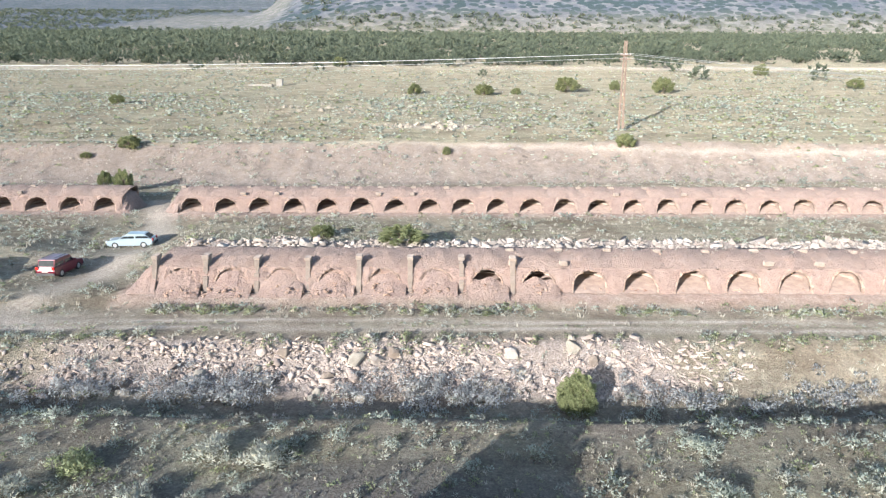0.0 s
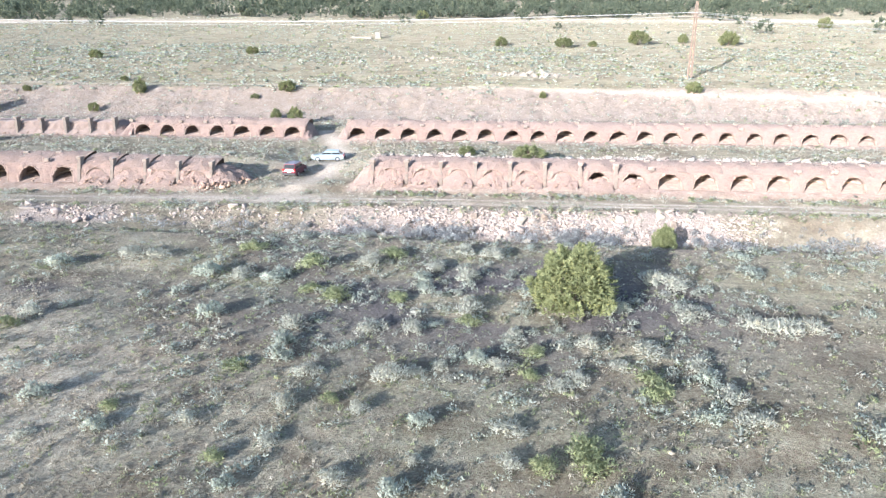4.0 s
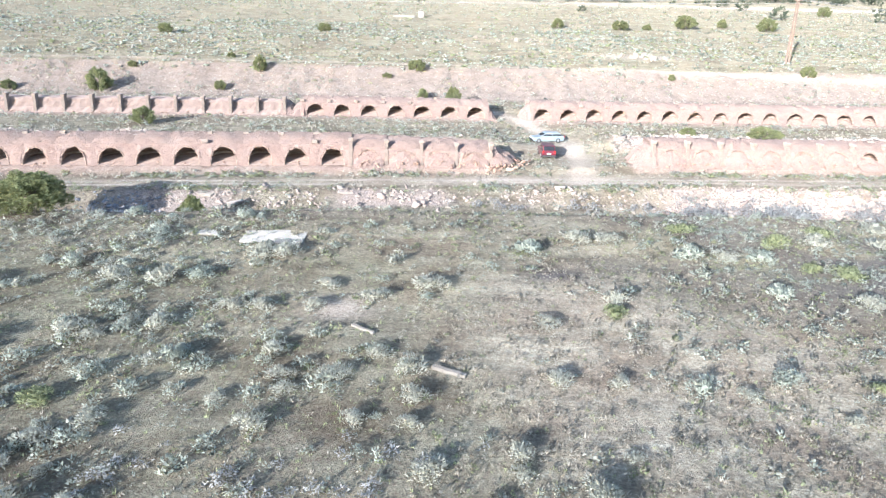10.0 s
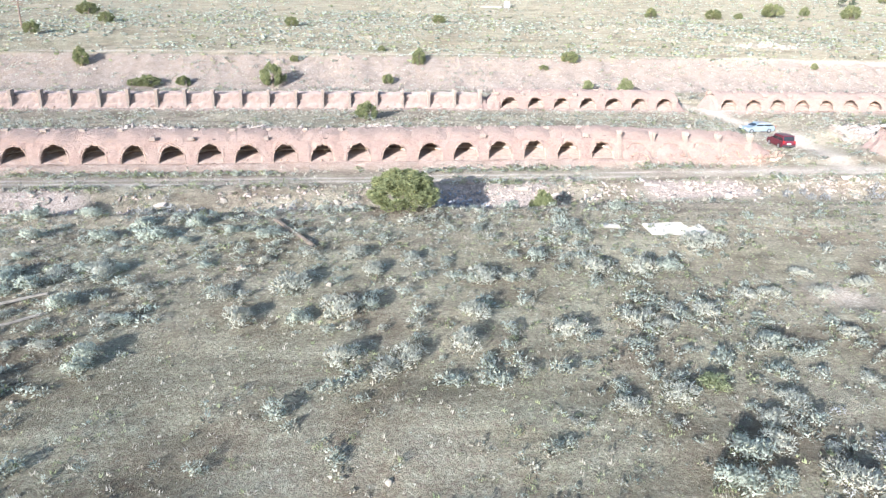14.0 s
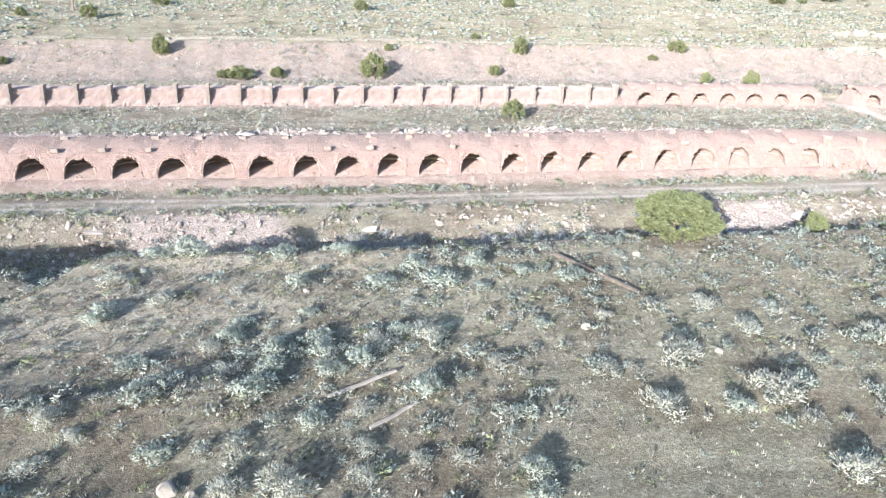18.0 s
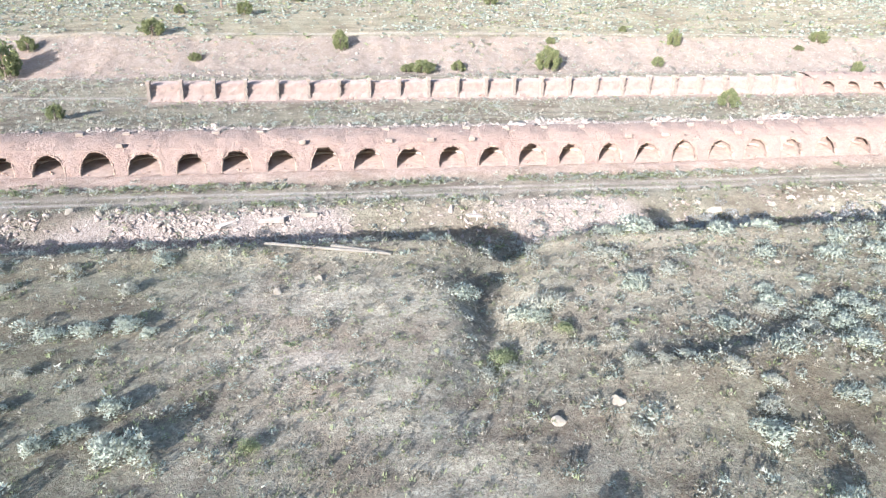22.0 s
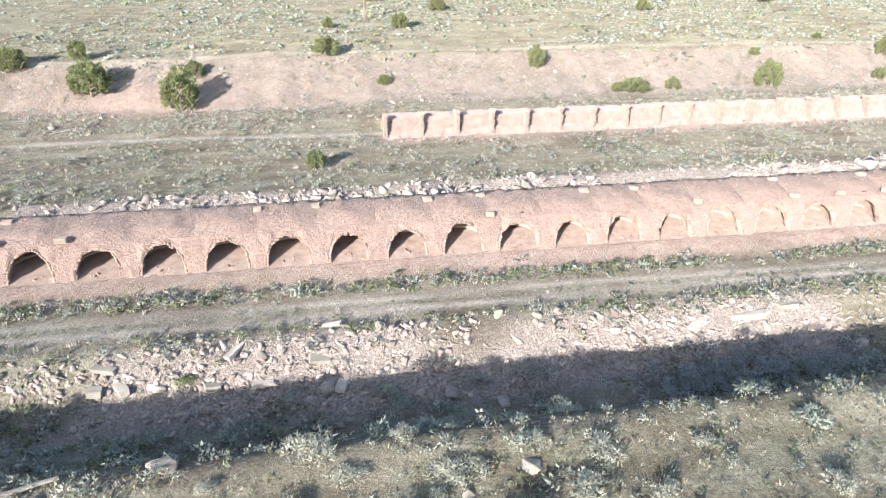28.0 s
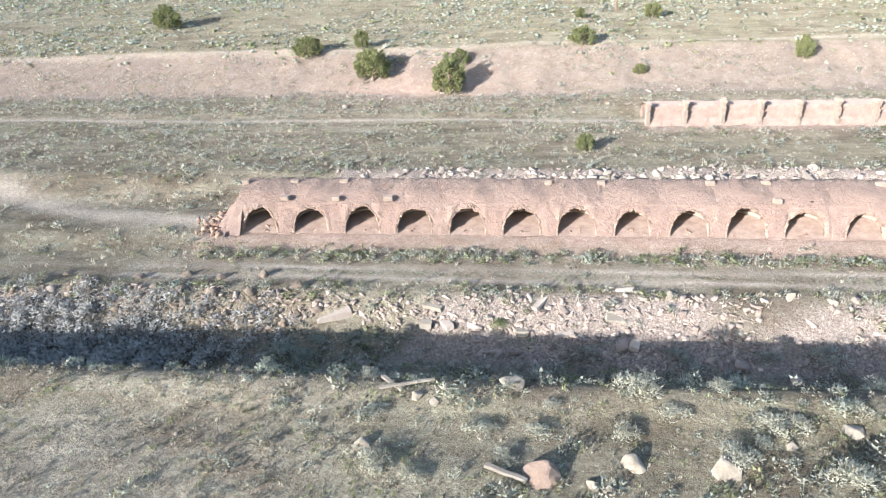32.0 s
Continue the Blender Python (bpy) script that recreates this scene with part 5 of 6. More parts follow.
# verges of the track: nearly unbroken strips of brush
ex = np.concatenate([rngp.uniform(-206, -47, 1500), rngp.uniform(-24, 75, 900), rngp.uniform(-232, 75, 1500), rngp.uniform(-210, 75, 1300)])
ev = np.concatenate([rngp.normal(-3.2, 0.6, 2400), rngp.normal(-8.9, 0.7, 1500), rngp.normal(-6.1, 0.28, 1300)])
p = np.column_stack([ex, near_y(ex) + ev])
p = p[rngp.rand(len(p)) < np.clip(2.2 * sstep(0.3, 0.55, fnoise(p[:, 0] * 0.2, p[:, 1] * 0.2)), 0, 1)]
tone = rngp.rand(len(p))
for nm, lo, hi, mat in (("verge_greenbrush", 0, 0.45, green_mat), ("verge_sagebrush", 0.45, 0.68, sage_mat), ("verge_dry_brush", 0.68, 1.1, pale_mat)):
    sel = (tone >= lo) & (tone < hi)
    stuff(scattered(nm, SAGE_LOW, on_ground(p[sel], 0.04), rngp.uniform(0.35, 1.15, sel.sum()) * np.where(np.abs(p[sel, 1] - near_y(p[sel, 0]) + 6.1) < 1.2, 0.4, 1.0), mat, squash=rngp.uniform(0.6, 0.95, sel.sum()), rng=rngp, rise=0.28), "brush growing along the verge of the track", "shrubs")
p = picked(rngp, 32000, -290, 95, 34, 114, lambda x, y: np.clip(middle_density(x, y) * 1.3 + 0.12 + 0.15 * ((y - near_y(x) > -9.5) & (y - near_y(x) < -2.5)), 0, 1) * clear_of(x, y))
stuff(scattered("terrace_grass", TUFT, on_ground(p, 0.02), rngp.uniform(0.15, 0.45, len(p)), straw_mat, rng=rngp), "dry grass on the slopes and terrace", "grass")

# weeds and stones on the oven roofs
rx = np.concatenate([rngp.uniform(-203, -62, 1500), rngp.uniform(8, 74, 700)])
rv = rngp.uniform(2.0, 4.9, len(rx))
rb = np.where(rx > 0, 0.2, 0.5)
rz = near_base(rx) + np.where(rx > 0, 2.5, 2.85) + np.where(rv < 3, np.interp(rv, [1.6, 2.25, 3.0], [-0.30, -0.10, 0.08]), rb * np.interp(rv, [3.0, 3.9, 4.6, 5.1], [0.16, 0.44, 0.56, 0.40])) + 0.02
roof_at = np.column_stack([rx, near_y(rx) + rv, rz])
weed = rngp.rand(len(rx)) < np.interp(rv, [2, 4.9], [0.1, 0.6])
stuff(scattered("roof_weeds", CLUMP, roof_at[weed], rngp.uniform(0.15, 0.5, weed.sum()), straw_mat, squash=np.full(weed.sum(), 0.7), rng=rngp, rise=0.4), "dry weeds rooted along the oven roofs", "grass")
stuff(scattered("roof_stones", ROCKS, roof_at[~weed] - (0, 0, 0.04), rngp.gamma(2, 0.06, (~weed).sum()).clip(0.06, 0.4), debris_mat, rng=rngp), "bits of brick and stone on the oven roofs", "stones")

# scrub of the sloping plain
def plain_density(x, y):
    return np.clip(0.25 + 1.2 * sstep(0.35, 0.6, fnoise(x * 0.07, y * 0.05)), 0, 1) * (y - far_y(x) > 28.5) * clear_of(x, y)


p = np.vstack([picked(rngp, 28000, -330, 110, 110, 190, plain_density), picked(rngp, 13000, -330, 190, 190, 300, plain_density)])
kind, size = rngp.rand(len(p)), rngp.gamma(4, 0.20, len(p)).clip(0.3, 1.8)
for nm, lo, hi, mat in (("plain_sagebrush", 0, 0.6, sage_mat), ("plain_greenbrush", 0.6, 0.85, grass_mat), ("plain_dry_brush", 0.85, 1.1, pale_mat)):
    sel = (kind >= lo) & (kind < hi)
    stuff(scattered(nm, SAGE_FAR, on_ground(p[sel], 0.03), size[sel], mat, squash=rngp.uniform(0.35, 0.65, sel.sum()), rng=rngp, rise=0.35), "low scrub dotted over the sloping plain", "shrubs")

# brush on the floor of the ditch
dx = rngp.uniform(-232, -90, 4600)
p = np.column_stack([dx, near_y(dx) + rngp.uniform(-17.2, -10.6, len(dx))])
p = p[rngp.rand(len(p)) < (0.10 + 0.75 * sstep(0.40, 0.60, fnoise(p[:, 0] * 0.22 + 9, p[:, 1] * 0.3))) * np.interp(p[:, 1] - near_y(p[:, 0]), [-14, -10.6], [1.0, 0.25])]
for nm, sel, mat in (("ditch_sagebrush", np.arange(len(p)) % 4 == 1, sage_mat), ("ditch_dry_brush", np.arange(len(p)) % 4 > 1, pale_mat), ("ditch_greenbrush", np.arange(len(p)) % 4 == 0, green_mat)):
    stuff(scattered(nm, SAGE_LOW, on_ground(p[sel], 0.03), rngp.gamma(5, 0.15, sel.sum()).clip(0.3, 1.5), mat, squash=rngp.uniform(0.5, 0.9, sel.sum()), rng=rngp, rise=0.28), "brush growing on the floor of the ditch", "shrubs")

# bleached tumbleweed lying on the flat
p = picked(rngp, 700, -72, -50, -12, 2, lambda x, y: 0.9 * blob(x, y, -61, -5, 6, 3.5) * sstep(0.35, 0.5, fnoise(x * 0.3, y * 0.3)))
stuff(scattered("flat_tumbleweed", TUMBLE, on_ground(p, 0.0), rngp.uniform(0.4, 1.0, len(p)), tumble_mat, squash=rngp.uniform(0.5, 0.8, len(p)), rng=rngp, rise=0.3), "bleached tumbleweed matted on the flat", "shrubs")

# drifts of tumbleweed caught in the ditch
def tumble_density(x, y):
    v = y - near_y(x)
    n = fnoise(x * 0.06 + 30, 0 * y)
    band = np.exp(-(((v + 13.7) / (1.7 + 1.4 * (x < -190))) ** 4)) * sstep(0.25, 0.5, fnoise(x * 0.25, y * 0.25))
    where = 1.6 * np.exp(-(((x + 213) / 10) ** 2)) + 1.2 * np.exp(-(((x + 150) / 6) ** 2)) + 1.0 * np.exp(-(((x + 5) / 26) ** 2)) + 0.75 * np.exp(-(((x + 108) / 14) ** 2))
    return np.clip(band * where, 0, 1)


p = picked(rngp, 26000, -232, 66, 32, 46, tumble_density)
stuff(scattered("tumbleweed_drift", TUMBLE, on_ground(p, -0.15) + np.column_stack([np.zeros((len(p), 2)), rngp.uniform(-0.2, 0.35, len(p))]), rngp.uniform(0.5, 0.95, len(p)) + 0.35 * (p[:, 0] < -190), tumble_mat, rng=rngp, rise=0.3), "pale grey tumbleweed drifted into the ditch", "shrubs")


# ---- junipers ----
def crown_arrays(seed, h, wide, plumes, leaves, leaf, peak=0.45):
    """Foliage as many upswept plumes of small sprays, uneven in length, with gaps between them."""
    r = np.random.RandomState(seed)
    vs, fs = [], []
    for k in range(plumes):
        t = (k + r.uniform(0.1, 0.9)) / plumes
        a = k * 2.4 + r.uniform(-0.5, 0.5)
        prof = np.sin(np.pi * min(1.0, 0.20 + 0.74 * t) ** (0.75 if peak < 0.5 else 1.0)) ** 0.7
        rad = wide * 0.40 * prof * r.uniform(0.45, 1.0) ** 0.5
        c = np.array([np.cos(a) * rad, np.sin(a) * rad, h * (0.03 + 0.66 * t)])
        way = np.array([np.cos(a) * 0.45 * prof, np.sin(a) * 0.45 * prof, 0.85]) + r.normal(0, 0.12, 3)
        way /= np.linalg.norm(way)
        ln, fat = r.uniform(0.22, 0.36), wide * r.uniform(0.07, 0.115)
        for _ in range(leaves):
            u = r.uniform(0, 1) ** 0.8
            off = r.normal(0, 1, 3)
            off -= way * off.dot(way)
            off /= np.linalg.norm(off) + 1e-9
            q = c + way * ln * u + off * fat * np.sin(np.pi * (0.12 + 0.88 * u)) ** 0.6 * r.uniform(0.6, 1.05)
            d = way * 0.8 + off * 0.75 + r.normal(0, 0.3, 3)
            d /= np.linalg.norm(d)
            side = np.cross(d, off + r.normal(0, 0.4, 3))
            side /= np.linalg.norm(side) + 1e-9
            s = leaf * r.uniform(0.6, 1.3)
            b = len(vs)
            vs += [q - side * s * 0.3, q + side * s * 0.3, q + d * s]
            fs.append((b, b + 1, b + 2))
    return np.array(vs), np.array(fs)


def trunk_mesh(name, seed, h, wide):
    rng = random.Random(seed)
    bm = bmesh.new()

    def limb(p0, p1, r0, r1, seg=6):
        d = (p1 - p0).normalized()
        s = d.cross(Vector((0.3, 0.8, 0.1))).normalized()
        u = d.cross(s)
        ring = []
        for p, r in ((p0, r0), ((p0 + p1) / 2 + Vector((rng.uniform(-.1, .1), rng.uniform(-.1, .1), 0)) * h * 0.2, (r0 + r1) / 2), (p1, r1)):
            ring.append([bm.verts.new(p + (s * math.cos(6.283 * k / seg) + u * math.sin(6.283 * k / seg)) * r) for k in range(seg)])
        for a, b in zip(ring, ring[1:]):
            for k in range(seg):
                bm.faces.new((a[k], a[(k + 1) % seg], b[(k + 1) % seg], b[k]))
        bm.faces.new(ring[-1])

    top = Vector((0, 0, h * 0.8))
    limb(Vector((0, 0, -0.25)), top, 0.055 * h, 0.01 * h, 8)
    for k in range(8):
        z = h * rng.uniform(0.08, 0.55)
        a = rng.uniform(0, 6.28)
        limb(Vector((0, 0, z)), Vector((math.cos(a) * wide * 0.4, math.sin(a) * wide * 0.4, z + h * rng.uniform(0.15, 0.35))), 0.022 * h, 0.006 * h)
    me = bpy.data.meshes.new(name)
    bm.to_mesh(me)
    bm.free()
    me.materials.append(bark_mat)
    return me


def tree_proto(seed, clumps, leaves, leaf, peak):
    v, f = crown_arrays(seed, 1.0, 1.0, clumps, leaves, leaf, peak)
    ob = tri_object("crown", v, f, juniper_mat)
    me = ob.data
    bpy.data.objects.remove(ob)
    return me, trunk_mesh("trunk", seed, 1.0, 1.0)


TREE = [tree_proto(500 + s, 30, 110, 0.085, 0.3 if s % 2 else 0.6) for s in range(4)]
TREE_BIG = [tree_proto(520 + s, 80, 190, 0.05, 0.35) for s in range(2)]


def juniper(x, y, h, wide, k=0, big=False, label="dark green juniper standing on the dry bank", turn=0.0):
    crown, trunk = (TREE_BIG if big else TREE)[k % (2 if big else 4)]
    root = new("juniper_tree")
    root.matrix_world = pose(x, y, gz(x, y) - 0.05, 0, 0, turn)
    for nm, me in (("crown", crown), ("trunk", trunk)):
        ob = new(nm, me)
        ob.parent = root
        ob.scale = (wide, wide, h)
    return tagged(root, label, "tree", "junipers")


juniper(-3.8, 17.9, 5.2, 5.6, 0, True, "large round juniper standing alone on the cinder flat")
juniper(7.5, 37.6, 2.7, 2.2, 1, True, "small upright juniper beside the ditch")
juniper(-86.6, 33.2, 3.4, 6.3, 1, True, "broad bushy juniper at the edge of the ditch", 70)
juniper(-73.4, 35.2, 2.9, 2.3, 0, True, "small juniper at the ditch beside slate rubble", 130)
def bank_trees(places, k0):
    for k, (x, y, h, wide) in enumerate(places, k0):
        juniper(x, y, h, wide, k, turn=47.0 * k, label="yellow-green bush among rubble on the terrace" if y < 75 else "dark green juniper standing on the dry slope")


bank_trees(((-50.7, 114.0, 2.4, 3.3), (31.2, 116.2, 2.6, 3.0), (-80.9, 112.9, 3.2, 2.5), (-107.7, 103.6, 4.4, 3.9), (-104.8, 113.0, 1.4, 1.6), (-166.5, 106.0, 1.6, 1.9), (-142.9, 110.0, 3.4, 2.6), (-174.5, 113.6, 2.9, 3.7), (-161.4, 133.2, 2.8, 3.0), (-206.4, 106.6, 5.2, 4.9), (-194.0, 101.8, 5.6, 4.7), (-193.1, 109.6, 2.6, 2.6), (-209.9, 115.0, 3.2, 2.4), (-218.2, 112.2, 3.6, 4.3), (-253.7, 134.5, 4.6, 5.2), (-90.5, 74.2, 2.6, 2.9), (-87.0, 105.6, 1.9, 2.0), (-109.0, 148.5, 2.4, 3.0)), 0)
bank_trees(((-56.4, 111.2, 1.0, 1.8), (-163.3, 170.2, 3.4, 4.8), (-73.0, 162.0, 2.2, 3.2), (-152.0, 150.4, 2.6, 3.4), (-129.5, 103.4, 2.1, 4.2), (-123.4, 103.4, 1.9, 2.4), (-132.2, 103.6, 1.4, 1.8), (35.8, 196.0, 4.4, 6.4), (63.0, 197.0, 4.2, 5.6), (-6.0, 190.0, 3.0, 3.6), (12.4, 187.0, 3.0, 5.0), (21.0, 188.0, 1.9, 2.6), (51.0, 203.0, 2.8, 3.0), (-88.0, 121.0, 1.2, 1.6), (-176.1, 71.2, 1.9, 1.9), (-4.3, 65.0, 1.9, 4.4), (-44.6, 97.0, 3.0, 2.6), (-49.8, 102.6, 2.2, 2.0), (-12.7, 70.4, 1.5, 2.4), (125.0, 210.0, 3.4, 4.6), (118.0, 258.0, 4.0, 5.0), (-173.9, 133.8, 1.9, 2.0), (1.1, 113.8, 1.5, 1.4), (-39.0, 292.0, 4.5, 5.5)), 18)

# pinyon and juniper woodland beyond the plain
FOREST = [crown_arrays(700 + s, 1.0, 1.0, 9, 9, 0.26, 0.6) for s in range(5)]
FOREST_FAR = [crown_arrays(720 + s, 1.0, 1.0, 6, 4, 0.42, 0.6) for s in range(4)]


def wood_density(x, y):
    front = 296 + 0.05 * x + 22 * (fnoise(x * 0.012, 0 * y + 1) - 0.5) + 26 * sstep(60, 160, x)
    return np.clip(sstep(front - 6, front + 10, y) * (0.25 + 0.8 * sstep(0.35, 0.6, fnoise(x * 0.05, y * 0.04))), 0, 1) + 0.03 * (y > 235)


p = picked(rngp, 3000, -380, 330, 235, 430, wood_density)
stuff(scattered("woodland_edge", FOREST, on_ground(p, 0.1), rngp.uniform(3.2, 6.4, len(p)), forest_mat, squash=rngp.uniform(0.7, 1.05, len(p)), rng=rngp), "dense pinyon and juniper woodland beyond the plain", "woodland")
p = picked(rngp, 2400, -1500, -140, 1120, 1900, lambda x, y: (x > -0.75 * y) * (~((x > -545) & (x < -235) & (y < 1750))) * 0.95)
stuff(scattered("far_scrub", FOREST_FAR, on_ground(p, 0.1), rngp.uniform(5, 10, len(p)), forest_mat, squash=rngp.uniform(0.5, 0.8, len(p)), rng=rngp), "dark scrub dotted over the far hills", "woodland")
p = picked(rngp, 8500, -900, 900, 430, 1120, lambda x, y: (np.abs(x) < 0.8 * y + 60) * 0.95)
stuff(scattered("woodland", FOREST_FAR, on_ground(p, 0.1), rngp.uniform(4.5, 8.5, len(p)), forest_mat, squash=rngp.uniform(0.6, 0.95, len(p)), rng=rngp), "distant woodland below the mountains", "woodland")


# ---- stones ----
pale_rock_mat = simple("pale broken limestone", (0.312, 0.256, 0.223), (0.446, 0.391, 0.349), 1.0, fine=9, island=True)
rock_mat = simple("buff boulder stone", (0.24, 0.205, 0.165), (0.38, 0.335, 0.28), 1.5, fine=12, local=True)
red_rock_mat = simple("red sandstone", (0.21, 0.15, 0.12), (0.31, 0.235, 0.195), 1.5, fine=12, local=True)
brown_rock_mat = simple("brown boulder stone", (0.16, 0.12, 0.095), (0.28, 0.225, 0.18), 1.5, fine=12, local=True)
slate_mat = simple("dark slate", (0.20, 0.20, 0.225), (0.34, 0.34, 0.37), 2.0, fine=15, island=True)
concrete_mat = simple("weathered concrete", (0.28, 0.255, 0.225), (0.39, 0.365, 0.33), 1.2, fine=25, local=True)
rngs = np.random.RandomState(31)
p = picked(rngs, 34000, -232, 80, 34, 67, lambda x, y: np.clip(0.9 * rubble_mask(x, y) + 0.05 * ((y - near_y(x) > -17) & (y - near_y(x) < -8.5)), 0, 1) * (~in_rows(x, y, 0.3)))
size = rngs.gamma(1.7, 0.15, len(p)).clip(0.12, 1.2)
scree_mat = simple("pinkish broken stone", (0.31, 0.24, 0.208), (0.47, 0.39, 0.345), 0.8, fine=9, island=True)
stuff(scattered("rubble_slope", ROCKS + BLOCKS, on_ground(p, 0.03), size, scree_mat, rng=rngs, tilt=0.6), "pale broken stone spilled down the slopes", "rubble")
p = picked(rngs, 26000, -203, 20, 34, 46, lambda x, y: np.exp(-(((y - near_y(x) + 11.0) / 1.7) ** 4)) * np.clip(np.exp(-(((x + 175) / 24) ** 4)) + np.exp(-((x / 22) ** 4)) + 0.3, 0, 1) * sstep(0.34, 0.46, fnoise(x * 0.14, y * 0.3)))
stuff(scattered("rubble_scree", BLOCKS, on_ground(p, 0.02), rngs.uniform(0.16, 0.46, len(p)), scree_mat, rng=rngs, tilt=0.7), "dense scree of pinkish broken stone below the track", "rubble")
sx = np.concatenate([rngs.uniform(-198, -47, 3600), rngs.uniform(-25, 70, 3600)])
p = np.column_stack([sx, near_y(sx) + rngs.normal(11.2, 1.1, len(sx))])
p = p[rngs.rand(len(p)) < sstep(0.3, 0.5, fnoise(p[:, 0] * 0.1 + 20, p[:, 1] * 0.3) + 0.1 * (p[:, 0] > -24) - 0.08 * (p[:, 0] < -150))]
stuff(scattered("rock_spoil", ROCKS + BLOCKS, on_ground(p, 0.05), rngs.gamma(1.8, 0.19, len(p)).clip(0.12, 1.4), pale_rock_mat, rng=rngs, tilt=0.6), "bank of pale broken rock behind the ovens", "rubble")
p = picked(rngs, 3400, -230, 70, -13, 38, lambda x, y: 0.16 + 0.5 * sstep(0.6, 0.72, fnoise(x * 0.12 + 40, y * 0.12)))
stuff(scattered("scattered_stones", ROCKS, on_ground(p, 0.02), rngs.gamma(2.0, 0.075, len(p)).clip(0.06, 0.6), rock_mat, rng=rngs), "small pale stones scattered on the flat", "stones")
p = np.column_stack([rngs.normal(-165.6, 1.1, 260), rngs.normal(11.8, 0.9, 260)])
stuff(scattered("stone_heap", ROCKS, on_ground(p, 0.02), rngs.uniform(0.1, 0.3, 260), rock_mat, rng=rngs, tilt=0.4), "heap of small pale stones on the flat", "stones")
p = picked(rngs, 9000, -270, 110, 88, 200, lambda x, y: np.clip(0.12 + 0.7 * sstep(0.55, 0.7, fnoise(x * 0.08 + 70, y * 0.06)), 0, 1) * (~in_rows(x, y)))
stuff(scattered("plain_stones", ROCKS, on_ground(p, 0.03), rngs.gamma(2.0, 0.15, len(p)).clip(0.1, 1.3), pale_rock_mat, rng=rngs), "pale stones on the bank and the plain", "stones")
brown_mat = simple("brown broken stone", (0.15, 0.115, 0.09), (0.28, 0.225, 0.18), 1.5, fine=12, island=True)
dark = picked(rngs, 4600, -226, -196, 36, 45, lambda x, y: 0.5 * sstep(-15, -13, y - near_y(x)) * (1 - sstep(-9.5, -8.5, y - near_y(x))) * sstep(0.35, 0.5, fnoise(x * 0.2, y * 0.2)))
stuff(scattered("brown_rubble", ROCKS, on_ground(dark, 0.03), rngs.gamma(2.2, 0.14, len(dark)).clip(0.15, 1.2), brown_mat, rng=rngs, tilt=0.4), "brown broken stone below the track", "rubble")
end = np.column_stack([rngs.normal(-206.6, 0.7, 120), rngs.normal(51.0, 1.5, 120)])
stuff(scattered("fallen_brick", ROCKS + BRICKS, on_ground(end, -0.25), rngs.uniform(0.15, 0.7, 120), debris_mat, rng=rngs, tilt=0.5), "fallen brick and stone at the end of the row", "rubble")
end = np.column_stack([rngs.normal(-42.6, 1.6, 260), rngs.normal(54.5, 1.5, 260)])
stuff(scattered("fallen_brick", ROCKS + BRICKS, on_ground(end, -0.1), rngs.uniform(0.15, 0.8, 260), debris_mat, rng=rngs, tilt=0.5), "fallen brick and clay at the broken end of the row", "rubble")
p = np.column_stack([rngs.normal(-81.5, 1.8, 420), rngs.normal(40.0, 1.1, 420)])
stuff(scattered("slate_heap", ROCKS + BLOCKS, on_ground(p, 0.0), rngs.uniform(0.15, 0.5, 420), slate_mat, rng=rngs, tilt=0.5), "heap of dark slate beside the track", "rubble")


def boulder(x, y, s, seed, mat, label, shape="rock", turn=0.0, dims=None, up=0.0):
    v, f = hull_rock(900 + seed, 0.8, 16) if shape == "rock" else box_rock(900 + seed, *dims)
    bm = bmesh.new()
    vv = [bm.verts.new(c * (s if shape == "rock" else 1.0)) for c in map(Vector, v)]
    for t in f:
        if len(set(t)) == 3:
            try:
                bm.faces.new([vv[k] for k in t])
            except ValueError:
                pass
    bmesh.ops.recalc_face_normals(bm, faces=bm.faces)
    bmesh.ops.dissolve_limit(bm, angle_limit=0.12, verts=bm.verts, edges=bm.edges)
    bmesh.ops.bevel(bm, geom=bm.edges[:], offset=0.035 * s, segments=1, affect="EDGES")
    name = "boulder" if shape == "rock" else "stone_slab"
    me = bpy.data.meshes.new(name)
    bm.to_mesh(me)
    bm.free()
    me.materials.append(mat)
    ob = new(name, me)
    tilt = 0 if shape == "rock" else 8
    ob.matrix_world = pose(x, y, gz(x, y) - 0.06 * s + up, tilt * math.sin(seed), tilt * math.cos(seed * 2), turn)
    return tagged(ob, label, "boulder" if shape == "rock" else "stone slab", "boulders" if shape == "rock" else "stone slabs")


def boulders(places, k0, label="pale weathered boulder lying on the ground"):
    for k, (x, y, s) in enumerate(places, k0):
        brown = x < -190 and y > 36
        boulder(x, y, s * 0.72, k, brown_rock_mat if brown else rock_mat, "brown angular boulder among the rubble below the track" if brown else label, turn=37.0 * k)


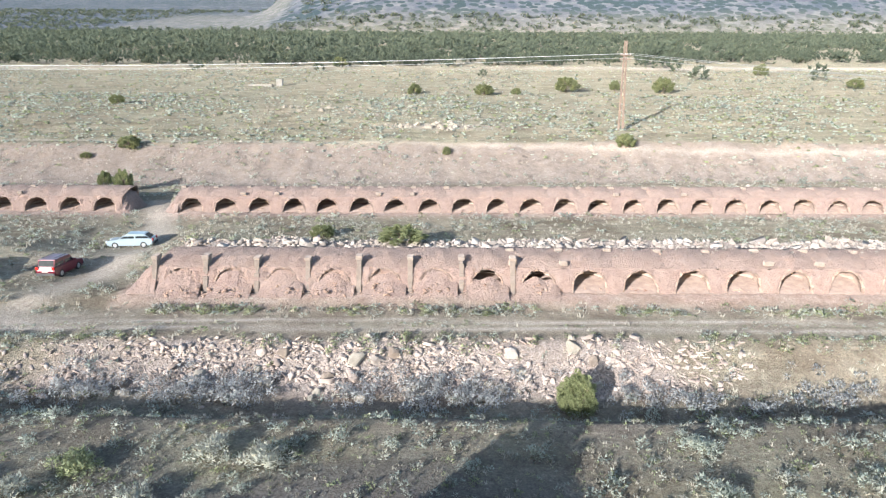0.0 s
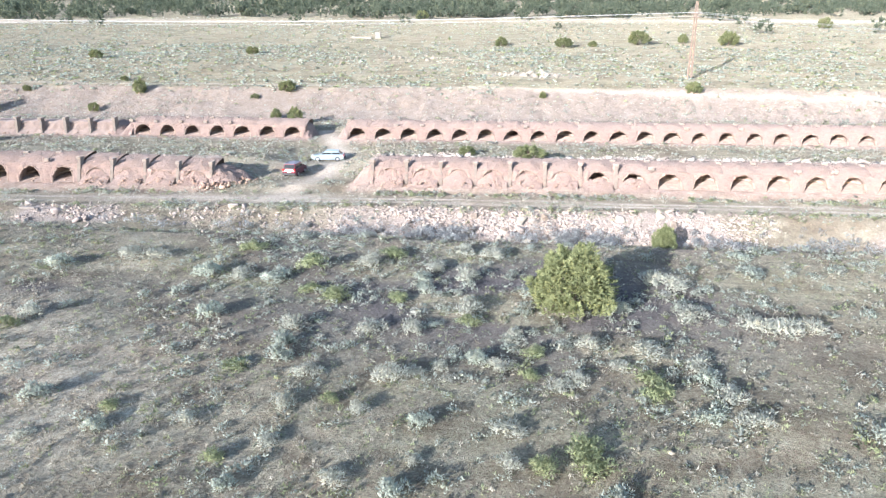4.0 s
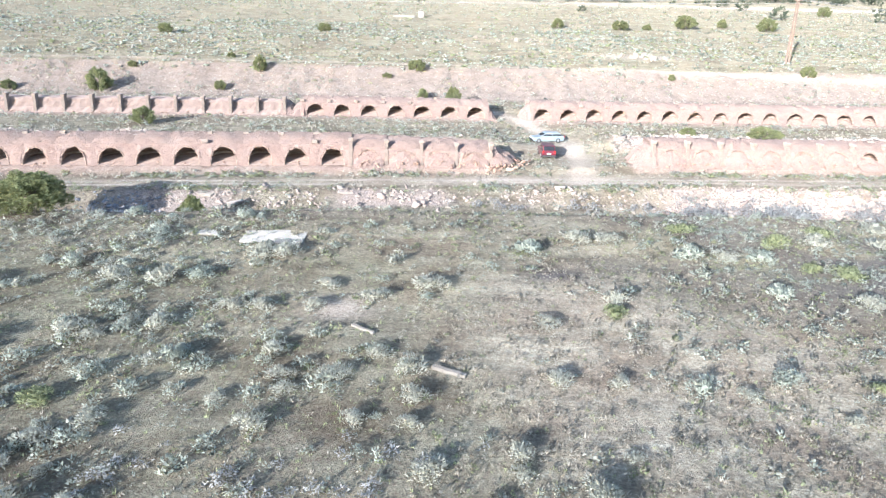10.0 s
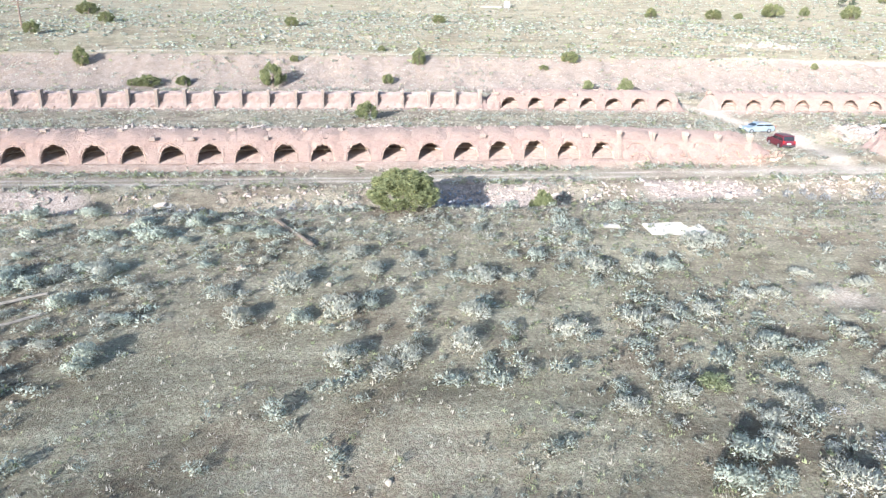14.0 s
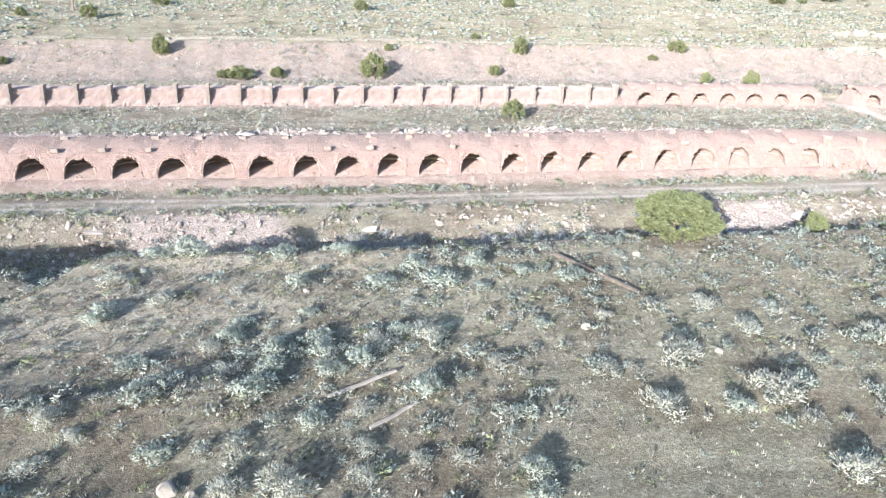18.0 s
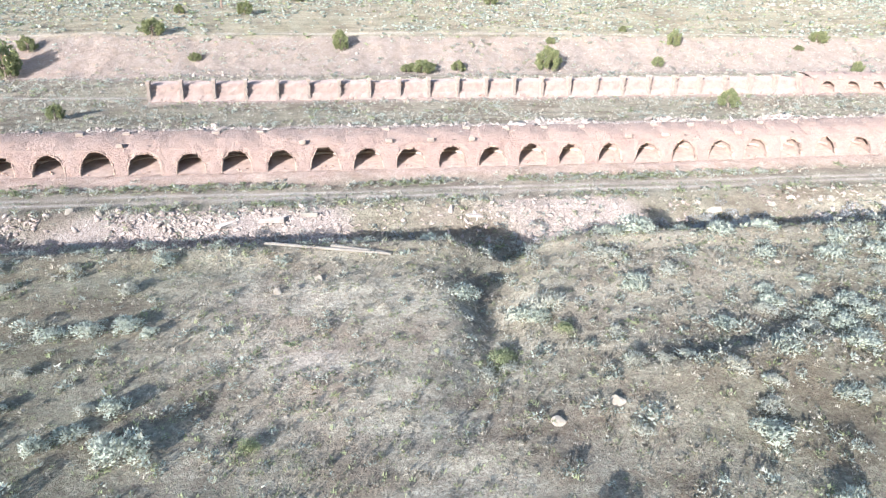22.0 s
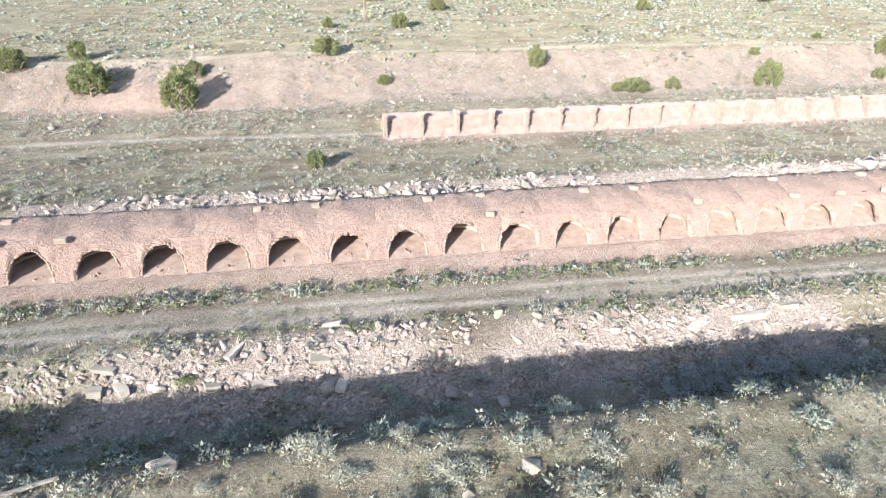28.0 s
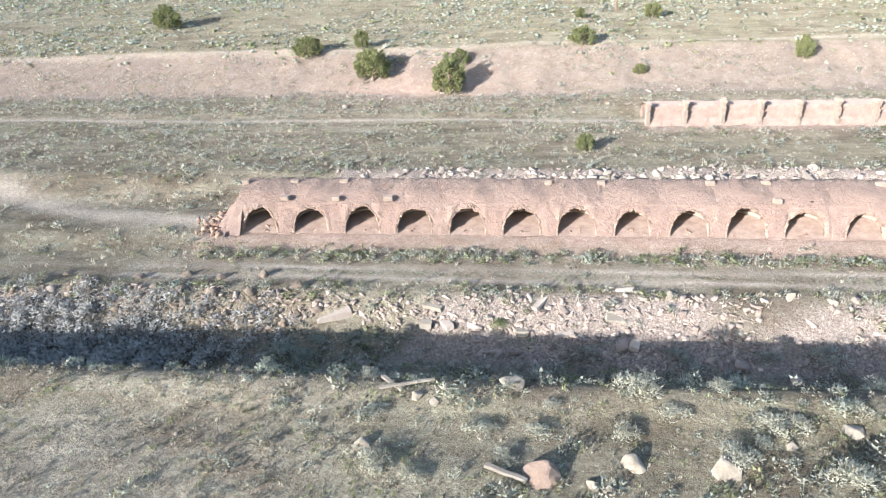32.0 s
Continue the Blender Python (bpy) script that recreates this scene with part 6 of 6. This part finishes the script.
boulders(((-20.5, 39.6, 1.7), (-147.0, 22.6, 1.3), (-145.9, 23.3, 0.8), (-144.7, 24.2, 1.1), (-134.0, 9.4, 1.1), (-181.8, 28.0, 2.0), (-188.0, 23.4, 1.5), (-186.1, 26.7, 1.1), (-185.2, 26.4, 0.9), (-184.8, 27.3, 0.7), (-176.6, 23.5, 1.9), (-173.0, 23.5, 2.2), (-178.3, 22.2, 1.1), (-177.7, 22.0, 0.9), (-167.2, 26.3, 1.7), (-168.1, 24.2, 1.2), (-172.3, 41.0, 1.3), (-165.0, 41.4, 1.6), (-162.6, 41.0, 1.2), (-170.0, 25.2, 1.0), (-98.3, 18.9, 1.1), (-91.2, 29.2, 1.3), (-92.0, 15.6, 0.9), (-94.0, 24.2, 1.0), (-96.2, 26.4, 1.1), (-91.0, -6.3, 0.8), (-93.5, -5.0, 0.7), (-88.4, -3.6, 0.6), (-86.0, -6.0, 0.6), (-118.6, 7.7, 1.5), (-117.6, 7.3, 1.0), (-130.7, 10.7, 1.6)), 0)
boulders(((-2.5, 40.2, 1.8), (-5.6, 39.0, 1.6), (3.3, 40.3, 1.9), (4.6, 41.4, 1.3), (-8.8, 39.4, 1.0), (1.0, 38.9, 1.2), (-12.6, 41.8, 1.3), (-16.2, 39.2, 1.1), (-199.6, 42.2, 1.6), (-202.6, 41.6, 1.3), (-205.3, 41.9, 1.5), (-208.4, 41.2, 1.4), (-211.8, 40.0, 1.9), (-196.8, 40.6, 1.9), (-194.8, 38.8, 1.3), (-214.2, 41.6, 1.2), (-97.8, 41.4, 1.2), (-93.0, 40.6, 1.4), (-104.0, 41.0, 1.2), (-120.5, 40.8, 1.2), (-66.0, 41.0, 1.2), (-58.5, 40.0, 1.4), (-54.2, 41.2, 1.0), (-49.5, 39.6, 1.2), (-38.2, 40.6, 1.3), (-30.4, 40.2, 1.2)), 26)
for k in range(22):
    r = random.Random(3300 + k)
    bx = r.uniform(-26, 16)
    boulder(bx, float(near_y(bx)) + r.uniform(-13.4, -9.8), r.uniform(0.7, 1.7), 200 + k, (rock_mat, brown_rock_mat, pale_rock_mat)[k % 3], "angular block of rock in the broken bank below the track", turn=r.uniform(0, 360))
boulder(-180.4, 22.3, 1.9, 90, red_rock_mat, "large red-brown boulder lying in the sagebrush", turn=20)
def slabs(places, k0):
    for k, (x, y, a, l, wd, h) in enumerate(places, k0):
        boulder(x, y, 0.7, k, pale_rock_mat if k % 3 else rock_mat, "pale squared stone slab tumbled on the rubble", "slab", a, (l * 0.8, wd * 0.8, h * 0.85))


slabs(((-175.5, 39.3, 5, 2.2, 0.9, 0.30), (-174.6, 38.2, 70, 1.5, 0.7, 0.28), (-180.4, 39.9, 62, 2.2, 0.6, 0.3), (-181.6, 38.3, 15, 1.0, 0.8, 0.4), (-178.9, 38.3, 8, 1.5, 0.6, 0.3), (-175.0, 41.6, -10, 1.4, 0.5, 0.3), (-187.3, 39.3, -12, 1.6, 0.6, 0.4), (-186.3, 38.5, -60, 1.6, 0.7, 0.3), (-193.6, 38.5, 24, 2.8, 0.6, 0.4), (-187.6, 38.4, 0, 0.9, 0.8, 0.5), (-152.4, 39.8, 40, 2.4, 0.8, 0.3), (-148.9, 40.2, -10, 2.6, 1.0, 0.35), (-146.0, 40.6, 5, 1.8, 0.9, 0.3)), 0)
slabs(((-132.0, 40.3, 15, 1.8, 0.8, 0.3), (-110.0, 40.4, -20, 1.8, 0.8, 0.3), (-82.5, 60.2, 10, 1.6, 0.7, 0.3), (-60.0, 42.6, 12, 2.0, 0.7, 0.3), (-70.8, 41.0, 30, 2.0, 0.9, 0.4), (-74.0, 42.3, -14, 1.8, 0.9, 0.3), (7.5, 61.5, 18, 3.2, 0.9, 0.3), (9.2, 60.8, 70, 2.0, 0.8, 0.3), (12.4, 61.0, 5, 2.2, 0.9, 0.35), (17.0, 60.6, -8, 2.6, 1.0, 0.35), (23.0, 60.4, 10, 2.4, 1.1, 0.4), (-13.6, 62.0, 40, 1.8, 0.8, 0.3), (-17.6, 62.0, 62, 1.6, 0.7, 0.3)), 13)
slabs(((-196.5, 58.6, 0, 2.2, 0.6, 0.3), (-176.4, 58.9, 80, 1.6, 0.8, 0.35), (-182.6, 60.3, -40, 1.9, 0.5, 0.3), (-184.6, 59.3, 70, 1.5, 0.6, 0.3), (-172.0, 58.0, 3, 3.0, 1.0, 0.25), (-155.0, 58.4, 2, 3.4, 1.0, 0.3), (-140.6, 59.0, -4, 2.8, 1.0, 0.3)), 26)
for k in range(34):
    r = random.Random(3000 + k)
    boulder(r.uniform(-11, 9), 131 + r.gauss(0, 1.6), r.uniform(0.8, 1.9), 120 + k, rock_mat, "pale boulder in a pile on the grassy plain", turn=r.uniform(0, 360))
for k in range(26):
    r = random.Random(3100 + k)
    boulder(-27 + r.gauss(0, 9), 156 + r.gauss(0, 5), r.uniform(0.8, 1.8), 160 + k, rock_mat, "pale boulder lying on the grassy plain", turn=r.uniform(0, 360))


# ---- slab, timbers, far block ----
def prism(name, pts, z0, z1, mat, label, category, group=""):
    bm = bmesh.new()
    lo, hi = [bm.verts.new((x, y, z0)) for x, y in pts], [bm.verts.new((x, y, z1)) for x, y in pts]
    n = len(pts)
    bm.faces.new(hi)
    bm.faces.new(lo[::-1])
    for i in range(n):
        bm.faces.new((lo[i], lo[(i + 1) % n], hi[(i + 1) % n], hi[i]))
    bmesh.ops.bevel(bm, geom=bm.edges[:], offset=0.03, segments=1, affect="EDGES")
    me = bpy.data.meshes.new(name)
    bm.to_mesh(me)
    bm.free()
    me.materials.append(mat)
    return tagged(new(name, me), label, category, group)


zs = gz(-64.3, 26)
prism("concrete_slab", [(-66.9, 24.6), (-64.6, 24.1), (-62.0, 24.2), (-61.9, 26.9), (-63.9, 27.5), (-66.8, 27.2)], zs - 0.3, zs + 0.1, concrete_mat, "broken pale concrete slab lying on the flat", "concrete slab")
prism("concrete_slab", [(-70.8, 26.4), (-68.9, 26.2), (-68.8, 27.0), (-70.6, 27.3)], zs - 0.3, zs + 0.12, concrete_mat, "small sunken concrete slab beside the flat", "concrete slab")
zb = gz(-46, 212)
prism("concrete_block", [(-47.4, 211), (-45.6, 211), (-45.6, 212.8), (-47.4, 212.8)], zb - 0.3, zb + 2.0, concrete_mat, "square pale concrete block on the plain", "concrete block")
zb = gz(-52, 211)
prism("concrete_footing", [(-55.5, 210), (-48.6, 210), (-48.6, 212), (-55.5, 212)], zb - 0.3, zb + 0.5, concrete_mat, "low concrete footing on the plain", "footing")
timber_mat = simple("grey weathered timber", (0.19, 0.165, 0.14), (0.30, 0.27, 0.235), 2.0, fine=30, local=True)
burnt_mat = simple("dark old timber", (0.08, 0.065, 0.05), (0.19, 0.15, 0.12), 2.0, fine=30, local=True)


def timber(x0, y0, x1, y1, wd, h, mat, label, lift=0.02):
    z0, z1 = gz(x0, y0), gz(x1, y1)
    ln = math.dist((x0, y0), (x1, y1))
    bm = bmesh.new()
    seg = 8
    rng = random.Random(int(x0 * 10))
    rows = []
    for i in range(seg + 1):
        u = -ln / 2 + ln * i / seg
        k = 1 - 0.15 * i / seg
        rows.append([bm.verts.new((u, s * wd / 2 * k + 0.02 * math.sin(i * 1.3), z)) for s, z in ((-1, 0), (1, 0), (1, h * k), (-1, h * k))])
    for a, b in zip(rows, rows[1:]):
        for q in range(4):
            bm.faces.new((a[q], a[(q + 1) % 4], b[(q + 1) % 4], b[q]))
    bm.faces.new(rows[0][::-1])
    bm.faces.new(rows[-1])
    me = bpy.data.meshes.new("timber")
    bm.to_mesh(me)
    bm.free()
    me.materials.append(mat)
    ob = new("timber", me)
    pitch = math.degrees(math.atan2(z1 - z0, ln))
    ob.matrix_world = Matrix.Translation(((x0 + x1) / 2, (y0 + y1) / 2, (z0 + z1) / 2 + lift)) @ pose(0, 0, 0, 0, -pitch, math.degrees(math.atan2(y1 - y0, x1 - x0)))
    return tagged(ob, label, "timber", "fallen timbers")


timber(-148.4, 29.3, -140.2, 27.1, 0.17, 0.14, timber_mat, "long grey timber lying on the grassy edge", 0.15)
timber(-144.0, 28.5, -140.5, 27.4, 0.18, 0.13, timber_mat, "long grey timber lying on the grassy edge", 0.1)
timber(-57.4, 10.3, -56.1, 9.1, 0.2, 0.14, timber_mat, "short pale board lying on the flat")
timber(-52.9, 5.4, -51.2, 4.6, 0.3, 0.2, timber_mat, "short pale board lying on the flat")
timber(-97.3, 29.0, -93.6, 22.8, 0.25, 0.22, burnt_mat, "dark fallen branch lying on the flat", 0.08)
timber(-112.6, 13.2, -109.3, 15.0, 0.16, 0.14, timber_mat, "grey fallen pole lying among sagebrush", 0.1)
timber(-110.7, 10.8, -108.4, 12.5, 0.14, 0.12, timber_mat, "grey fallen pole lying among sagebrush", 0.1)
timber(-188.0, 28.0, -186.8, 26.9, 0.18, 0.13, timber_mat, "broken grey timber at the ditch edge", 0.12)
timber(-187.9, 26.9, -185.4, 27.8, 0.16, 0.12, timber_mat, "broken grey timber at the ditch edge", 0.22)
timber(-182.6, 22.5, -180.9, 21.9, 0.2, 0.16, timber_mat, "grey board lying in the sagebrush", 0.1)


# ---- power poles ----
pole_mat = simple("brown creosoted pole", (0.17, 0.12, 0.095), (0.29, 0.22, 0.175), 1.5, fine=20)
wire_mat = simple("aluminium wire", (0.5, 0.5, 0.5), (0.62, 0.62, 0.62), 2.0, rough=0.45, metal=0.7)
ceramic_mat = simple("grey ceramic insulator", (0.45, 0.44, 0.42), (0.58, 0.57, 0.55), 5.0, rough=0.35)


def rod(bm, p0, p1, r0, r1, seg=8):
    p0, p1 = Vector(p0), Vector(p1)
    d = (p1 - p0).normalized()
    s = d.orthogonal().normalized()
    u = d.cross(s)
    a, b = ([bm.verts.new(p + (s * math.cos(6.2832 * k / seg) + u * math.sin(6.2832 * k / seg)) * r) for k in range(seg)] for p, r in ((p0, r0), (p1, r1)))
    for k in range(seg):
        bm.faces.new((a[k], a[(k + 1) % seg], b[(k + 1) % seg], b[k]))
    bm.faces.new(b)
    bm.faces.new(a[::-1])


def power_pole(x, y, h, twin=True, label="tall brown twin power pole standing on the plain"):
    root = new("power_pole")
    root.matrix_world = pose(x, y, gz(x, y), 0, 0, 12)
    for dx in ((-0.42, 0.42) if twin else (0,)):
        bm = bmesh.new()
        rod(bm, (dx, 0, -0.3), (dx * 0.45, 0, h), 0.24, 0.15)
        part("pole", bm, pole_mat, root)
    for z in (h - 2.6, h - 3.3):
        bm = bmesh.new()
        boxy(bm, -1.1, 1.1, -0.28, -0.12, z, z + 0.2)
        part("crossarm", bm, pole_mat, root)
    for dx in (-0.95, 0.0, 0.95):
        bm = bmesh.new()
        rod(bm, (dx, -0.2, h - 2.4), (dx, -0.2, h - 2.1), 0.09, 0.05)
        part("insulator", bm, ceramic_mat, root, "grey ceramic insulator")
    return tagged(root, label, "power pole", "power poles")


power_pole(33.8, 129.8, 16.0)
power_pole(-167.0, 141.5, 8.0, False, "single brown power pole standing on the plain")


def wire(p0, p1, sag, label):
    cu = bpy.data.curves.new("power_line", "CURVE")
    cu.dimensions, cu.bevel_depth, cu.bevel_resolution = "3D", 0.03, 0
    sp = cu.splines.new("POLY")
    sp.points.add(24)
    for i in range(25):
        f = i / 24
        q = Vector(p0).lerp(Vector(p1), f)
        sp.points[i].co = (q.x, q.y, q.z - sag * 4 * f * (1 - f), 1)
    cu.materials.append(wire_mat)
    tagged(new("power_line", cu), label, "power line", "power lines")


zt = gz(33.8, 129.8) + 13.7
for dx, dz in ((-0.9, 0.0), (0.9, 0.1), (0.0, -0.7)):
    wire((33.8 + dx, 129.6, zt + dz), (-300, 200 + dx * 2, gz(-200, 190) + 13 + dz), 4.0, "thin power line slung from the pole")
    wire((33.8 + dx, 129.6, zt + dz), (260, 96 + dx * 2, gz(200, 100) + 12 + dz), 4.0, "thin power line slung from the pole")


# ---- cars ----
def paint(name, c1, metal):
    def build(tree, bsdf):
        col = ramp(tree, noise_tex(tree, 2.0), [(0.3, tuple(v * 0.85 for v in c1)), (0.7, c1)])
        tree.links.new(col, bsdf.inputs["Base Color"])
        bsdf.inputs["Roughness"].default_value = 0.3
        bsdf.inputs["Metallic"].default_value = metal
        bsdf.inputs["Coat Weight"].default_value = 0.5
    return material(name, build)


red_paint = paint("dusty red paint", (0.13, 0.008, 0.022), 0.1)
silver_paint = paint("silver-blue paint", (0.40, 0.47, 0.52), 0.35)
glass_mat = simple("tinted glass", (0.015, 0.018, 0.02), (0.03, 0.034, 0.038), 3.0, rough=0.08, bumps=0.0)
rubber_mat = simple("tyre rubber", (0.02, 0.02, 0.02), (0.045, 0.042, 0.04), 8.0, rough=0.8)
alloy_mat = simple("alloy rim", (0.45, 0.45, 0.46), (0.6, 0.6, 0.6), 6.0, rough=0.35, metal=0.8)
trim_mat = simple("dark plastic trim", (0.03, 0.03, 0.032), (0.06, 0.06, 0.06), 6.0, rough=0.6)
lens_red_mat = simple("red lamp lens", (0.35, 0.01, 0.01), (0.5, 0.03, 0.02), 8.0, rough=0.15)
lens_mat = simple("clear lamp lens", (0.6, 0.6, 0.6), (0.75, 0.75, 0.75), 8.0, rough=0.1)
plate_mat = simple("pale plate", (0.65, 0.65, 0.63), (0.75, 0.75, 0.73), 8.0)


def side_loft(bm, prof, half, tuck):
    """A body from its side outline (y, z), rounded in towards its edge."""
    n = len(prof)
    cy, cz = sum(p[0] for p in prof) / n, sum(p[1] for p in prof) / n
    rows = []
    for x, k in ((-half, 1 - tuck), (-half * 0.96, 1 - tuck * 0.25), (-half * 0.8, 1), (half * 0.8, 1), (half * 0.96, 1 - tuck * 0.25), (half, 1 - tuck)):
        rows.append([bm.verts.new((x, cy + (y - cy) * k, cz + (z - cz) * k)) for y, z in prof])
    for a, b in zip(rows, rows[1:]):
        for i in range(n):
            bm.faces.new((a[i], a[(i + 1) % n], b[(i + 1) % n], b[i]))
    bm.faces.new(rows[0][::-1])
    bm.faces.new(rows[-1])
    bmesh.ops.recalc_face_normals(bm, faces=bm.faces)


def car(x, y, turn, L, W, body, cabin, belt, roof, paint_mat, wheel_r, label, rack=False):
    """A parked car; its nose points along +y of its own frame."""
    root = new("parked_car")
    root.matrix_world = pose(x, y, gz(x, y), 0, 0, turn)
    bm = bmesh.new()
    side_loft(bm, body, W / 2, 0.04)
    shell = part("body", bm, paint_mat, root)
    for p in shell.data.polygons:
        p.use_smooth = False
    bm = bmesh.new()
    side_loft(bm, cabin, W / 2 * 0.86, 0.07)
    part("cabin", bm, paint_mat, root)
    (yr0, yr1, yf1, yf0) = cabin[0][0], cabin[1][0], cabin[2][0], cabin[3][0]
    zb, zt_ = belt + 0.04, roof - 0.09
    # side windows, front and rear screens, a hand's breadth of frame between them
    mid = (yr0 + yf0) / 2 - 0.1
    for s in (-1, 1):
        for a0, a1, b0, b1 in ((yr0 + 0.12, mid - 0.06, yr1 + 0.14, mid - 0.06), (mid + 0.06, yf0 - 0.22, mid + 0.06, yf1 - 0.10)):
            bm = bmesh.new()
            xo = s * (W / 2 * 0.86 + 0.012)
            vs = [bm.verts.new(c) for c in ((xo, a0, zb), (xo, a1, zb), (xo - s * 0.02, b1, zt_), (xo - s * 0.02, b0, zt_))]
            vi = [bm.verts.new(v.co - Vector((s * 0.05, 0, 0))) for v in vs]
            bm.faces.new(vs)
            for i in range(4):
                bm.faces.new((vs[i], vi[i], vi[(i + 1) % 4], vs[(i + 1) % 4]))
            part("side_window", bm, glass_mat, root, "dark side window")
    for nm, (ya, yb), sgn in (("rear_window", (yr0, yr1), -1), ("windscreen", (yf0, yf1), 1)):
        bm = bmesh.new()
        hw = W / 2 * 0.76
        off = 0.015 * sgn
        ya2, yb2 = ya + (yb - ya) * 0.12, ya + (yb - ya) * 0.86
        vs = [bm.verts.new(c) for c in ((-hw, ya2 + off, zb + 0.04), (hw, ya2 + off, zb + 0.04), (hw * 0.92, yb2 + off, zt_), (-hw * 0.92, yb2 + off, zt_))]
        vi = [bm.verts.new(v.co - Vector((0, sgn * 0.06, 0))) for v in vs]
        bm.faces.new(vs)
        for i in range(4):
            bm.faces.new((vs[i], vi[i], vi[(i + 1) % 4], vs[(i + 1) % 4]))
        part(nm, bm, glass_mat, root, "dark glass screen")
    for sy in (-L * 0.30, L * 0.31):
        for s in (-1, 1):
            bm = bmesh.new()
            rod(bm, (s * (W / 2 - 0.19), sy, wheel_r), (s * (W / 2 + 0.02), sy, wheel_r), wheel_r, wheel_r, 20)
            bmesh.ops.bevel(bm, geom=bm.edges[:], offset=0.02, segments=1, affect="EDGES")
            tyre = part("wheel", bm, rubber_mat, root, "black tyre on an alloy rim")
            bm = bmesh.new()
            rod(bm, (s * (W / 2 - 0.02), sy, wheel_r), (s * (W / 2 + 0.035), sy, wheel_r), wheel_r * 0.66, wheel_r * 0.6, 14)
            part("rim", bm, alloy_mat, tyre, "alloy rim")
    ends = (min(p[0] for p in body), max(p[0] for p in body))
    for nm, ye, sg in (("rear_bumper", ends[0], -1), ("front_bumper", ends[1], 1)):
        bm = bmesh.new()
        boxy(bm, -W / 2 * 0.95, W / 2 * 0.95, min(ye, ye + sg * 0.09), max(ye, ye + sg * 0.09), 0.34, 0.58)
        bmesh.ops.bevel(bm, geom=bm.edges[:], offset=0.03, segments=2, affect="EDGES")
        part(nm, bm, trim_mat, root, "dark plastic bumper")
    for s in (-1, 1):
        bm = bmesh.new()
        boxy(bm, s * W / 2 * 0.80 - 0.12, s * W / 2 * 0.80 + 0.12, ends[0] - 0.03, ends[0] + 0.08, belt - 0.22, belt + 0.05)
        part("tail_light", bm, lens_red_mat, root, "red tail lamp")
        bm = bmesh.new()
        boxy(bm, s * W / 2 * 0.74 - 0.2, s * W / 2 * 0.74 + 0.2, ends[1] - 0.12, ends[1] + 0.03, 0.62, 0.78)
        part("headlight", bm, lens_mat, root, "clear headlamp")
        bm = bmesh.new()
        boxy(bm, s * (W / 2 - 0.02) - 0.1, s * (W / 2 + 0.06) + 0.1, yf0 - 0.42, yf0 - 0.28, belt + 0.02, belt + 0.18)
        part("wing_mirror", bm, paint_mat, root)
    bm = bmesh.new()
    boxy(bm, -0.26, 0.26, ends[0] - 0.025, ends[0] + 0.02, 0.66, 0.80)
    part("plate", bm, plate_mat, root, "blank pale plate")
    if rack:
        for s in (-1, 1):
            bm = bmesh.new()
            rod(bm, (s * 0.55, yr1 + 0.2, roof + 0.07), (s * 0.55, yf1 - 0.2, roof + 0.07), 0.025, 0.025, 6)
            part("roof_rail", bm, trim_mat, root, "dark roof rail")
    return tagged(root, label, "car", "parked cars")


car(-35.2, 61.2, -4, 4.3, 1.82,
    [(-2.2, 0.42), (-2.25, 0.75), (-2.18, 1.05), (1.05, 1.05), (2.05, 0.92), (2.24, 0.72), (2.2, 0.42), (1.9, 0.28), (-1.95, 0.28)],
    [(-2.12, 1.0), (-1.85, 1.70), (0.35, 1.72), (1.15, 1.0)], 1.06, 1.72, red_paint, 0.36, "dusty red sport utility car parked on the dirt track", True)
car(-33.0, 71.5, 96, 4.7, 1.80,
    [(-2.3, 0.40), (-2.35, 0.70), (-2.28, 0.98), (1.0, 0.95), (2.05, 0.82), (2.34, 0.62), (2.3, 0.38), (2.0, 0.25), (-2.05, 0.25)],
    [(-2.15, 0.93), (-1.5, 1.46), (0.25, 1.50), (1.25, 0.90)], 0.97, 1.48, silver_paint, 0.33, "silver-blue estate car parked beside the dirt track")
